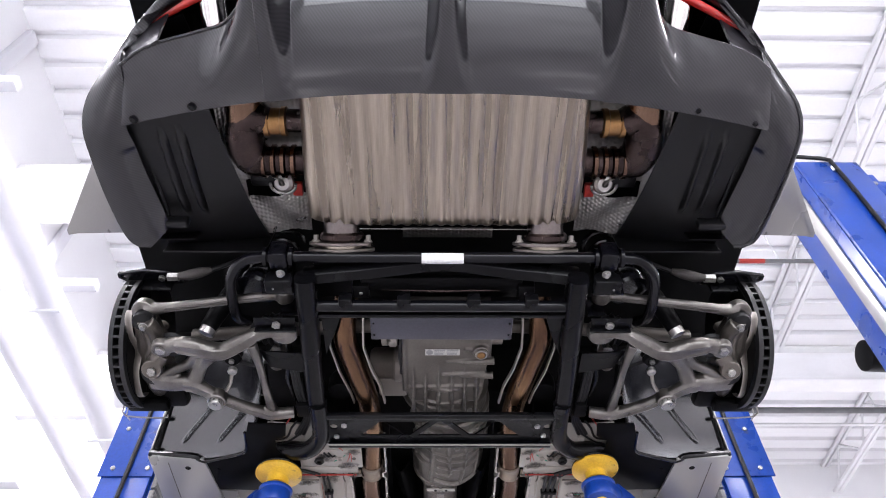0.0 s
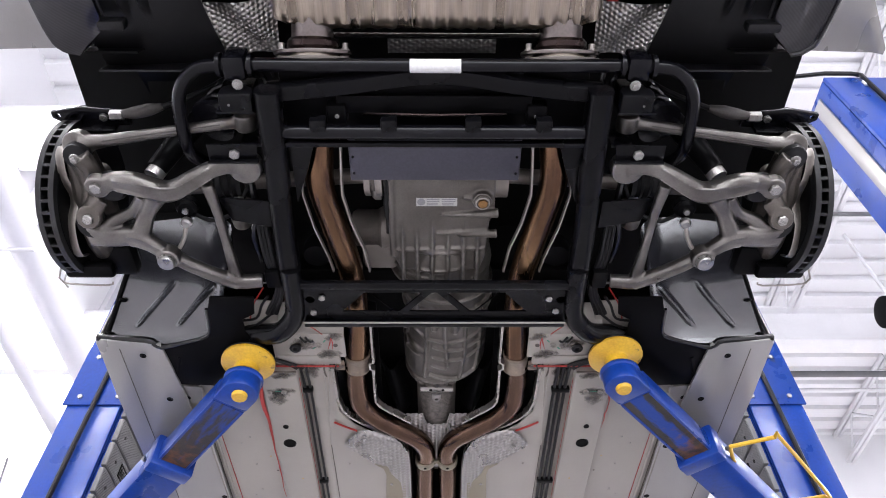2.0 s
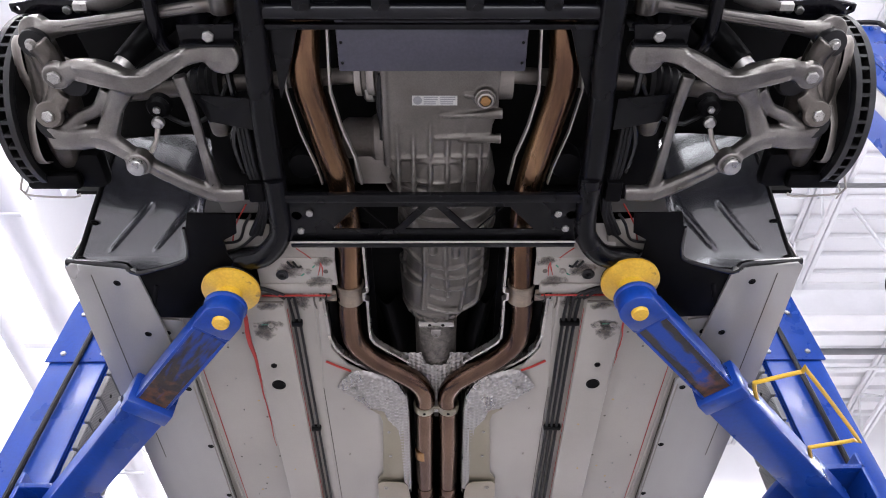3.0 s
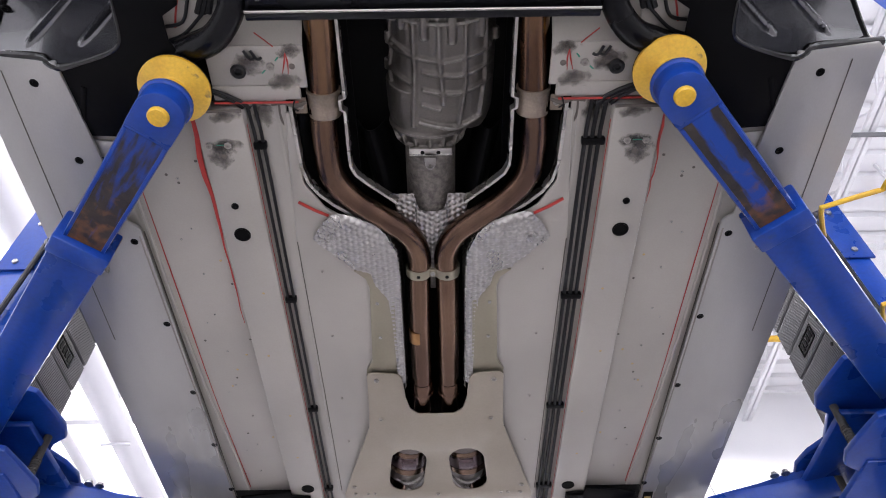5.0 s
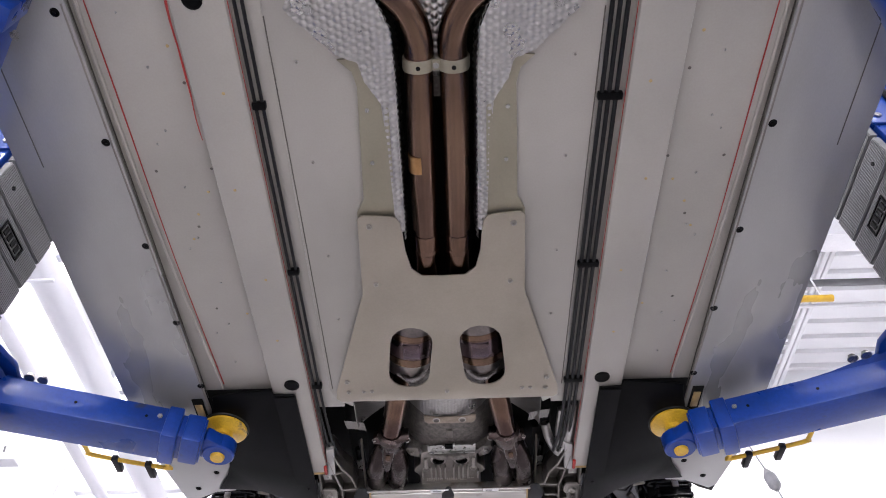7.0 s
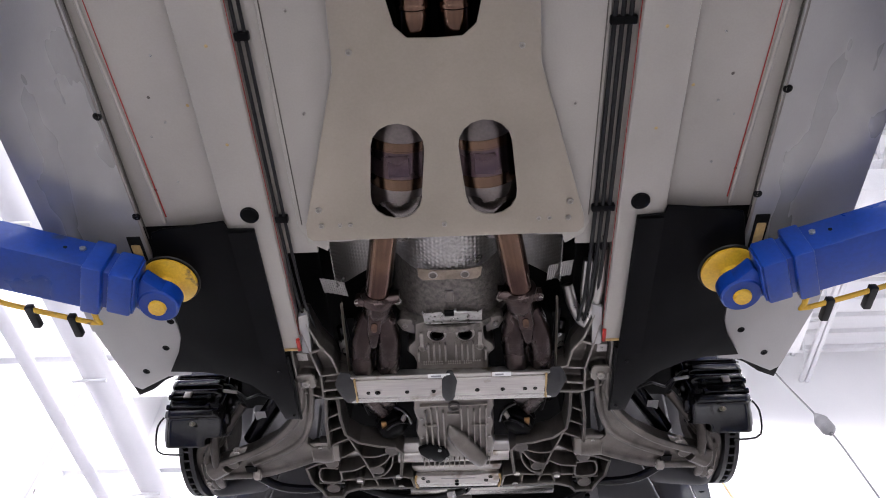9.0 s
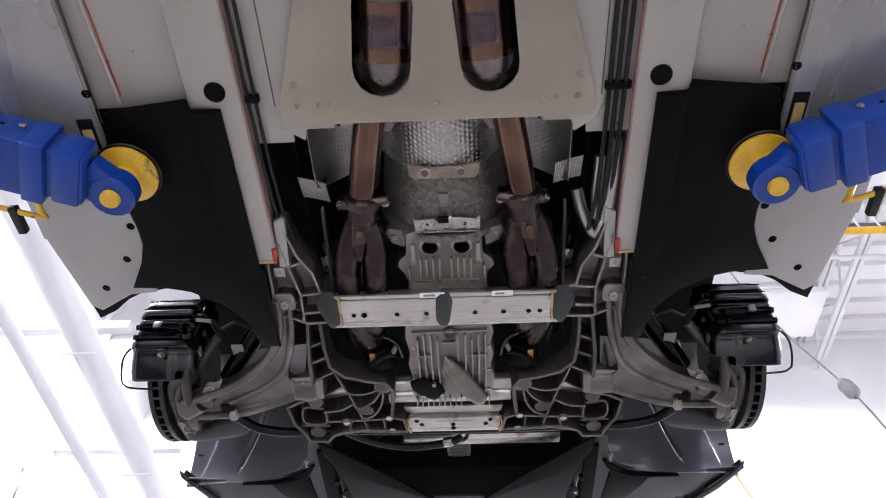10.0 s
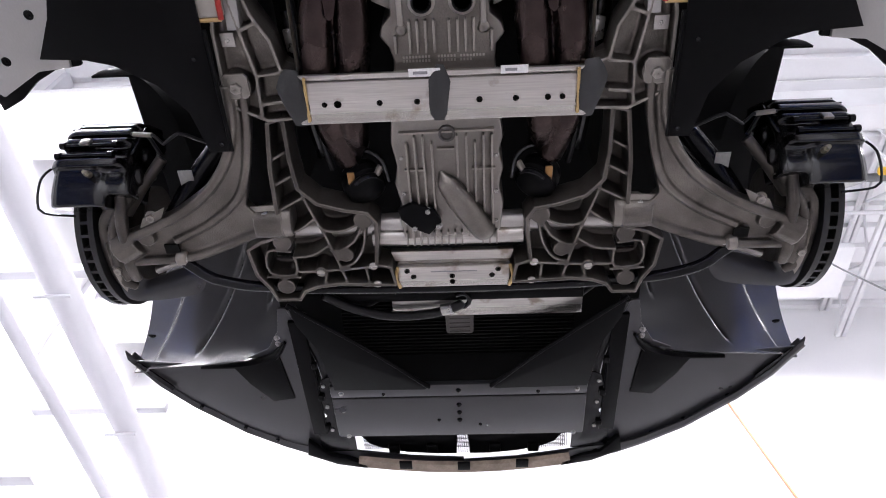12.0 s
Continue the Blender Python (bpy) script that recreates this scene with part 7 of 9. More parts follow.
# ---- front: exhaust manifolds, engine, subframe ----
for s in (-1, 1):
    fp = part("front_pipe", tube([(s * 0.125, 1.86, 2.005), (s * 0.135, 1.92, 1.99), (s * 0.148, 1.99, 1.982), (s * 0.166, 2.09, 1.978)], 0.031, 20, 0.015), FRONTPIPE, car, "brown heat-tinted front exhaust pipe")
    part("pipe_flange", tube([(s * 0.115, 2.098, 1.975), (s * 0.166, 2.102, 1.972), (s * 0.217, 2.106, 1.975)], [0.012, 0.016, 0.012], 12, 0.012, flat=1.8), RUSTED, fp, "rusty pipe flange")
    part("flange_ring", lathe([(0.034, -0.012), (0.041, -0.008), (0.041, 0.012), (0.034, 0.016)], (s * 0.166, 2.10, 1.978), (s * 0.15, 1, 0), 22), RUSTED, fp)
    for dx in (-0.047, 0.047):
        bolt((s * 0.166 + dx, 2.104, 1.958), 0.014, fp, mesh=DULLBOLT)
    cb = tube([(s * 0.168, 2.105, 1.982), (s * 0.172, 2.14, 1.986), (s * 0.182, 2.19, 1.994), (s * 0.188, 2.25, 2.004)], [0.034, 0.036, 0.034, 0.018], 22, 0.015)
    tube([(s * 0.166, 2.13, 1.99), (s * 0.161, 2.19, 1.988), (s * 0.156, 2.25, 1.986), (s * 0.160, 2.30, 1.988), (s * 0.170, 2.40, 1.995), (s * 0.18, 2.47, 2.0), (s * 0.187, 2.53, 2.03)], [0.023, 0.029, 0.032, 0.031, 0.03, 0.029, 0.027], 20, 0.012, bm=cb)
    tube([(s * 0.178, 2.13, 1.99), (s * 0.202, 2.19, 1.988), (s * 0.219, 2.25, 1.986), (s * 0.226, 2.30, 1.988), (s * 0.232, 2.40, 1.995), (s * 0.225, 2.47, 2.0), (s * 0.20, 2.555, 2.02)], [0.023, 0.029, 0.032, 0.031, 0.03, 0.029, 0.027], 20, 0.012, bm=cb)
    mf = part("exhaust_manifold", fuse(cb, 0.0026, 2), RUSTED, car, "rusty brown exhaust manifold", 60)
    part("manifold_web", plate([(s * 0.172 - 0.016, 2.125), (s * 0.172 + 0.016, 2.125), (s * 0.184 + 0.017, 2.19), (s * 0.189 + 0.008, 2.245), (s * 0.19, 2.252), (s * 0.189 - 0.008, 2.245), (s * 0.182 - 0.017, 2.19)], 1.9535, 1.985, bev=0.004), RUSTED, mf)
    part("manifold_rib", plate(slot(s * 0.181, 2.178, 0.008, 0.03, -8 * s), 1.9495, 1.956, bev=0.002), FRONTPIPE, mf)
    part("manifold_tab", box(min(s * 0.19, s * 0.205), max(s * 0.19, s * 0.205), 2.565, 2.60, 1.985, 1.99, 0.002), BRONZE, mf, "copper-coloured tab")
    part("engine_mount", lathe([(0.0, -0.012), (0.022, -0.012), (0.034, -0.004), (0.042, 0.004), (0.038, 0.010), (0.044, 0.016), (0.044, 0.034), (0.038, 0.04), (0.042, 0.048), (0.034, 0.06)], (s * 0.168, 2.612, 1.995), (s * 0.5, -0.3, 1), 24), BLACK, car, "black rubber engine mount")
    part("mount_stud", tube([(s * 0.15, 2.585, 2.0), (s * 0.138, 2.565, 2.01)], 0.007, 8), DULLCAST, car)
    part("mount_hose", tube([(s * 0.19, 2.56, 2.03), (s * 0.165, 2.53, 2.01), (s * 0.135, 2.545, 2.0), (s * 0.125, 2.60, 2.01)], 0.006, 8, 0.01), GLOSS, car, "glossy black hose")
    part("mount_ring", lathe([(0.034, 0.0), (0.038, 0.004), (0.034, 0.01)], (s * 0.165, 2.61, 1.992), (s * 0.5, -0.3, 1), 20), SATIN, car)
    part("bay_hose", tube([(s * 0.285, 2.26, 2.05), (s * 0.276, 2.36, 2.03), (s * 0.27, 2.46, 2.03), (s * 0.262, 2.56, 2.05)], 0.01, 10), GLOSS, car, "black engine bay hose")
    part("bay_bracket", plate(side([(0.268, 2.28), (0.29, 2.285), (0.288, 2.325), (0.272, 2.33)], s), 2.02, 2.024, bev=0.001), STEEL, car)
    part("bay_hose", tube([(s * 0.27, 2.2, 2.03), (s * 0.262, 2.34, 2.02), (s * 0.25, 2.5, 2.02), (s * 0.24, 2.58, 2.03)], 0.007, 8), CABLE, car, "black engine bay hose")
    part("shield_strip", tube([(s * 0.255, 2.12, 1.975), (s * 0.258, 2.2, 1.972), (s * 0.262, 2.34, 1.972)], 0.003, 6, 0.05, flat=3), PANEL, car)
    part("front_foil", sheet(lambda u, v, s=s: (s * (0.262 - 0.085 * u ** 1.6 + 0.7 * dimple(0.16 * u, 0.18 * v, 0.009)), 1.905 + (0.205 - 0.02 * u - 0.03 * (1 - u) ** 3) * v, 1.985 + 0.10 * u ** 0.8), 90, 100, 0.001), FOIL, car, "dimpled foil heat shield beside the front pipe", 70)
    part("foil_ear", sheet(lambda u, v, s=s: (s * ((0.245 if s < 0 else 0.235) + 0.055 * u), 2.065 + 0.06 * v - 0.02 * u + (0.008 if s < 0 else -0.02), 2.0 + 0.02 * v - 0.006 * u * u + 0.6 * dimple(0.1 * u, 0.085 * v, 0.0092)), 70, 64, 0.001), FOIL, car, "crumpled foil shield edge", 70)
    # engine bay shade, put in as a near-black wall
    part("bay_shade_side", box(min(s * 0.30, s * 0.305), max(s * 0.30, s * 0.305), 1.95, 2.62, 2.03, 2.3), SHADE_BLACK, car)
    # end brackets where the floor rail meets the casting
    part("rail_bracket", plate(side([(0.335, 2.13), (0.36, 2.14), (0.368, 2.26), (0.345, 2.26)], s), 1.956, 1.985, bev=0.002), SILL, car)
fd = part("bell_shield", sheet(lambda u, v: ((u - 0.5) * 0.27, 1.90 + (0.135 + 0.03 * math.sin(math.pi * u)) * v, 1.99 + 0.09 * (2 * u - 1) ** 2 + 0.02 * (1 - v) ** 2 + 0.8 * dimple(0.27 * u, 0.165 * v, 0.0092)), 130, 90, 0.001), FOIL, car, "dimpled foil shield under the bell housing", 70)
part("shield_flange", plate([(-0.07, 2.026), (-0.03, 2.034), (0.04, 2.034), (0.08, 2.026), (0.078, 2.052), (0.068, 2.062), (-0.058, 2.062), (-0.068, 2.052)], 1.983, 1.988, bev=0.002), TAN, fd)
for bx in (-0.034, 0.04):
    part("flange_dimple", lathe([(0.011, 0.0), (0.009, -0.002), (0.006, -0.001), (0.0, 0.0)], (bx, 2.047, 1.983), n=18), CASTMID, fd)
bell = part("bell_housing", tube([(0.003, 2.05, 2.125), (0.003, 2.09, 2.125), (0.003, 2.17, 2.13), (0.003, 2.215, 2.14)], [0.128, 0.135, 0.145, 0.15], 36, 0.02), GRAIN, car, "rough grey bell housing")
part("housing_lug", box(-0.008, 0.012, 2.10, 2.135, 1.985, 2.0, 0.003), DULLCAST, bell)
ab2 = part("sensor_bracket", plate([(-0.066, 2.155), (-0.058, 2.162), (-0.02, 2.158), (-0.012, 2.168), (0.02, 2.168), (0.028, 2.158), (0.07, 2.16), (0.078, 2.153), (0.078, 2.188), (0.03, 2.186), (0.022, 2.196), (-0.012, 2.196), (-0.02, 2.188), (-0.062, 2.19)], 1.978, 1.981, holes=[ring(-0.036, 2.173, 0.0035), ring(0.046, 2.173, 0.0035)], bev=0.0008), STEEL, car, "bright sheet-metal sensor bracket")
part("connector", tube([(-0.012, 2.158, 1.974), (0.012, 2.158, 1.974)], 0.008, 12), BLACK, ab2)
part("sensor_bolt", tube([(0.012, 2.157, 1.973), (0.042, 2.157, 1.973)], 0.005, 12), STEEL, ab2)
part("sensor_collar", lathe([(0.005, -0.003), (0.012, -0.003), (0.012, 0.003), (0.005, 0.003)], (0.014, 2.157, 1.973), "x", 18), STEEL, ab2)
part("bracket_fold", box(-0.06, 0.076, 2.1885, 2.1905, 1.972, 1.98, 0.0008), STEEL, ab2)
part("bell_flange", tube([(0.003, 2.198, 2.12), (0.003, 2.214, 2.12)], [0.154, 0.156], 48, 0.02), GRAIN, bell)

pan = part("upper_oil_pan", plate([(-0.09, 2.335), (-0.096, 2.312), (-0.112, 2.292), (-0.106, 2.272), (-0.09, 2.255), (-0.086, 2.20), (-0.06, 2.19), (0.06, 2.19), (0.08, 2.20), (0.084, 2.255), (0.102, 2.272), (0.11, 2.292), (0.094, 2.312), (0.092, 2.335), (0.1, 2.46), (-0.1, 2.46)], 1.982, 2.08, bev=0.006), CASTMID, car, "ribbed cast upper oil pan", 40)
for bx in (-0.034, 0.036):
    part("pan_hole", lathe([(0.018, 0.0), (0.018, -0.004), (0.015, -0.0045), (0.014, 0.0)], (bx, 2.234, 1.982), n=20), SHADE_BLACK, pan)
    part("hole_rim", lathe([(0.018, 0.0), (0.018, -0.005), (0.021, -0.004), (0.024, 0.0)], (bx, 2.234, 1.982), n=20), CASTMID, pan)
for bx, y0 in ((-0.083, 2.288), (-0.057, 2.262), (-0.0435, 2.262), (-0.029, 2.262), (-0.0145, 2.262), (0.012, 2.262), (0.027, 2.262), (0.0405, 2.262), (0.055, 2.262), (0.086, 2.283)):
    part("fin", box(bx - 0.0022, bx + 0.0022, y0, 2.32, 1.971, 1.985, 0.0012), CASTMID, pan)
for bx in (-0.072, 0.072):
    part("boss", lathe([(0.0, -0.005), (0.006, -0.005), (0.009, -0.003), (0.011, 0.0)], (bx, 2.28, 1.982), n=14), CASTMID, pan)
    part("ear_rib", box(bx - 0.005, bx + 0.005, 2.225, 2.272, 1.976, 1.984, 0.002), CASTMID, pan)
for row, n in ((2.327, 26), (2.3345, 22)):
    for k in range(n):
        if k not in (9, 10, 17):
            bx = -0.073 + 0.0057 * k
            part("cast_mark", box(bx, bx + 0.0036, row, row + 0.0045, 1.9803, 1.9826), CASTMID, pan)
for s in (-1, 1):
    fe = part("flange_ear", plate(side([(0.085, 2.205), (0.125, 2.195), (0.132, 2.21), (0.12, 2.235), (0.09, 2.25)], s), 2.0, 2.03, bev=0.003), DULLCAST, pan)
    bolt((s * 0.112, 2.218, 2.0), 0.017, fe, mesh=DULLBOLT)

sump = part("oil_sump", plate([(-0.103, 2.44), (0.10, 2.44), (0.106, 2.48), (0.098, 2.51), (0.106, 2.55), (0.098, 2.59), (0.107, 2.63), (0.1, 2.70), (-0.097, 2.715), (-0.106, 2.66), (-0.098, 2.63), (-0.107, 2.58), (-0.1, 2.54), (-0.108, 2.49)], 1.957, 2.05, bev=0.007), CASTMID, car, "ribbed cast oil sump", 40)
for k, bx in enumerate((-0.078, -0.062, -0.046, -0.03, 0.018, 0.036, 0.052, 0.068, 0.084)):
    y1 = 2.70 if bx < -0.02 else (2.56 if bx < 0.03 else 2.70)
    y0 = 2.47 if k % 3 else 2.485
    part("fin", box(bx - 0.002, bx + 0.002, y0, y1, 1.944, 1.96, 0.001), CASTMID, sump)
for k in range(14):
    bx = -0.092 + 0.0142 * k
    if not 0.03 < bx < 0.062:
        part("edge_fin", box(bx - 0.0017, bx + 0.0017, 2.69, 2.724, 1.948, 1.966, 0.0008), CASTMID, sump)
for bx0, bx1, by in ((-0.085, -0.045, 2.545), (0.045, 0.09, 2.545), (-0.02, 0.012, 2.50)):
    part("cross_rib", box(bx0, bx1, by - 0.002, by + 0.002, 1.950, 1.96, 0.0008), CASTMID, sump)
part("frame_rib", wall([(-0.09, 2.465), (0.088, 2.462)], 1.949, 1.96, 0.004), DULLCAST, sump)
part("pickup_bulge", tube([(-0.016, 2.552, 1.957), (-0.006, 2.572, 1.952), (0.015, 2.605, 1.948), (0.05, 2.66, 1.947), (0.068, 2.69, 1.95), (0.076, 2.705, 1.956)], [0.004, 0.019, 0.025, 0.026, 0.024, 0.008], 20, 0.006), CASTMID, sump)
part("sump_plug", lathe([(0.016, 0.0), (0.016, -0.008), (0.012, -0.010), (0.010, -0.005), (0, -0.005)], (0.0, 2.468, 1.957), n=20), IRON, sump)
part("level_sensor", plate([(-0.105, 2.628), (-0.075, 2.612), (-0.03, 2.63), (-0.018, 2.66), (-0.045, 2.69), (-0.08, 2.672), (-0.1, 2.65)], 1.938, 1.95, bev=0.003), BLACK, sump, "black level sensor with plug")
for bx, by in ((-0.073, 2.672), (-0.045, 2.632), (-0.025, 2.668)):
    bolt((bx, by, 1.938), 0.013, sump)
for by in (2.52, 2.60, 2.67):
    bolt((-0.09, by, 1.957), 0.01, sump)
    bolt((0.092, by, 1.957), 0.01, sump)
part("steering_rack", tube([(-0.36, 2.715, 2.02), (0.36, 2.715, 2.02)], 0.024, 18), CAST, car, "cast-alloy steering rack")
part("rack_housing", tube([(-0.17, 2.735, 2.0), (0.15, 2.735, 2.0)], 0.02, 16), ALU, car)

xm = part("front_crossmember", box(-0.268, 0.255, 2.355, 2.438, 1.944, 1.985, 0.005), ALU, car, "bright brushed-aluminium front crossmember")
part("top_face", box(-0.262, 0.249, 2.343, 2.3545, 1.9475, 1.957, 0.003), ALU, xm)
part("rubber_patch", tube([(-0.006, 2.333, 1.953), (-0.008, 2.36, 1.9435), (-0.012, 2.41, 1.9435), (-0.012, 2.436, 1.948)], [0.006, 0.02, 0.017, 0.014], 14, 0.01, flat=0.3), PATCH, xm, "grey rubber patch")
for s, xx in ((-1, -0.272), (1, 0.26)):
    part("end_patch", tube([(xx, 2.335, 1.957), (xx + s * 0.002, 2.36, 1.946), (xx - s * 0.008, 2.41, 1.946), (xx - s * 0.006, 2.44, 1.955)], [0.012, 0.026, 0.022, 0.014], 14, 0.01, flat=0.4), PATCH, xm, "grey rubber end wrap")
    part("glue_line", tube([(xx - s * 0.024, 2.345, 1.943), (xx - s * 0.022, 2.43, 1.943)], 0.003, 6), GUM, xm, "brown glue line")
for bx, r in ((-0.218, 0.005), (-0.194, 0.007), (-0.118, 0.0055), (-0.05, 0.0055), (0.062, 0.0055), (0.127, 0.0055), (0.184, 0.0055), (0.21, 0.005)):
    part("hole", lathe([(r, 0.0), (r, -0.0012), (r * 0.8, -0.0014), (r * 0.75, 0.0)], (bx, 2.398, 1.944), n=14), SHADE_BLACK, xm)
for bx, w in ((-0.062, 0.028), (0.1, 0.024)):
    part("label", box(bx, bx + w * 2, 2.337, 2.352, 1.9455, 1.9465), PAPER, xm, "white printed label")
    part("print_bar", box(bx + 0.008, bx + w * 1.2, 2.342, 2.347, 1.9445, 1.9458), INK, xm)

# cast front subframe: floor, perimeter wall and inner ribs
OUT = [(0.306, 2.43), (0.308, 2.52), (0.303, 2.585), (0.27, 2.622), (0.215, 2.64), (0.17, 2.648), (0.155, 2.672), (0.158, 2.72), (0.165, 2.78), (0.135, 2.79), (0.128, 2.838), (0.20, 2.835), (0.254, 2.832), (0.30, 2.838), (0.33, 2.85), (0.345, 2.873), (0.395, 2.873), (0.405, 2.84), (0.428, 2.80), (0.435, 2.733), (0.40, 2.712), (0.358, 2.70), (0.354, 2.62), (0.35, 2.542), (0.336, 2.44)]
CHORDS = [[(0.308, 2.50), (0.35, 2.525)], [(0.306, 2.555), (0.352, 2.58)], [(0.29, 2.605), (0.354, 2.64)], [(0.303, 2.585), (0.285, 2.65), (0.262, 2.72), (0.235, 2.83)],
          [(0.185, 2.672), (0.22, 2.692), (0.255, 2.695), (0.275, 2.685)], [(0.185, 2.68), (0.205, 2.72), (0.24, 2.745), (0.262, 2.742)], [(0.18, 2.69), (0.19, 2.74), (0.215, 2.78), (0.245, 2.79)],
          [(0.165, 2.79), (0.24, 2.797), (0.335, 2.80)], [(0.19, 2.79), (0.186, 2.835)], [(0.262, 2.73), (0.30, 2.755), (0.345, 2.76)], [(0.275, 2.80), (0.285, 2.835)],
          [(0.345, 2.745), (0.395, 2.742), (0.40, 2.80), (0.345, 2.806), (0.34, 2.76)], [(0.335, 2.815), (0.41, 2.812)], [(0.28, 2.66), (0.32, 2.69), (0.358, 2.70)]]
for s in (-1, 1):
    cb = plate(side(OUT, s), 2.016, 2.026, holes=[side([(0.347, 2.752), (0.393, 2.75), (0.396, 2.795), (0.35, 2.80)], s)])
    wall(side([*OUT, OUT[0]], s), 1.960, 2.022, 0.0085, cb)
    for ch in CHORDS:
        wall(side(spline(ch, 0.015)[0] if len(ch) > 2 else ch, s), 1.966, 2.02, 0.0055, cb)
    for bx, by, br in ((0.182, 2.668, 0.02), (0.372, 2.84, 0.02), (0.288, 2.80, 0.012), (0.23, 2.757, 0.018), (0.36, 2.72, 0.02)):
        lathe([(0.0, -0.018), (br, -0.018), (br * 1.2, 0.038), (0.0, 0.038)], (s * bx, by, 1.984), "z", 18, bm=cb)
    sf = part("front_subframe", fuse(cb, 0.0024, 1), DULLCAST, car, "ribbed cast-alloy front subframe half", 60)
    part("boss", lathe([(0.016, 0.0), (0.016, -0.03), (0.009, -0.031), (0.009, -0.01)], (s * 0.182, 2.668, 1.998), n=18), DULLCAST, sf)
    part("boss_core", lathe([(0.007, 0.0), (0.007, -0.006)], (s * 0.182, 2.668, 1.975), n=8), BRONZE, sf)
    bolt((s * 0.23, 2.757, 1.985), 0.026, sf, label="zinc bolt")
    part("boss", lathe([(0.018, 0.0), (0.018, -0.02), (0.011, -0.021), (0.011, -0.01)], (s * 0.372, 2.84, 1.99), n=18), DULLCAST, sf)
    for bx, by in ((0.288, 2.80), (0.172, 2.785), (0.168, 2.835)):
        part("washer", lathe([(0.009, 0.0), (0.009, -0.003), (0.004, -0.0032)], (s * bx, by, 1.965), n=14), ALU, sf)
    # rear mount casting joined to the crossmember and floor rail
    cb = plate(side([(0.262, 2.345), (0.29, 2.335), (0.30, 2.28), (0.325, 2.235), (0.345, 2.16), (0.372, 2.162), (0.395, 2.26), (0.398, 2.36), (0.385, 2.405), (0.33, 2.432), (0.29, 2.434), (0.262, 2.428)], s), 1.985, 2.03)
    for ch in ([(0.262, 2.345), (0.29, 2.335), (0.30, 2.28), (0.325, 2.235), (0.345, 2.16)], [(0.29, 2.34), (0.335, 2.345), (0.34, 2.43)], [(0.335, 2.345), (0.345, 2.29), (0.36, 2.19)], [(0.398, 2.36), (0.395, 2.26), (0.372, 2.165)], [(0.262, 2.428), (0.33, 2.432), (0.385, 2.405)], [(0.292, 2.395), (0.338, 2.40)], [(0.318, 2.25), (0.35, 2.262)]):
        wall(side(ch, s), 1.955, 1.995, 0.0065, cb)
    lathe([(0.0, -0.022), (0.026, -0.022), (0.03, 0.03), (0.0, 0.03)], (s * 0.375, 2.364, 1.98), "z", 20, bm=cb)
    mc = part("subframe_mount", fuse(cb, 0.0028, 2), CASTMID, car, "cast-alloy subframe mount", 60)
    part("mount_pad", plate(side([(0.352, 2.345), (0.358, 2.338), (0.392, 2.338), (0.398, 2.345), (0.398, 2.378), (0.392, 2.385), (0.358, 2.385), (0.352, 2.378)], s), 1.954, 1.962, bev=0.002), CASTMID, mc)
    bolt((s * 0.375, 2.364, 1.954), 0.026, mc, mesh=DULLBOLT)
    part("tab", plate(side([(0.36, 2.265), (0.385, 2.265), (0.385, 2.29), (0.36, 2.29)], s), 1.960, 1.964, bev=0.001), CAST, mc)
    bolt((s * 0.372, 2.278, 1.96), 0.009, mc)
fbx = part("front_brace", box(-0.124, 0.122, 2.80, 2.857, 1.974, 1.995, 0.004), ALU, car, "bright aluminium front brace box")
part("sloped_face", plate([(-0.135, 2.766), (0.13, 2.766), (0.122, 2.80), (-0.124, 2.80)], 1.985, 2.0, bev=0.002), ALU, fbx)
for bx, by in ((-0.089, 2.826), (0.083, 2.826), (-0.102, 2.81), (0.096, 2.81), (-0.004, 2.826), (-0.004, 2.842)):
    part("hole", lathe([(0.006, 0.0), (0.006, -0.0012), (0.005, -0.0014), (0.0045, 0.0)], (bx, by, 1.974), n=14), SHADE_BLACK, fbx)
part("print_bar", box(-0.05, 0.05, 2.812, 2.8145, 1.9732, 1.975), INK, fbx)
for s in (-1, 1):
    part("glue_line", tube([(s * 0.122, 2.80, 1.975), (s * 0.128, 2.83, 1.973), (s * 0.12, 2.857, 1.975)], 0.004, 6, 0.01), GUM, fbx, "brown glue line")
part("front_anti_roll_bar", tube([(-0.585, 2.742, 1.957), (-0.555, 2.765, 1.95), (-0.52, 2.797, 1.95), (-0.45, 2.828, 1.96), (-0.39, 2.855, 1.985), (-0.30, 2.875, 2.0), (0.0, 2.88, 2.0), (0.30, 2.875, 2.0), (0.39, 2.855, 1.985), (0.45, 2.828, 1.96), (0.52, 2.797, 1.95), (0.555, 2.765, 1.95), (0.585, 2.742, 1.957)], 0.0125, 14, 0.02), SATIN, car, "black front anti-roll bar")

# wrapped coolant hoses on one side of the engine bay
part("wrapped_hose", tube([(0.352, 1.98, 1.985), (0.350, 2.06, 1.975), (0.345, 2.15, 1.975), (0.33, 2.215, 1.985), (0.30, 2.17, 2.0), (0.285, 2.12, 2.02)], 0.0135, 12, 0.012), FOIL, car, "silver foil-wrapped hose")
part("wrapped_hose", tube([(0.325, 2.03, 2.0), (0.322, 2.10, 1.99), (0.325, 2.17, 1.985)], 0.011, 12, 0.012), FOIL, car, "silver foil-wrapped hose")
part("hose_joint", tube([(0.350, 1.94, 1.98), (0.352, 1.985, 1.983)], 0.012, 10), CABLE, car)

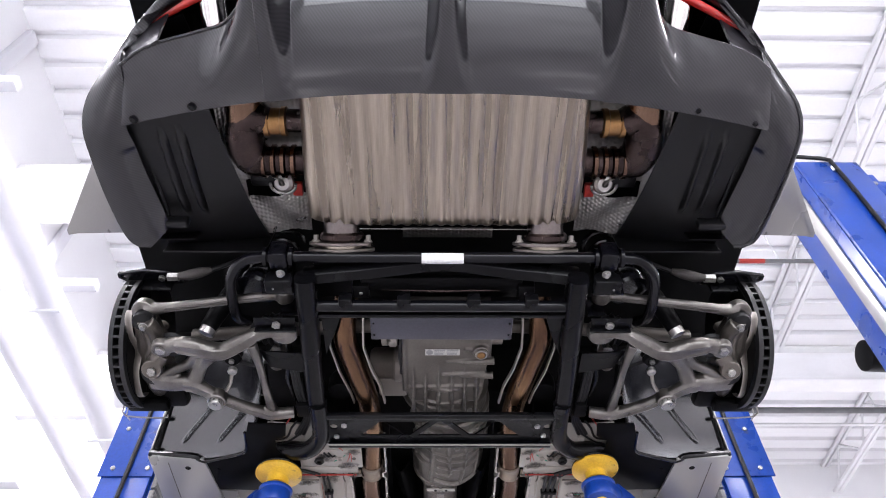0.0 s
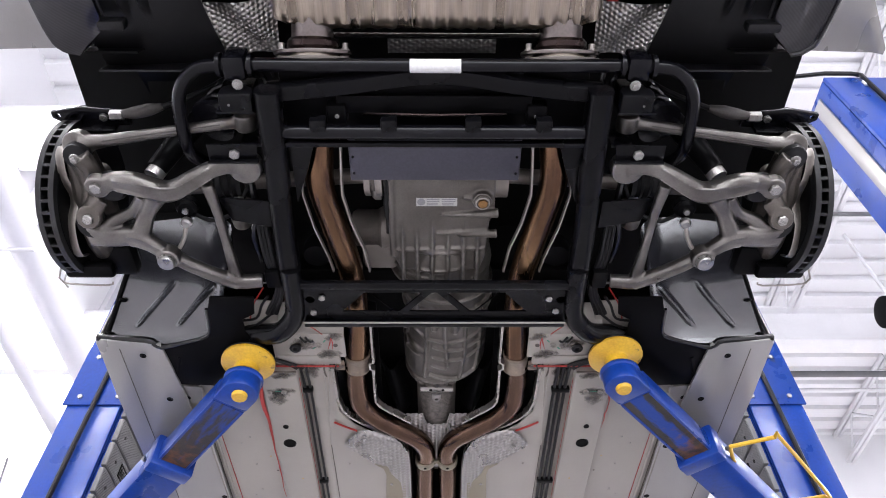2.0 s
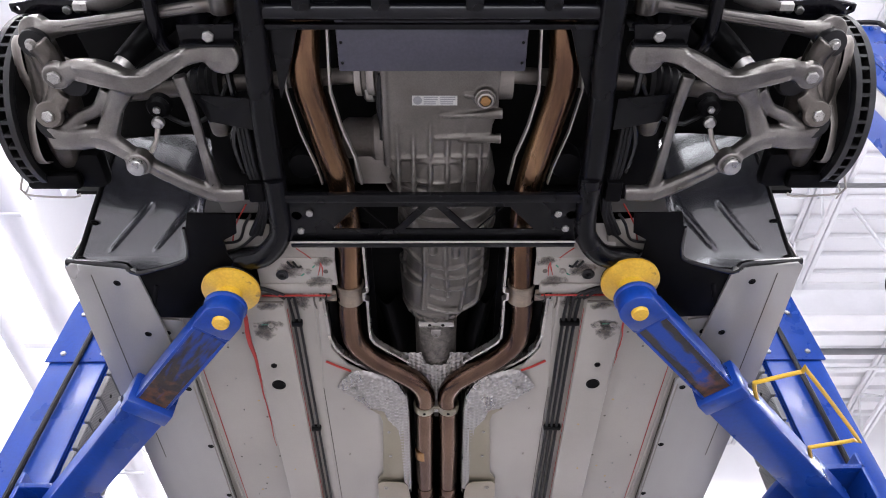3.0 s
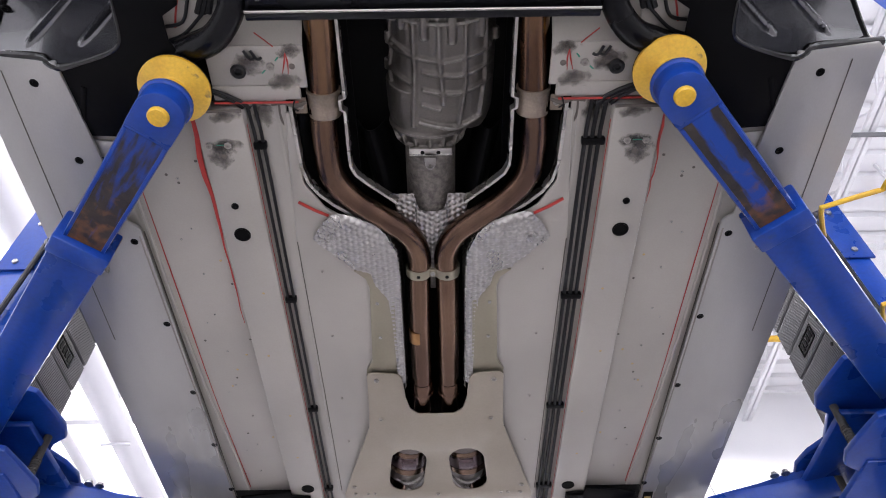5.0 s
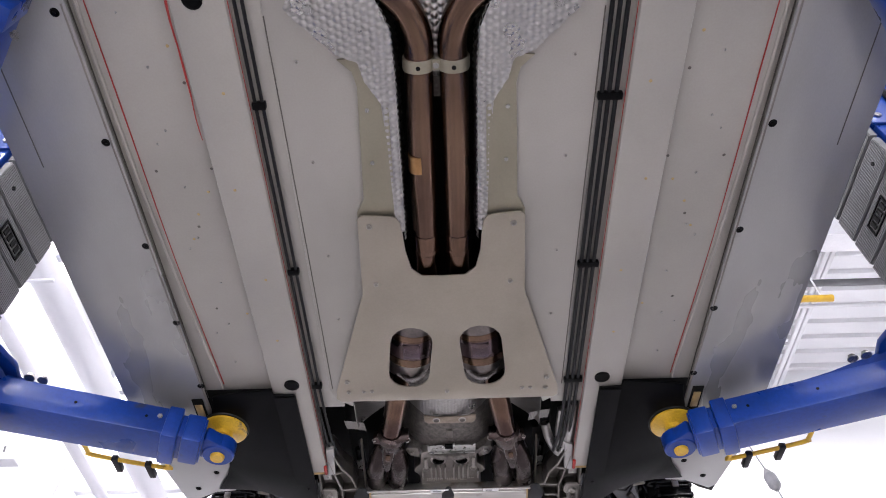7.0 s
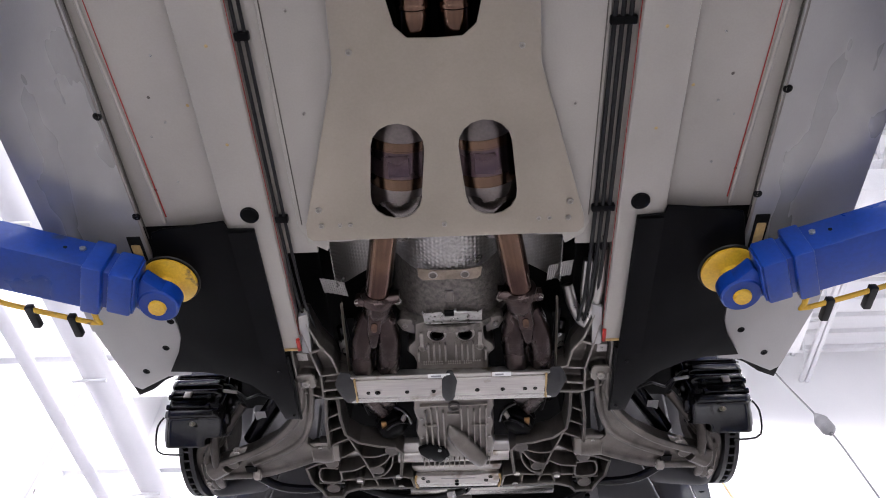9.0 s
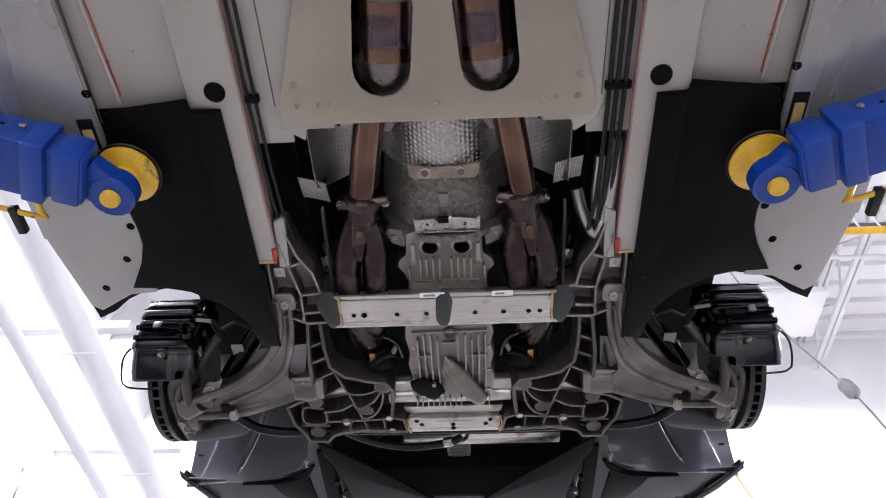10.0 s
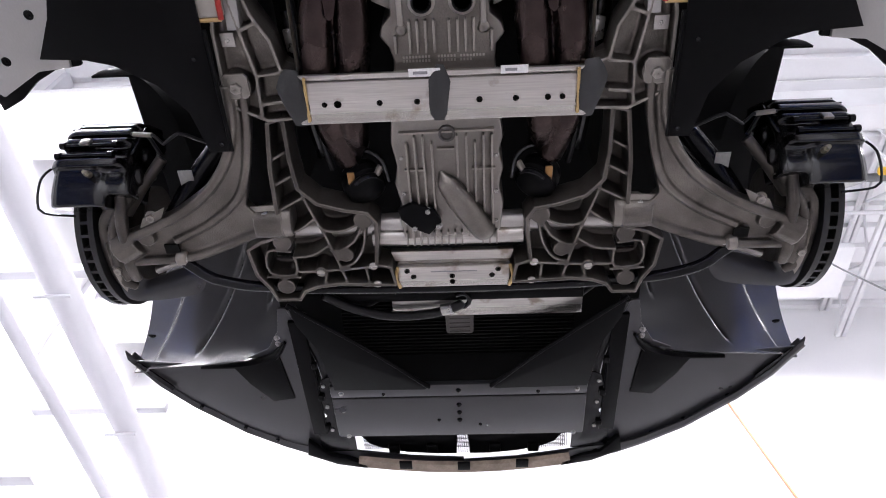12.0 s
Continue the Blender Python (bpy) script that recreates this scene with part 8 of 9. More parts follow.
# ---- nose: ducts, radiator panel, undertrays, lip ----
part("cross_bar", box(-0.155, 0.30, 2.955, 3.012, 2.05, 2.058, 0.002), ALU, car, "aluminium radiator cross bar")
part("cross_bar_web", box(-0.30, 0.30, 2.93, 2.955, 2.04, 2.06, 0.003), BLACK, car)
part("coolant_hose", tube([(-0.31, 2.92, 2.03), (-0.24, 2.965, 2.03), (-0.15, 2.99, 2.03), (-0.06, 2.985, 2.03), (0.0, 2.965, 2.03), (0.015, 2.955, 2.035)], 0.0115, 12, 0.02), CABLE, car, "black hose with a bright end fitting")
part("hose_fitting", tube([(-0.035, 2.975, 2.03), (-0.01, 2.968, 2.03)], 0.0145, 10), STEEL, car)
part("hose_hook", tube([(-0.008, 2.968, 2.03), (0.02, 2.965, 2.03), (0.032, 2.945, 2.03), (0.02, 2.925, 2.03), (0.0, 2.93, 2.03)], 0.006, 10, 0.008), SATIN, car)
ho = part("horn_unit", box(-0.03, 0.04, 3.02, 3.085, 2.06, 2.085, 0.008), IRON, car, "dusty grey horn unit")
for k in range(4):
    part("horn_rib", box(-0.02, 0.03, 3.03 + 0.014 * k, 3.034 + 0.014 * k, 2.057, 2.063, 0.001), IRON, ho)
# panel and slats coloured near-black as the shade inside the nose
part("nose_shade", box(-0.46, 0.46, 2.88, 3.44, 2.14, 2.15), SHADE_BLACK, car, "near-black panel standing in for shade inside the nose")
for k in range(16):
    part("radiator_slat", box(-0.30, 0.30, 3.03 + 0.012 * k, 3.034 + 0.012 * k, 2.118, 2.138), SHADE_BLACK, car)
part("cross_strut", tube([(-0.26, 3.02, 2.1), (-0.13, 2.93, 2.08)], 0.018, 12), BLACK, car)
part("cross_strut", tube([(0.26, 3.02, 2.1), (0.33, 2.93, 2.08)], 0.018, 12), BLACK, car)
rp2 = part("radiator_panel", box(-0.338, 0.326, 3.262, 3.412, 2.012, 2.03, 0.004), TRAY, car, "black ribbed radiator cover panel")
part("panel_step", box(-0.338, 0.326, 3.215, 3.2575, 2.012, 2.028, 0.003), TRAY, rp2)
part("panel_groove", box(-0.336, 0.324, 3.2576, 3.2618, 2.018, 2.026), SHADE_BLACK, rp2)
part("panel_lip", box(-0.338, 0.326, 3.4122, 3.43, 2.024, 2.036, 0.003), TRAY, rp2)
for x0, x1, ks in ((0.014, 0.285, 1), (0.017, 0.295, -1)):
    part("bumper_beam", plate(side([(x0, 3.47), (x1, 3.47), (x1 - 0.025, 3.512), (x1 - 0.06, 3.532), (x1 - 0.13, 3.552), (x0 + 0.06, 3.562), (x0 + 0.004, 3.562), (x0, 3.49)], ks), 2.064, 2.074, bev=0.001), BLACK, rp2)
    for bx in (0.09, 0.2):
        part("beam_clip", box(*sorted((ks * (bx - 0.016), ks * (bx + 0.016))), 3.515, 3.55, 2.056, 2.066, 0.003), BLACK, rp2)
for bx, by in ((-0.31, 3.24), (0.30, 3.24), (-0.005, 3.235), (-0.005, 3.29), (-0.005, 3.32), (-0.005, 3.35), (-0.31, 3.41), (0.30, 3.41), (-0.06, 3.35), (0.05, 3.37), (-0.2, 3.245), (0.2, 3.245)):
    bolt((bx, by, 2.010), 0.012 if abs(bx) > 0.25 or abs(bx) < 0.02 else 0.008, rp2, mesh=BLACKBOLT if abs(bx) < 0.25 else BOLT)
for s in (-1, 1):
    part("air_duct", plate(side([(0.395, 2.93), (0.385, 2.99), (0.345, 3.07), (0.322, 3.215), (0.09, 3.218), (0.075, 3.205)], s), 2.0, 2.006, bev=0.001, lift=lambda x, y: 0.02 * (3.22 - y)), BLACK, car, "black flat air duct wall")
    part("duct_lip", tube([(s * 0.395, 2.925, 2.004), (s * 0.20, 3.09, 2.0), (s * 0.078, 3.208, 1.998)], 0.005, 8), BLACK, car)
    part("side_hose", tube([(s * 0.40, 2.96, 2.04), (s * 0.375, 3.07, 2.05), (s * 0.352, 3.2, 2.05), (s * 0.36, 3.38, 2.05)], 0.013, 10), CABLE, car, "black side hose")
    sb = part("radiator_bracket", plate(side([(0.345, 3.20), (0.362, 3.21), (0.372, 3.25), (0.36, 3.275), (0.378, 3.295), (0.378, 3.33), (0.362, 3.345), (0.38, 3.37), (0.40, 3.38), (0.40, 3.50), (0.30, 3.50), (0.30, 3.20)], s), 2.0305, 2.0345, bev=0.001), SATIN, car, "black notched radiator bracket")
    for by in (3.23, 3.31, 3.405):
        bolt((s * 0.358, by, 2.0305), 0.014, sb)
    sk = part("undertray", plate(side([(0.365, 2.985), (0.40, 2.965), (0.432, 2.965), (0.445, 3.04), (0.48, 3.10), (0.56, 3.14), (0.66, 3.15), (0.84, 3.13), (0.79, 3.225), (0.72, 3.305), (0.60, 3.415), (0.50, 3.478), (0.425, 3.515), (0.39, 3.52), (0.385, 3.42), (0.395, 3.36)], s), 2.038, 2.044, bev=0.0015), TRAY, car, "black moulded front undertray")
    # hollow not modelled: its shade is a flush near-black plate
    part("tray_hollow_shade", plate(side([(0.455, 3.12), (0.58, 3.16), (0.55, 3.22), (0.50, 3.29), (0.44, 3.28)], s), 2.0335, 2.038, bev=0.003), BLACK, sk)
    part("tray_rail", box(min(s * 0.372, s * 0.412), max(s * 0.372, s * 0.412), 3.0, 3.42, 2.026, 2.038, 0.003), BLACK, sk)
    part("tray_blade", tube([(s * 0.43, 3.07, 2.03), (s * 0.46, 3.11, 2.027), (s * 0.53, 3.135, 2.025), (s * 0.66, 3.15, 2.03)], [0.004, 0.01, 0.008, 0.004], 8, 0.02, flat=1.6), BLACK, sk)
    for by in (3.06, 3.08):
        bolt((s * 0.45, by, 2.034), 0.013, sk)
    for by in (3.03, 3.15, 3.27, 3.39):
        part("tray_clip", box(min(s * 0.362, s * 0.376), max(s * 0.362, s * 0.376), by - 0.01, by + 0.01, 2.022, 2.034, 0.002), BLACK, sk)
    lipline = [(0.845, 3.125), (0.79, 3.225), (0.72, 3.31), (0.60, 3.42), (0.50, 3.485), (0.425, 3.525), (0.30, 3.562), (0.15, 3.59), (0.0, 3.602)]
    lp = part("front_lip", sheet(lambda u, v, s=s: (lambda q: (s * q[0] * (1 - 0.012 * v * 0), q[1] - (0.03 + 0.022 * min(1, max(0, (u - 0.55) * 6))) * (1 - v), 2.036 - 0.004 * v + 0.03 * (v > 0.9)))(mix(lipline[min(7, int(u * 8))], lipline[min(7, int(u * 8)) + 1], u * 8 - min(7, int(u * 8)))), 48, 6, 0.008), TRAY, car, "black front splitter lip", 60)
    for k, q in enumerate(((0.70, 3.305), (0.60, 3.395), (0.52, 3.45), (0.42, 3.50))):
        bolt((s * q[0], q[1], 2.034), 0.013, lp, mesh=BLACKBOLT)
    part("lip_end", plate(side([(0.43, 3.44), (0.44, 3.50), (0.36, 3.545), (0.275, 3.565), (0.275, 3.55), (0.33, 3.52), (0.38, 3.505), (0.40, 3.48)], s), 2.018, 2.034, bev=0.003), BLACK, lp)
    part("reflection_strip", plate(side([(0.83, 3.135), (0.76, 3.235), (0.75, 3.225), (0.82, 3.128)], s), 2.030, 2.034), SATIN, lp)
# reflected brown sheen under the lip, laid on as a tan strip
part("lip_sheen", wall([(-0.30, 3.538), (-0.2, 3.556), (-0.1, 3.568), (0.0, 3.572), (0.1, 3.568), (0.2, 3.556), (0.30, 3.538)], 2.018, 2.024, 0.034), TAN, car, "tan strip painted as the brown sheen under the front lip")
for bx, by in ((-0.165, 3.55), (0.0, 3.558), (0.165, 3.55)):
    part("lip_clip", box(bx - 0.018, bx + 0.018, by - 0.02, by + 0.012, 2.011, 2.018, 0.002), BLACK, car)
gm = bmesh.new()
for k in range(98):
    x = -0.29 + 0.006 * k
    tube([(x, 3.45, 2.075), (x + 0.006, 3.57 - 0.25 * x * x, 2.075)], 0.0008, 4, bm=gm)
for k in range(17):
    tube([(-0.29, 3.45 + 0.006 * k, 2.075), (0.29, 3.45 + 0.006 * k, 2.075)], 0.0008, 4, bm=gm)
tagged(part("grille_mesh", gm, BLACK, car, "fine black grille mesh"), kind="stuff")
# unseen near-black sheets added over the bays to keep light out
part("body_dark_lid", box(-0.84, 0.84, 0.44, 2.36, 2.19, 2.21), SHADE_BLACK, car, "unseen dark sheet added above the floor against stray light")
part("bay_dark_lid", box(-0.80, 0.80, 2.3, 3.46, 2.42, 2.44), SHADE_BLACK, car, "unseen dark sheet added above the engine bay")


# outer skin of the body, seen only along its lower edges
STATIONS = [(-0.25, 0.66, 2.70, 2.86), (0.05, 0.76, 2.74, 3.0), (0.4, 0.83, 2.66, 3.1), (0.9, 0.87, 2.62, 3.17), (1.4, 0.87, 2.62, 3.17), (1.9, 0.87, 2.62, 3.02), (2.3, 0.83, 2.64, 2.8), (2.7, 0.72, 2.66, 2.74), (3.05, 0.62, 2.52, 2.6), (3.3, 0.5, 2.44, 2.5)]


def hull(u, v, s):
    k = u * (len(STATIONS) - 1)
    i = min(len(STATIONS) - 2, int(k))
    y, w, zs, zr = (a + (b - a) * (k - i) for a, b in zip(STATIONS[i], STATIONS[i + 1]))
    low = 1.965 + 0.62 * max(0.0, min(1.0, max(0.5 - y, y - 2.0) / 0.3))
    low = min(low, zs - 0.05)
    prof = [(w * 0.985, low), (w, (low + zs) / 2), (w * 0.97, zs), (w * 0.72, zs + 0.45 * (zr - zs)), (w * 0.55, zr), (0.0, zr + 0.02)]
    t = v * 5
    j = min(4, int(t))
    f = t - j
    return (s * (prof[j][0] + (prof[j + 1][0] - prof[j][0]) * f), y, prof[j][1] + (prof[j + 1][1] - prof[j][1]) * f)


for s in (-1, 1):
    part("body_hull", sheet(lambda u, v, s=s: hull(u, v, s), 72, 20, 0.004), SILL, car, "silver painted body side", 50)

# ---- the lift that carries the car ----
def frame_box(a, b, w, z0, z1, bev=0.008, bm=None):
    """A box-section arm between two points in plan."""
    a, b = Vector((a[0], a[1], 0)), Vector((b[0], b[1], 0))
    d = (b - a).normalized()
    n = Vector((-d.y, d.x, 0)) * w / 2
    bm = bm or bmesh.new()
    lo = [bm.verts.new((p.x, p.y, z0)) for p in (a - n, a + n, b + n, b - n)]
    hi = [bm.verts.new((p.x, p.y, z1)) for p in (a - n, a + n, b + n, b - n)]
    bm.faces.new(lo[::-1])
    bm.faces.new(hi)
    for i in range(4):
        bm.faces.new((lo[i], lo[(i + 1) % 4], hi[(i + 1) % 4], hi[i]))
    bmesh.ops.recalc_face_normals(bm, faces=bm.faces)
    if bev:
        bmesh.ops.bevel(bm, geom=bm.edges[:], offset=bev, segments=2, affect="EDGES", profile=0.5)
    return bm


def arm(post, pad, pivot, cut, s):
    """A telescopic swing arm: outer and inner box, collar, round socket, screw pad."""
    px, py = pad
    d = (Vector((*pivot, 0)) - Vector((*pad, 0))).normalized()
    c = Vector((*pad, 0)) + d * cut
    outer = part("swing_arm", frame_box(pivot, (c.x, c.y), 0.11, 1.814, 1.896, 0.007), BLUE, post, "blue telescopic swing arm")
    near = Vector((*pad, 0)) + d * 0.04
    part("inner_arm", frame_box((c.x + d.x * 0.12, c.y + d.y * 0.12), (near.x, near.y), 0.088, 1.8285, 1.886, 0.005), BLUE, outer)
    part("worn_face", frame_box((c.x + d.x * 0.01, c.y + d.y * 0.01), (near.x + d.x * 0.018, near.y + d.y * 0.018), 0.074, 1.8272, 1.834, 0.0), WORN[s], outer, "rust-stained greasy arm face")
    m = Vector((-d.y, d.x, 0)) * 0.0385
    for k in (-1, 1):
        part("arm_edge", frame_box((c.x + d.x * 0.01 + m.x * k, c.y + d.y * 0.01 + m.y * k), (near.x + d.x * 0.018 + m.x * k, near.y + d.y * 0.018 + m.y * k), 0.008, 1.8255, 1.834, 0.002), BLUE, outer)
    e = c - d * 0.02
    part("collar", frame_box((c.x + d.x * 0.03, c.y + d.y * 0.03), (e.x, e.y), 0.12, 1.809, 1.90, 0.006), BLUE, outer)
    q = Vector((*pad, 0)) + d * 0.052
    ang = math.atan2(d.y, d.x)
    nose = [(px + 0.045 * math.cos(ang + radians(a)), py + 0.045 * math.sin(ang + radians(a))) for a in range(90, 271, 12)]
    m = Vector((-d.y, d.x, 0)) * 0.045
    part("arm_nose", plate(nose + [(q.x - m.x, q.y - m.y), (q.x + m.x, q.y + m.y)], 1.8265, 1.872, bev=0.004), BLUE, outer)
    part("socket", lathe([(0.045, 1.866), (0.049, 1.87), (0.049, 1.876), (0.044, 1.880)], (px, py, 0), n=32), BLUE, outer)
    part("screw_cap", lathe([(0.0, 1.817), (0.017, 1.817), (0.0195, 1.821), (0.0195, 1.83)], (px, py, 0), n=24), YELLOW, outer, "yellow screw end")
    pd = part("lift_pad", lathe([(0.022, 1.87), (0.022, 1.892), (0.032, 1.893), (0.032, 1.912), (0.036, 1.916), (0.062, 1.922), (0.068, 1.926), (0.068, 1.933), (0.064, 1.936), (0.0, 1.936)], (px, py, 0), n=36), YELLOW, outer, "yellow round lift pad")
    part("pad_rubber", lathe([(0.0, 1.9362), (0.066, 1.9362), (0.067, 1.939), (0.064, 1.9415), (0.0, 1.9415)], (px, py, 0), n=36), CABLE, outer, "black rubber pad facing")
    for a in (40, 200):
        part("pad_hole", lathe([(0.006, 0.0), (0.006, -0.0015), (0.0, -0.0015)], (px + 0.045 * math.cos(radians(a)), py + 0.045 * math.sin(radians(a)), 1.9235), n=12), SHADE_BLACK, outer)
    n = Vector((-d.y, d.x, 0))
    for k in (-1, 1):
        bolt(tuple(c + d * 0.05 + n * 0.063 * k + Vector((0, 0, 1.855))), 0.014, outer, (0, 90, 0))
    return outer


def front_arm(post, pad, s):
    """The short front arm: a box section with a stepped sleeve, a round eye and a low screw pad."""
    px, py = pad
    up = py - 1.986
    at = lambda x, side_off=0.0: (s * x, 1.938 + up - 0.375 * (x - 0.66) + side_off)
    outer = part("swing_arm", frame_box(at(1.2), at(0.735), 0.118, 1.82, 1.90, 0.006), BLUE, post, "blue telescopic swing arm")
    part("collar", frame_box(at(0.745), at(0.708), 0.125, 1.812, 1.906, 0.005), BLUE, outer)
    part("inner_arm", frame_box(at(0.72), at(0.69), 0.10, 1.826, 1.894, 0.004), BLUE, outer)
    part("inner_collar", frame_box(at(0.698), at(0.652), 0.108, 1.818, 1.90, 0.006), BLUE, outer)
    part("sleeve_weld", frame_box(at(0.655), at(0.648), 0.098, 1.824, 1.894, 0.003), BLUE, outer)
    part("arm_nose", frame_box(at(0.66), (px, py), 0.078, 1.846, 1.884, 0.004), BLUE, outer)
    part("socket", lathe([(0.0, 1.843), (0.039, 1.843), (0.043, 1.847), (0.043, 1.884), (0.039, 1.888), (0.0, 1.888)], (px, py, 0), n=32), BLUE, outer)
    part("screw_cap", lathe([(0.0, 1.834), (0.017, 1.834), (0.019, 1.838), (0.019, 1.846)], (px, py, 0), n=24), YELLOW, outer, "yellow screw end")
    part("lift_pad", lathe([(0.022, 1.886), (0.022, 1.9), (0.026, 1.902), (0.026, 1.914), (0.03, 1.917), (0.054, 1.921), (0.061, 1.925), (0.061, 1.931), (0.058, 1.933), (0.0, 1.933)], (px, py, 0), n=36), YELLOW, outer, "yellow round lift pad")
    part("pad_rubber", lathe([(0.0, 1.9332), (0.064, 1.9332), (0.066, 1.936), (0.064, 1.9405), (0.0, 1.9405)], (px, py, 0), n=36), CABLE, outer, "black rubber pad facing")
    part("pad_hole", lathe([(0.006, 0.0), (0.006, -0.0015), (0.0, -0.0015)], (px, py - 0.045, 1.9225), n=12), SHADE_BLACK, outer)
    q = Vector((*at(0.76), 0)) + Vector((-0.351 * s, -0.936, 0)) * 0.06
    bolt((q.x, q.y, 1.868), 0.016, outer, (-90, 0, -20 * s))
    for hx in (0.79, 0.95):
        q = Vector((*at(hx), 0)) + Vector((-0.351 * s, -0.936, 0)) * 0.059
        part("hole", lathe([(0.004, 0.0), (0.004, 0.0012), (0.0, 0.0012)], (q.x, q.y, 1.862), (-0.351 * s, -0.936, 0), 10), SHADE_BLACK, outer)
    h = [at(0.94, 0.066), at(0.94, 0.10), at(0.93, 0.112), at(0.76, 0.112), at(0.75, 0.10), at(0.75, 0.066)]
    part("pull_handle", tube([(x, y, 1.83) for x, y in h], 0.006, 8, 0.01), YELLOW, outer, "yellow bent rod handle")
    for hx in (0.80, 0.88):
        x, y = at(hx, 0.112)
        part("grip_tape", box(x - 0.008, x + 0.008, y - 0.008, y + 0.05, 1.822, 1.838, 0.002), CABLE, outer, "black strap on the handle")
    return outer


for s in (-1, 1):
    post = thing("lift_post", (s * 1.52, 1.63, 0), "blue steel two-post lift column with carriage and arms", "car lift", "lift posts")
    x0, x1 = sorted((s * 1.32, s * 1.545))
    part("column", box(x0, x1, 1.48, 1.50, 0, 4.15, 0.004), BLUE, post, "blue folded steel column wall")
    part("column", box(x0, x1, 1.76, 1.78, 0, 4.15, 0.004), BLUE, post, "blue folded steel column wall")
    part("column_back", box(*sorted((s * 1.525, s * 1.545)), 1.5, 1.76, 0, 4.15, 0.002), BLUE, post)
    for y0, y1 in ((1.50, 1.55), (1.71, 1.76)):
        part("column_lip", box(*sorted((s * 1.32, s * 1.34)), y0, y1, 0, 4.15, 0.003), BLUE, post)
    part("base_plate", box(*sorted((s * 1.26, s * 1.6)), 1.40, 1.86, 0, 0.02, 0.003), BLUE, post)
    part("joint_plate", box(*sorted((s * 1.31, s * 1.56)), 1.470, 1.479, 2.60, 4.15, 0.003), BLUE, post)
    for bz in (2.64, 2.86):
        for bx in (1.34, 1.5):
            bolt((s * bx, 1.470, bz), 0.028, post, (-90, 0, 0), "zinc bolt")
    part("hose", tube([(s * 1.43, 1.458, 0.3), (s * 1.43, 1.458, 2.0), (s * 1.42, 1.458, 3.0), (s * 1.43, 1.458, 4.1)], 0.010, 8, 0.2), CABLE, post, "black hydraulic hose")
    car_ = part("carriage", box(*sorted((s * 1.305, s * 1.40)), 1.51, 1.74, 1.60, 2.95, 0.008), BLUE, post, "blue sliding carriage")
    part("carriage_lip", box(*sorted((s * 1.10, s * 1.30)), 1.42, 1.84, 1.885, 1.905, 0.004), BLUE, car_)
    part("carriage_lip", box(*sorted((s * 1.10, s * 1.30)), 1.42, 1.84, 1.735, 1.755, 0.004), BLUE, car_)
    # ribbed rubber door guard in stacked tiles, each second one with a raised frame of plain bars
    for k in range(8):
        z = 1.98 + 0.114 * k
        gd = part("door_guard", box(*sorted((s * 1.283, s * 1.304)), 1.485, 1.80, z, z + 0.104, 0.004), RUBBER, car_, "grey ribbed rubber door guard tile")
        if k % 2:
            for fy0, fy1, fz0, fz1 in ((1.60, 1.605, 0.025, 0.08), (1.705, 1.71, 0.025, 0.08), (1.60, 1.71, 0.025, 0.03), (1.60, 1.71, 0.075, 0.08)):
                part("badge_frame", box(*sorted((s * 1.2765, s * 1.2805)), fy0, fy1, z + fz0, z + fz1), BLACK, gd)
            for i in range(4):
                part("badge_bar", box(*sorted((s * 1.2765, s * 1.2795)), 1.613 + 0.023 * i, 1.627 + 0.023 * i, z + 0.038, z + 0.067), BLACK, gd)
        part("screw", lathe([(0.007, 0), (0.007, 0.003), (0, 0.003)], (s * 1.28, 1.545, z + 0.05), (-s, 0, 0), 10), BLACK, gd)
    grb = bmesh.new()
    for k in range(8):
        for i in range(15):
            z = 1.984 + 0.114 * k + 0.0066 * i
            for y0, y1 in (((1.49, 1.595), (1.715, 1.797)) if k % 2 and 2 < i < 12 else ((1.49, 1.797),)):
                box(*sorted((s * 1.2795, s * 1.2835)), y0, y1, z, z + 0.0034, bm=grb)
    tagged(part("guard_ribs", grb, RUBBER, car_), kind="stuff")
    # swing arms
    rear_pad = (-0.479, 0.457) if s < 0 else (0.453, 0.431)
    front_pad = (-0.617, 1.995) if s < 0 else (0.621, 2.018)
    ar = arm(post, rear_pad, (-1.2, 1.37) if s < 0 else (1.2, 1.285), 0.388, s)
    if s > 0:
        part("pull_handle", tube([(0.822, 0.772, 1.85), (0.808, 0.745, 1.845), (0.789, 0.697, 1.842), (0.797, 0.686, 1.84), (0.893, 0.648, 1.84), (0.906, 0.65, 1.84), (1.125, 0.915, 1.84), (1.122, 0.93, 1.84), (1.025, 0.96, 1.84), (1.018, 0.97, 1.842), (1.035, 1.01, 1.845), (1.045, 1.03, 1.85)], 0.0055, 8, 0.01), YELLOW, ar, "yellow bent rod handle")
    ar = front_arm(post, front_pad, s)
    # pivots: pairs of rounded plates, dark pins, gear-lock spring and wire loop
    ry = 1.37 if s < 0 else 1.285
    yk = None
    for z0, z1 in ((1.925, 1.943), (1.742, 1.76)):
        out = [(1.30, ry - 0.09), (1.22, ry - 0.09), (1.13, ry - 0.08), (1.065, ry - 0.04), (1.05, ry + 0.04), (1.04, ry + 0.11), (1.055, ry + 0.16), (1.10, ry + 0.19), (1.13, 1.60), (1.10, 1.655), (1.085, 1.72), (1.10, 1.785), (1.16, 1.83), (1.24, 1.84), (1.30, 1.84)]
        pl_ = part("pivot_plate", plate(side(out, s), z0, z1, bev=0.004), BLUE, yk or post, "blue rounded pivot plate")
        yk = yk or pl_
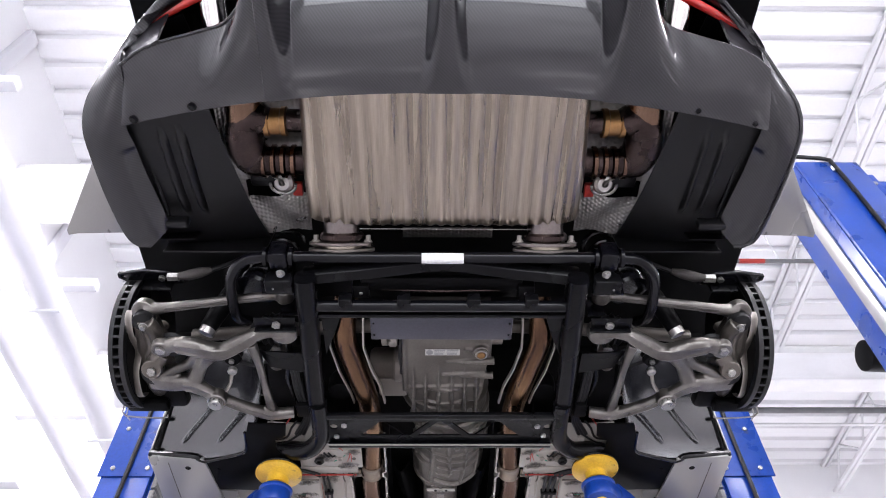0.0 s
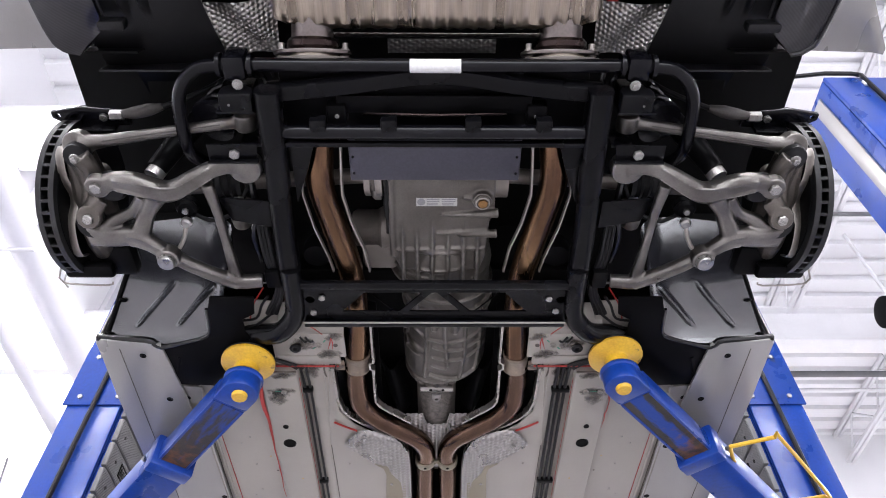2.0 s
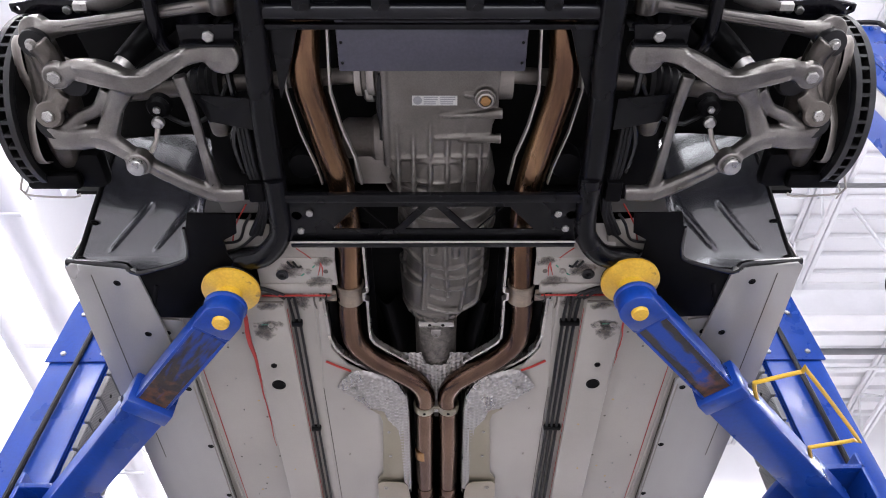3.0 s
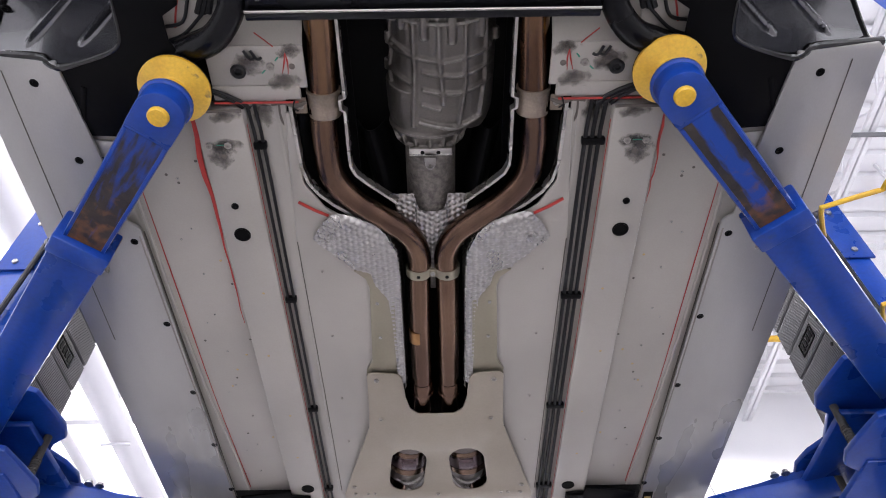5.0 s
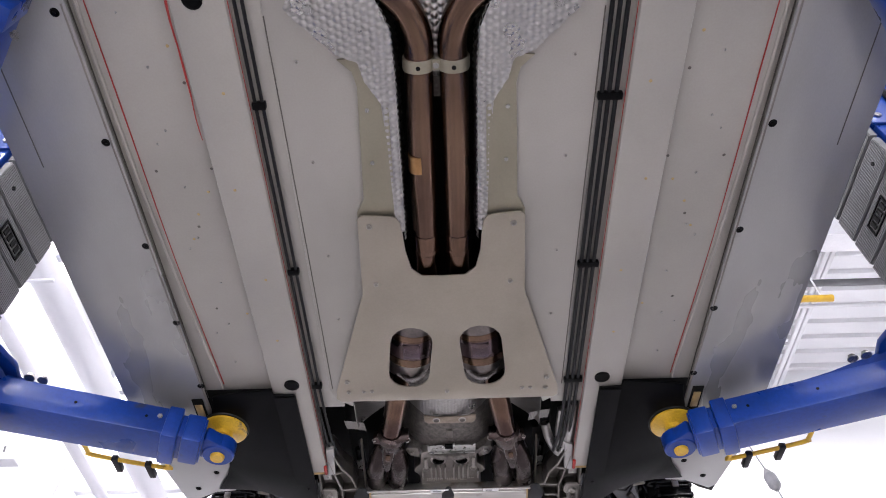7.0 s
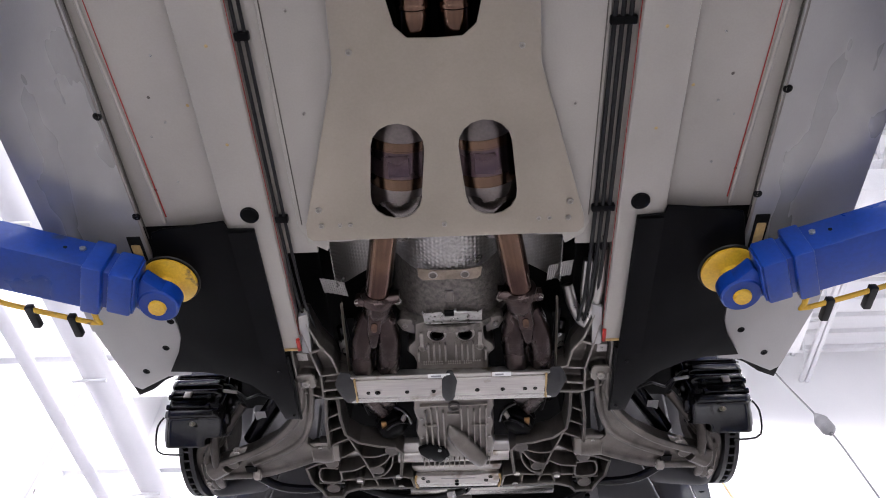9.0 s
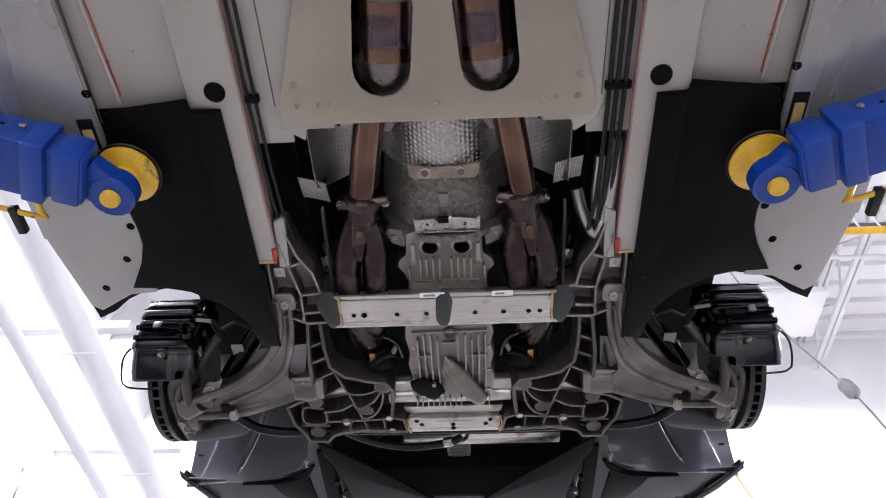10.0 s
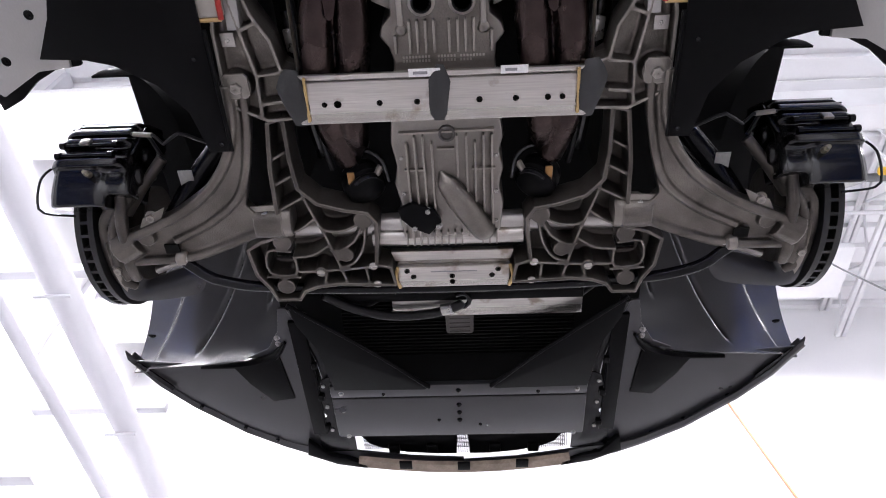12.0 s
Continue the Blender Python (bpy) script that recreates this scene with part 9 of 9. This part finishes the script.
    for py_ in (ry, 1.735):
        part("pivot_pin", lathe([(0.020, 1.725), (0.023, 1.73), (0.023, 1.95), (0.03, 1.952), (0.03, 1.962), (0.02, 1.965)], (s * 1.19, py_, 0), n=20), IRON, yk, "dark greasy pivot pin")
    part("pivot_web", box(*sorted((s * 1.285, s * 1.30)), ry - 0.09, 1.84, 1.70, 1.98, 0.004), BLUE, yk)
    part("lock_pin", tube([(s * 1.10, ry + 0.15, 1.77), (s * 1.10, ry + 0.15, 1.93)], 0.011, 12), IRON, yk)
    part("lock_spring", tube([(s * 1.10 + 0.0125 * math.cos(i * 1.1), ry + 0.15 + 0.0125 * math.sin(i * 1.1), 1.80 + 0.0014 * i) for i in range(40)], 0.0018, 6, 0.008), IRON, yk)
    # stiffener that rises over the root of the front arm, with its two lock bolts
    rib = part("arm_stiffener", wall([(s * 1.12, 1.75), (s * 1.0, 1.83), (s * 0.86, 1.90)], 1.895, 1.93, 0.012), BLUE, ar)
    for q in ((1.06, 1.752), (1.03, 1.764)):
        bolt((s * q[0], q[1], 1.925), 0.022, ar, (180, 0, 0))

# ---- the neighbouring lift ----
nl = thing("neighbour_lift", (2.2, 0.9, 0), "blue steel lift column with overhead beam in the next bay", "car lift")
part("column", box(2.03, 2.38, 0.73, 0.75, 0, 4.15, 0.004), BLUE, nl)
part("column", box(2.03, 2.05, 0.752, 1.05, 0, 4.15, 0.004), BLUE, nl)
part("column_trim", box(2.018, 2.0295, 0.83, 0.91, 0, 4.10, 0.003), SILL, nl, "grey cover strip")
part("column_back", box(2.36, 2.38, 0.752, 1.05, 0, 4.15, 0.004), BLUE, nl)
part("overhead_beam", box(2.381, 5.4, 0.80, 0.92, 3.95, 4.06, 0.004), BLUE, nl)
part("beam_bracket", box(2.381, 2.47, 0.78, 0.94, 3.90, 4.10, 0.006), BLUE, nl)
bolt((2.43, 0.78, 4.0), 0.04, nl, (-90, 0, 0))
part("hose", tube([(2.22, 0.72, 0.3), (2.22, 0.72, 3.0), (2.22, 0.715, 4.0), (2.18, 0.72, 4.17), (1.95, 0.80, 4.3), (1.7, 0.95, 4.42)], 0.012, 8, 0.1), CABLE, nl, "black hydraulic hose")
part("hose_clip", box(2.20, 2.24, 0.715, 0.7295, 4.05, 4.09, 0.003), PAPER, nl)

# ---- pipes and cables in the hall ----
dp = thing("air_duct", (-2.6, 0, 4.25), "white round air duct along the side wall", "duct")
part("duct_pipe", tube([(-2.62, -6.9, 4.25), (-2.62, 6.9, 4.25)], 0.10, 24), SHADED_WHITE, dp)
part("side_pipe", tube([(-2.86, -6.9, 4.0), (-2.86, 6.9, 4.0)], 0.045, 16), SHADED_WHITE, dp)
for k, y in enumerate((-5.2, -3.4, -1.6, 0.4, 1.9, 3.3, 4.65, 6.0)):
    part("strut", box(-3.4, -2.35, y - 0.035, y + 0.035, 4.36, 4.43, 0.004), SHADED_WHITE, dp)
    part("strut_foot", box(-3.4, -3.1, y - 0.05, y + 0.05, 3.74, 3.80, 0.004), SHADED_WHITE, dp)
    part("hanger_strap", box(-2.74, -2.50, y - 0.012, y + 0.012, 4.13, 4.1495, 0.002), SHADED_WHITE, dp)
wp = thing("wall_conduit", (-3.35, 0, 3.3), "grey conduit clipped along the white side wall", "conduit")
part("conduit_pipe", tube([(-3.37, -6.9, 3.25), (-3.37, 6.9, 3.25)], 0.014, 10), GREYPIPE, wp)
part("conduit_pipe", tube([(-3.37, -6.9, 2.9), (-3.37, 6.9, 2.9)], 0.02, 10), GREYPIPE, wp)
for k in range(8):
    y = -5.5 + 1.6 * k
    part("pilaster", box(-3.4, -3.34, y, y + 0.12, 2.0, 6.45, 0.004), SHADED_WHITE, wp)
for k in range(4):
    y = 3.0 + 0.9 * k
    lc = alone("loose_cable", tube([(-3.36, y, 4.0), (-3.3, y + 0.1, 3.4), (-3.25, y + 0.3, 2.9), (-3.3, y + 0.5, 3.0), (-3.36, y + 0.6, 3.5)], 0.007, 6, 0.05), GREYPIPE, "thin grey cable looped on the white wall", "cable", group="wall cables")
sp = thing("sprinkler_pipe", (4.5, 3.0, 6.0), "dark pipe with red bands under the roof", "pipe")
part("pipe_run", tube([(1.2, 3.0, 6.02), (10.9, 3.0, 6.02)], 0.022, 12), GREYPIPE, sp)
for x in (2.2, 2.95, 4.4, 6.0, 7.6):
    part("red_band", tube([(x, 3.0, 6.02), (x + 0.25, 3.0, 6.02)], 0.0245, 12), RED, sp)
    part("hanger", tube([(x + 0.4, 3.0, 6.02), (x + 0.4, 3.0, 6.5)], 0.006, 6), JOIST, sp)
cp = thing("conduit_run", (5.5, 5.0, 5.8), "dark conduit across the roof space", "pipe")
part("pipe_run", tube([(2.0, 5.0, 5.8), (10.9, 5.0, 5.8)], 0.035, 14), GREYPIPE, cp)
part("pipe_run", tube([(1.0, 5.45, 5.95), (10.9, 5.45, 5.95)], 0.02, 12), JOIST, cp)
for x in (3.0, 5.0, 7.0, 9.0):
    part("hanger", tube([(x, 5.0, 5.8), (x, 5.0, 6.5)], 0.006, 6), JOIST, cp)
yr = thing("yellow_rail", (3.0, 4.45, 5.0), "short yellow pipe hung under the roof", "pipe")
part("pipe_run", tube([(2.83, 4.45, 5.0), (3.18, 4.45, 5.0)], 0.03, 12), YELLOW, yr)
for x in (2.95, 3.1):
    part("hanger", tube([(x, 4.45, 5.0), (x, 4.45, 6.5)], 0.008, 6), JOIST, yr)
cr = thing("reel_cord", (1.7, 3.8, 3.0), "hanging reel cord with a grey stop ball", "cord")
part("cord", tube([(2.1, 4.95, 5.6), (1.9, 4.5, 4.55), (1.75, 4.04, 3.53), (1.665, 3.68, 2.81), (1.60, 3.50, 2.40), (1.55, 3.35, 1.95)], 0.004, 6, 0.1), GREYPIPE, cr)
part("stop_ball", tube([(1.68, 3.735, 2.92), (1.67, 3.70, 2.85), (1.66, 3.665, 2.78), (1.652, 3.65, 2.74)], [0.008, 0.032, 0.032, 0.01], 14, 0.01), GREYPIPE, cr)
part("reel", lathe([(0.12, -0.05), (0.14, -0.04), (0.14, 0.04), (0.12, 0.05)], (2.1, 4.95, 5.72), "x", 24), GREYPIPE, cr)
part("reel_bracket", box(2.07, 2.13, 4.93, 4.97, 5.84, 6.5, 0.004), JOIST, cr)
ow = thing("wall_tape", (3.0, 7.03, 4.0), "thin orange line running down the end wall", "line")
part("tape_line", tube([(2.35, 7.04, 5.3), (2.62, 7.04, 4.2), (2.95, 7.04, 2.9)], 0.012, 6, 0.2, flat=0.5), TAPE, ow)
ch = thing("ceiling_speaker", (4.25, 3.62, 5.3), "round black ceiling loudspeaker", "loudspeaker")
part("speaker_can", lathe([(0.10, -0.16), (0.15, -0.15), (0.16, 0.1), (0.1, 0.14)], (4.25, 3.62, 5.35), "x", 24), BLACK, ch)
part("speaker_arm", tube([(4.25, 3.62, 5.45), (4.25, 3.62, 6.5)], 0.02, 8), JOIST, ch)
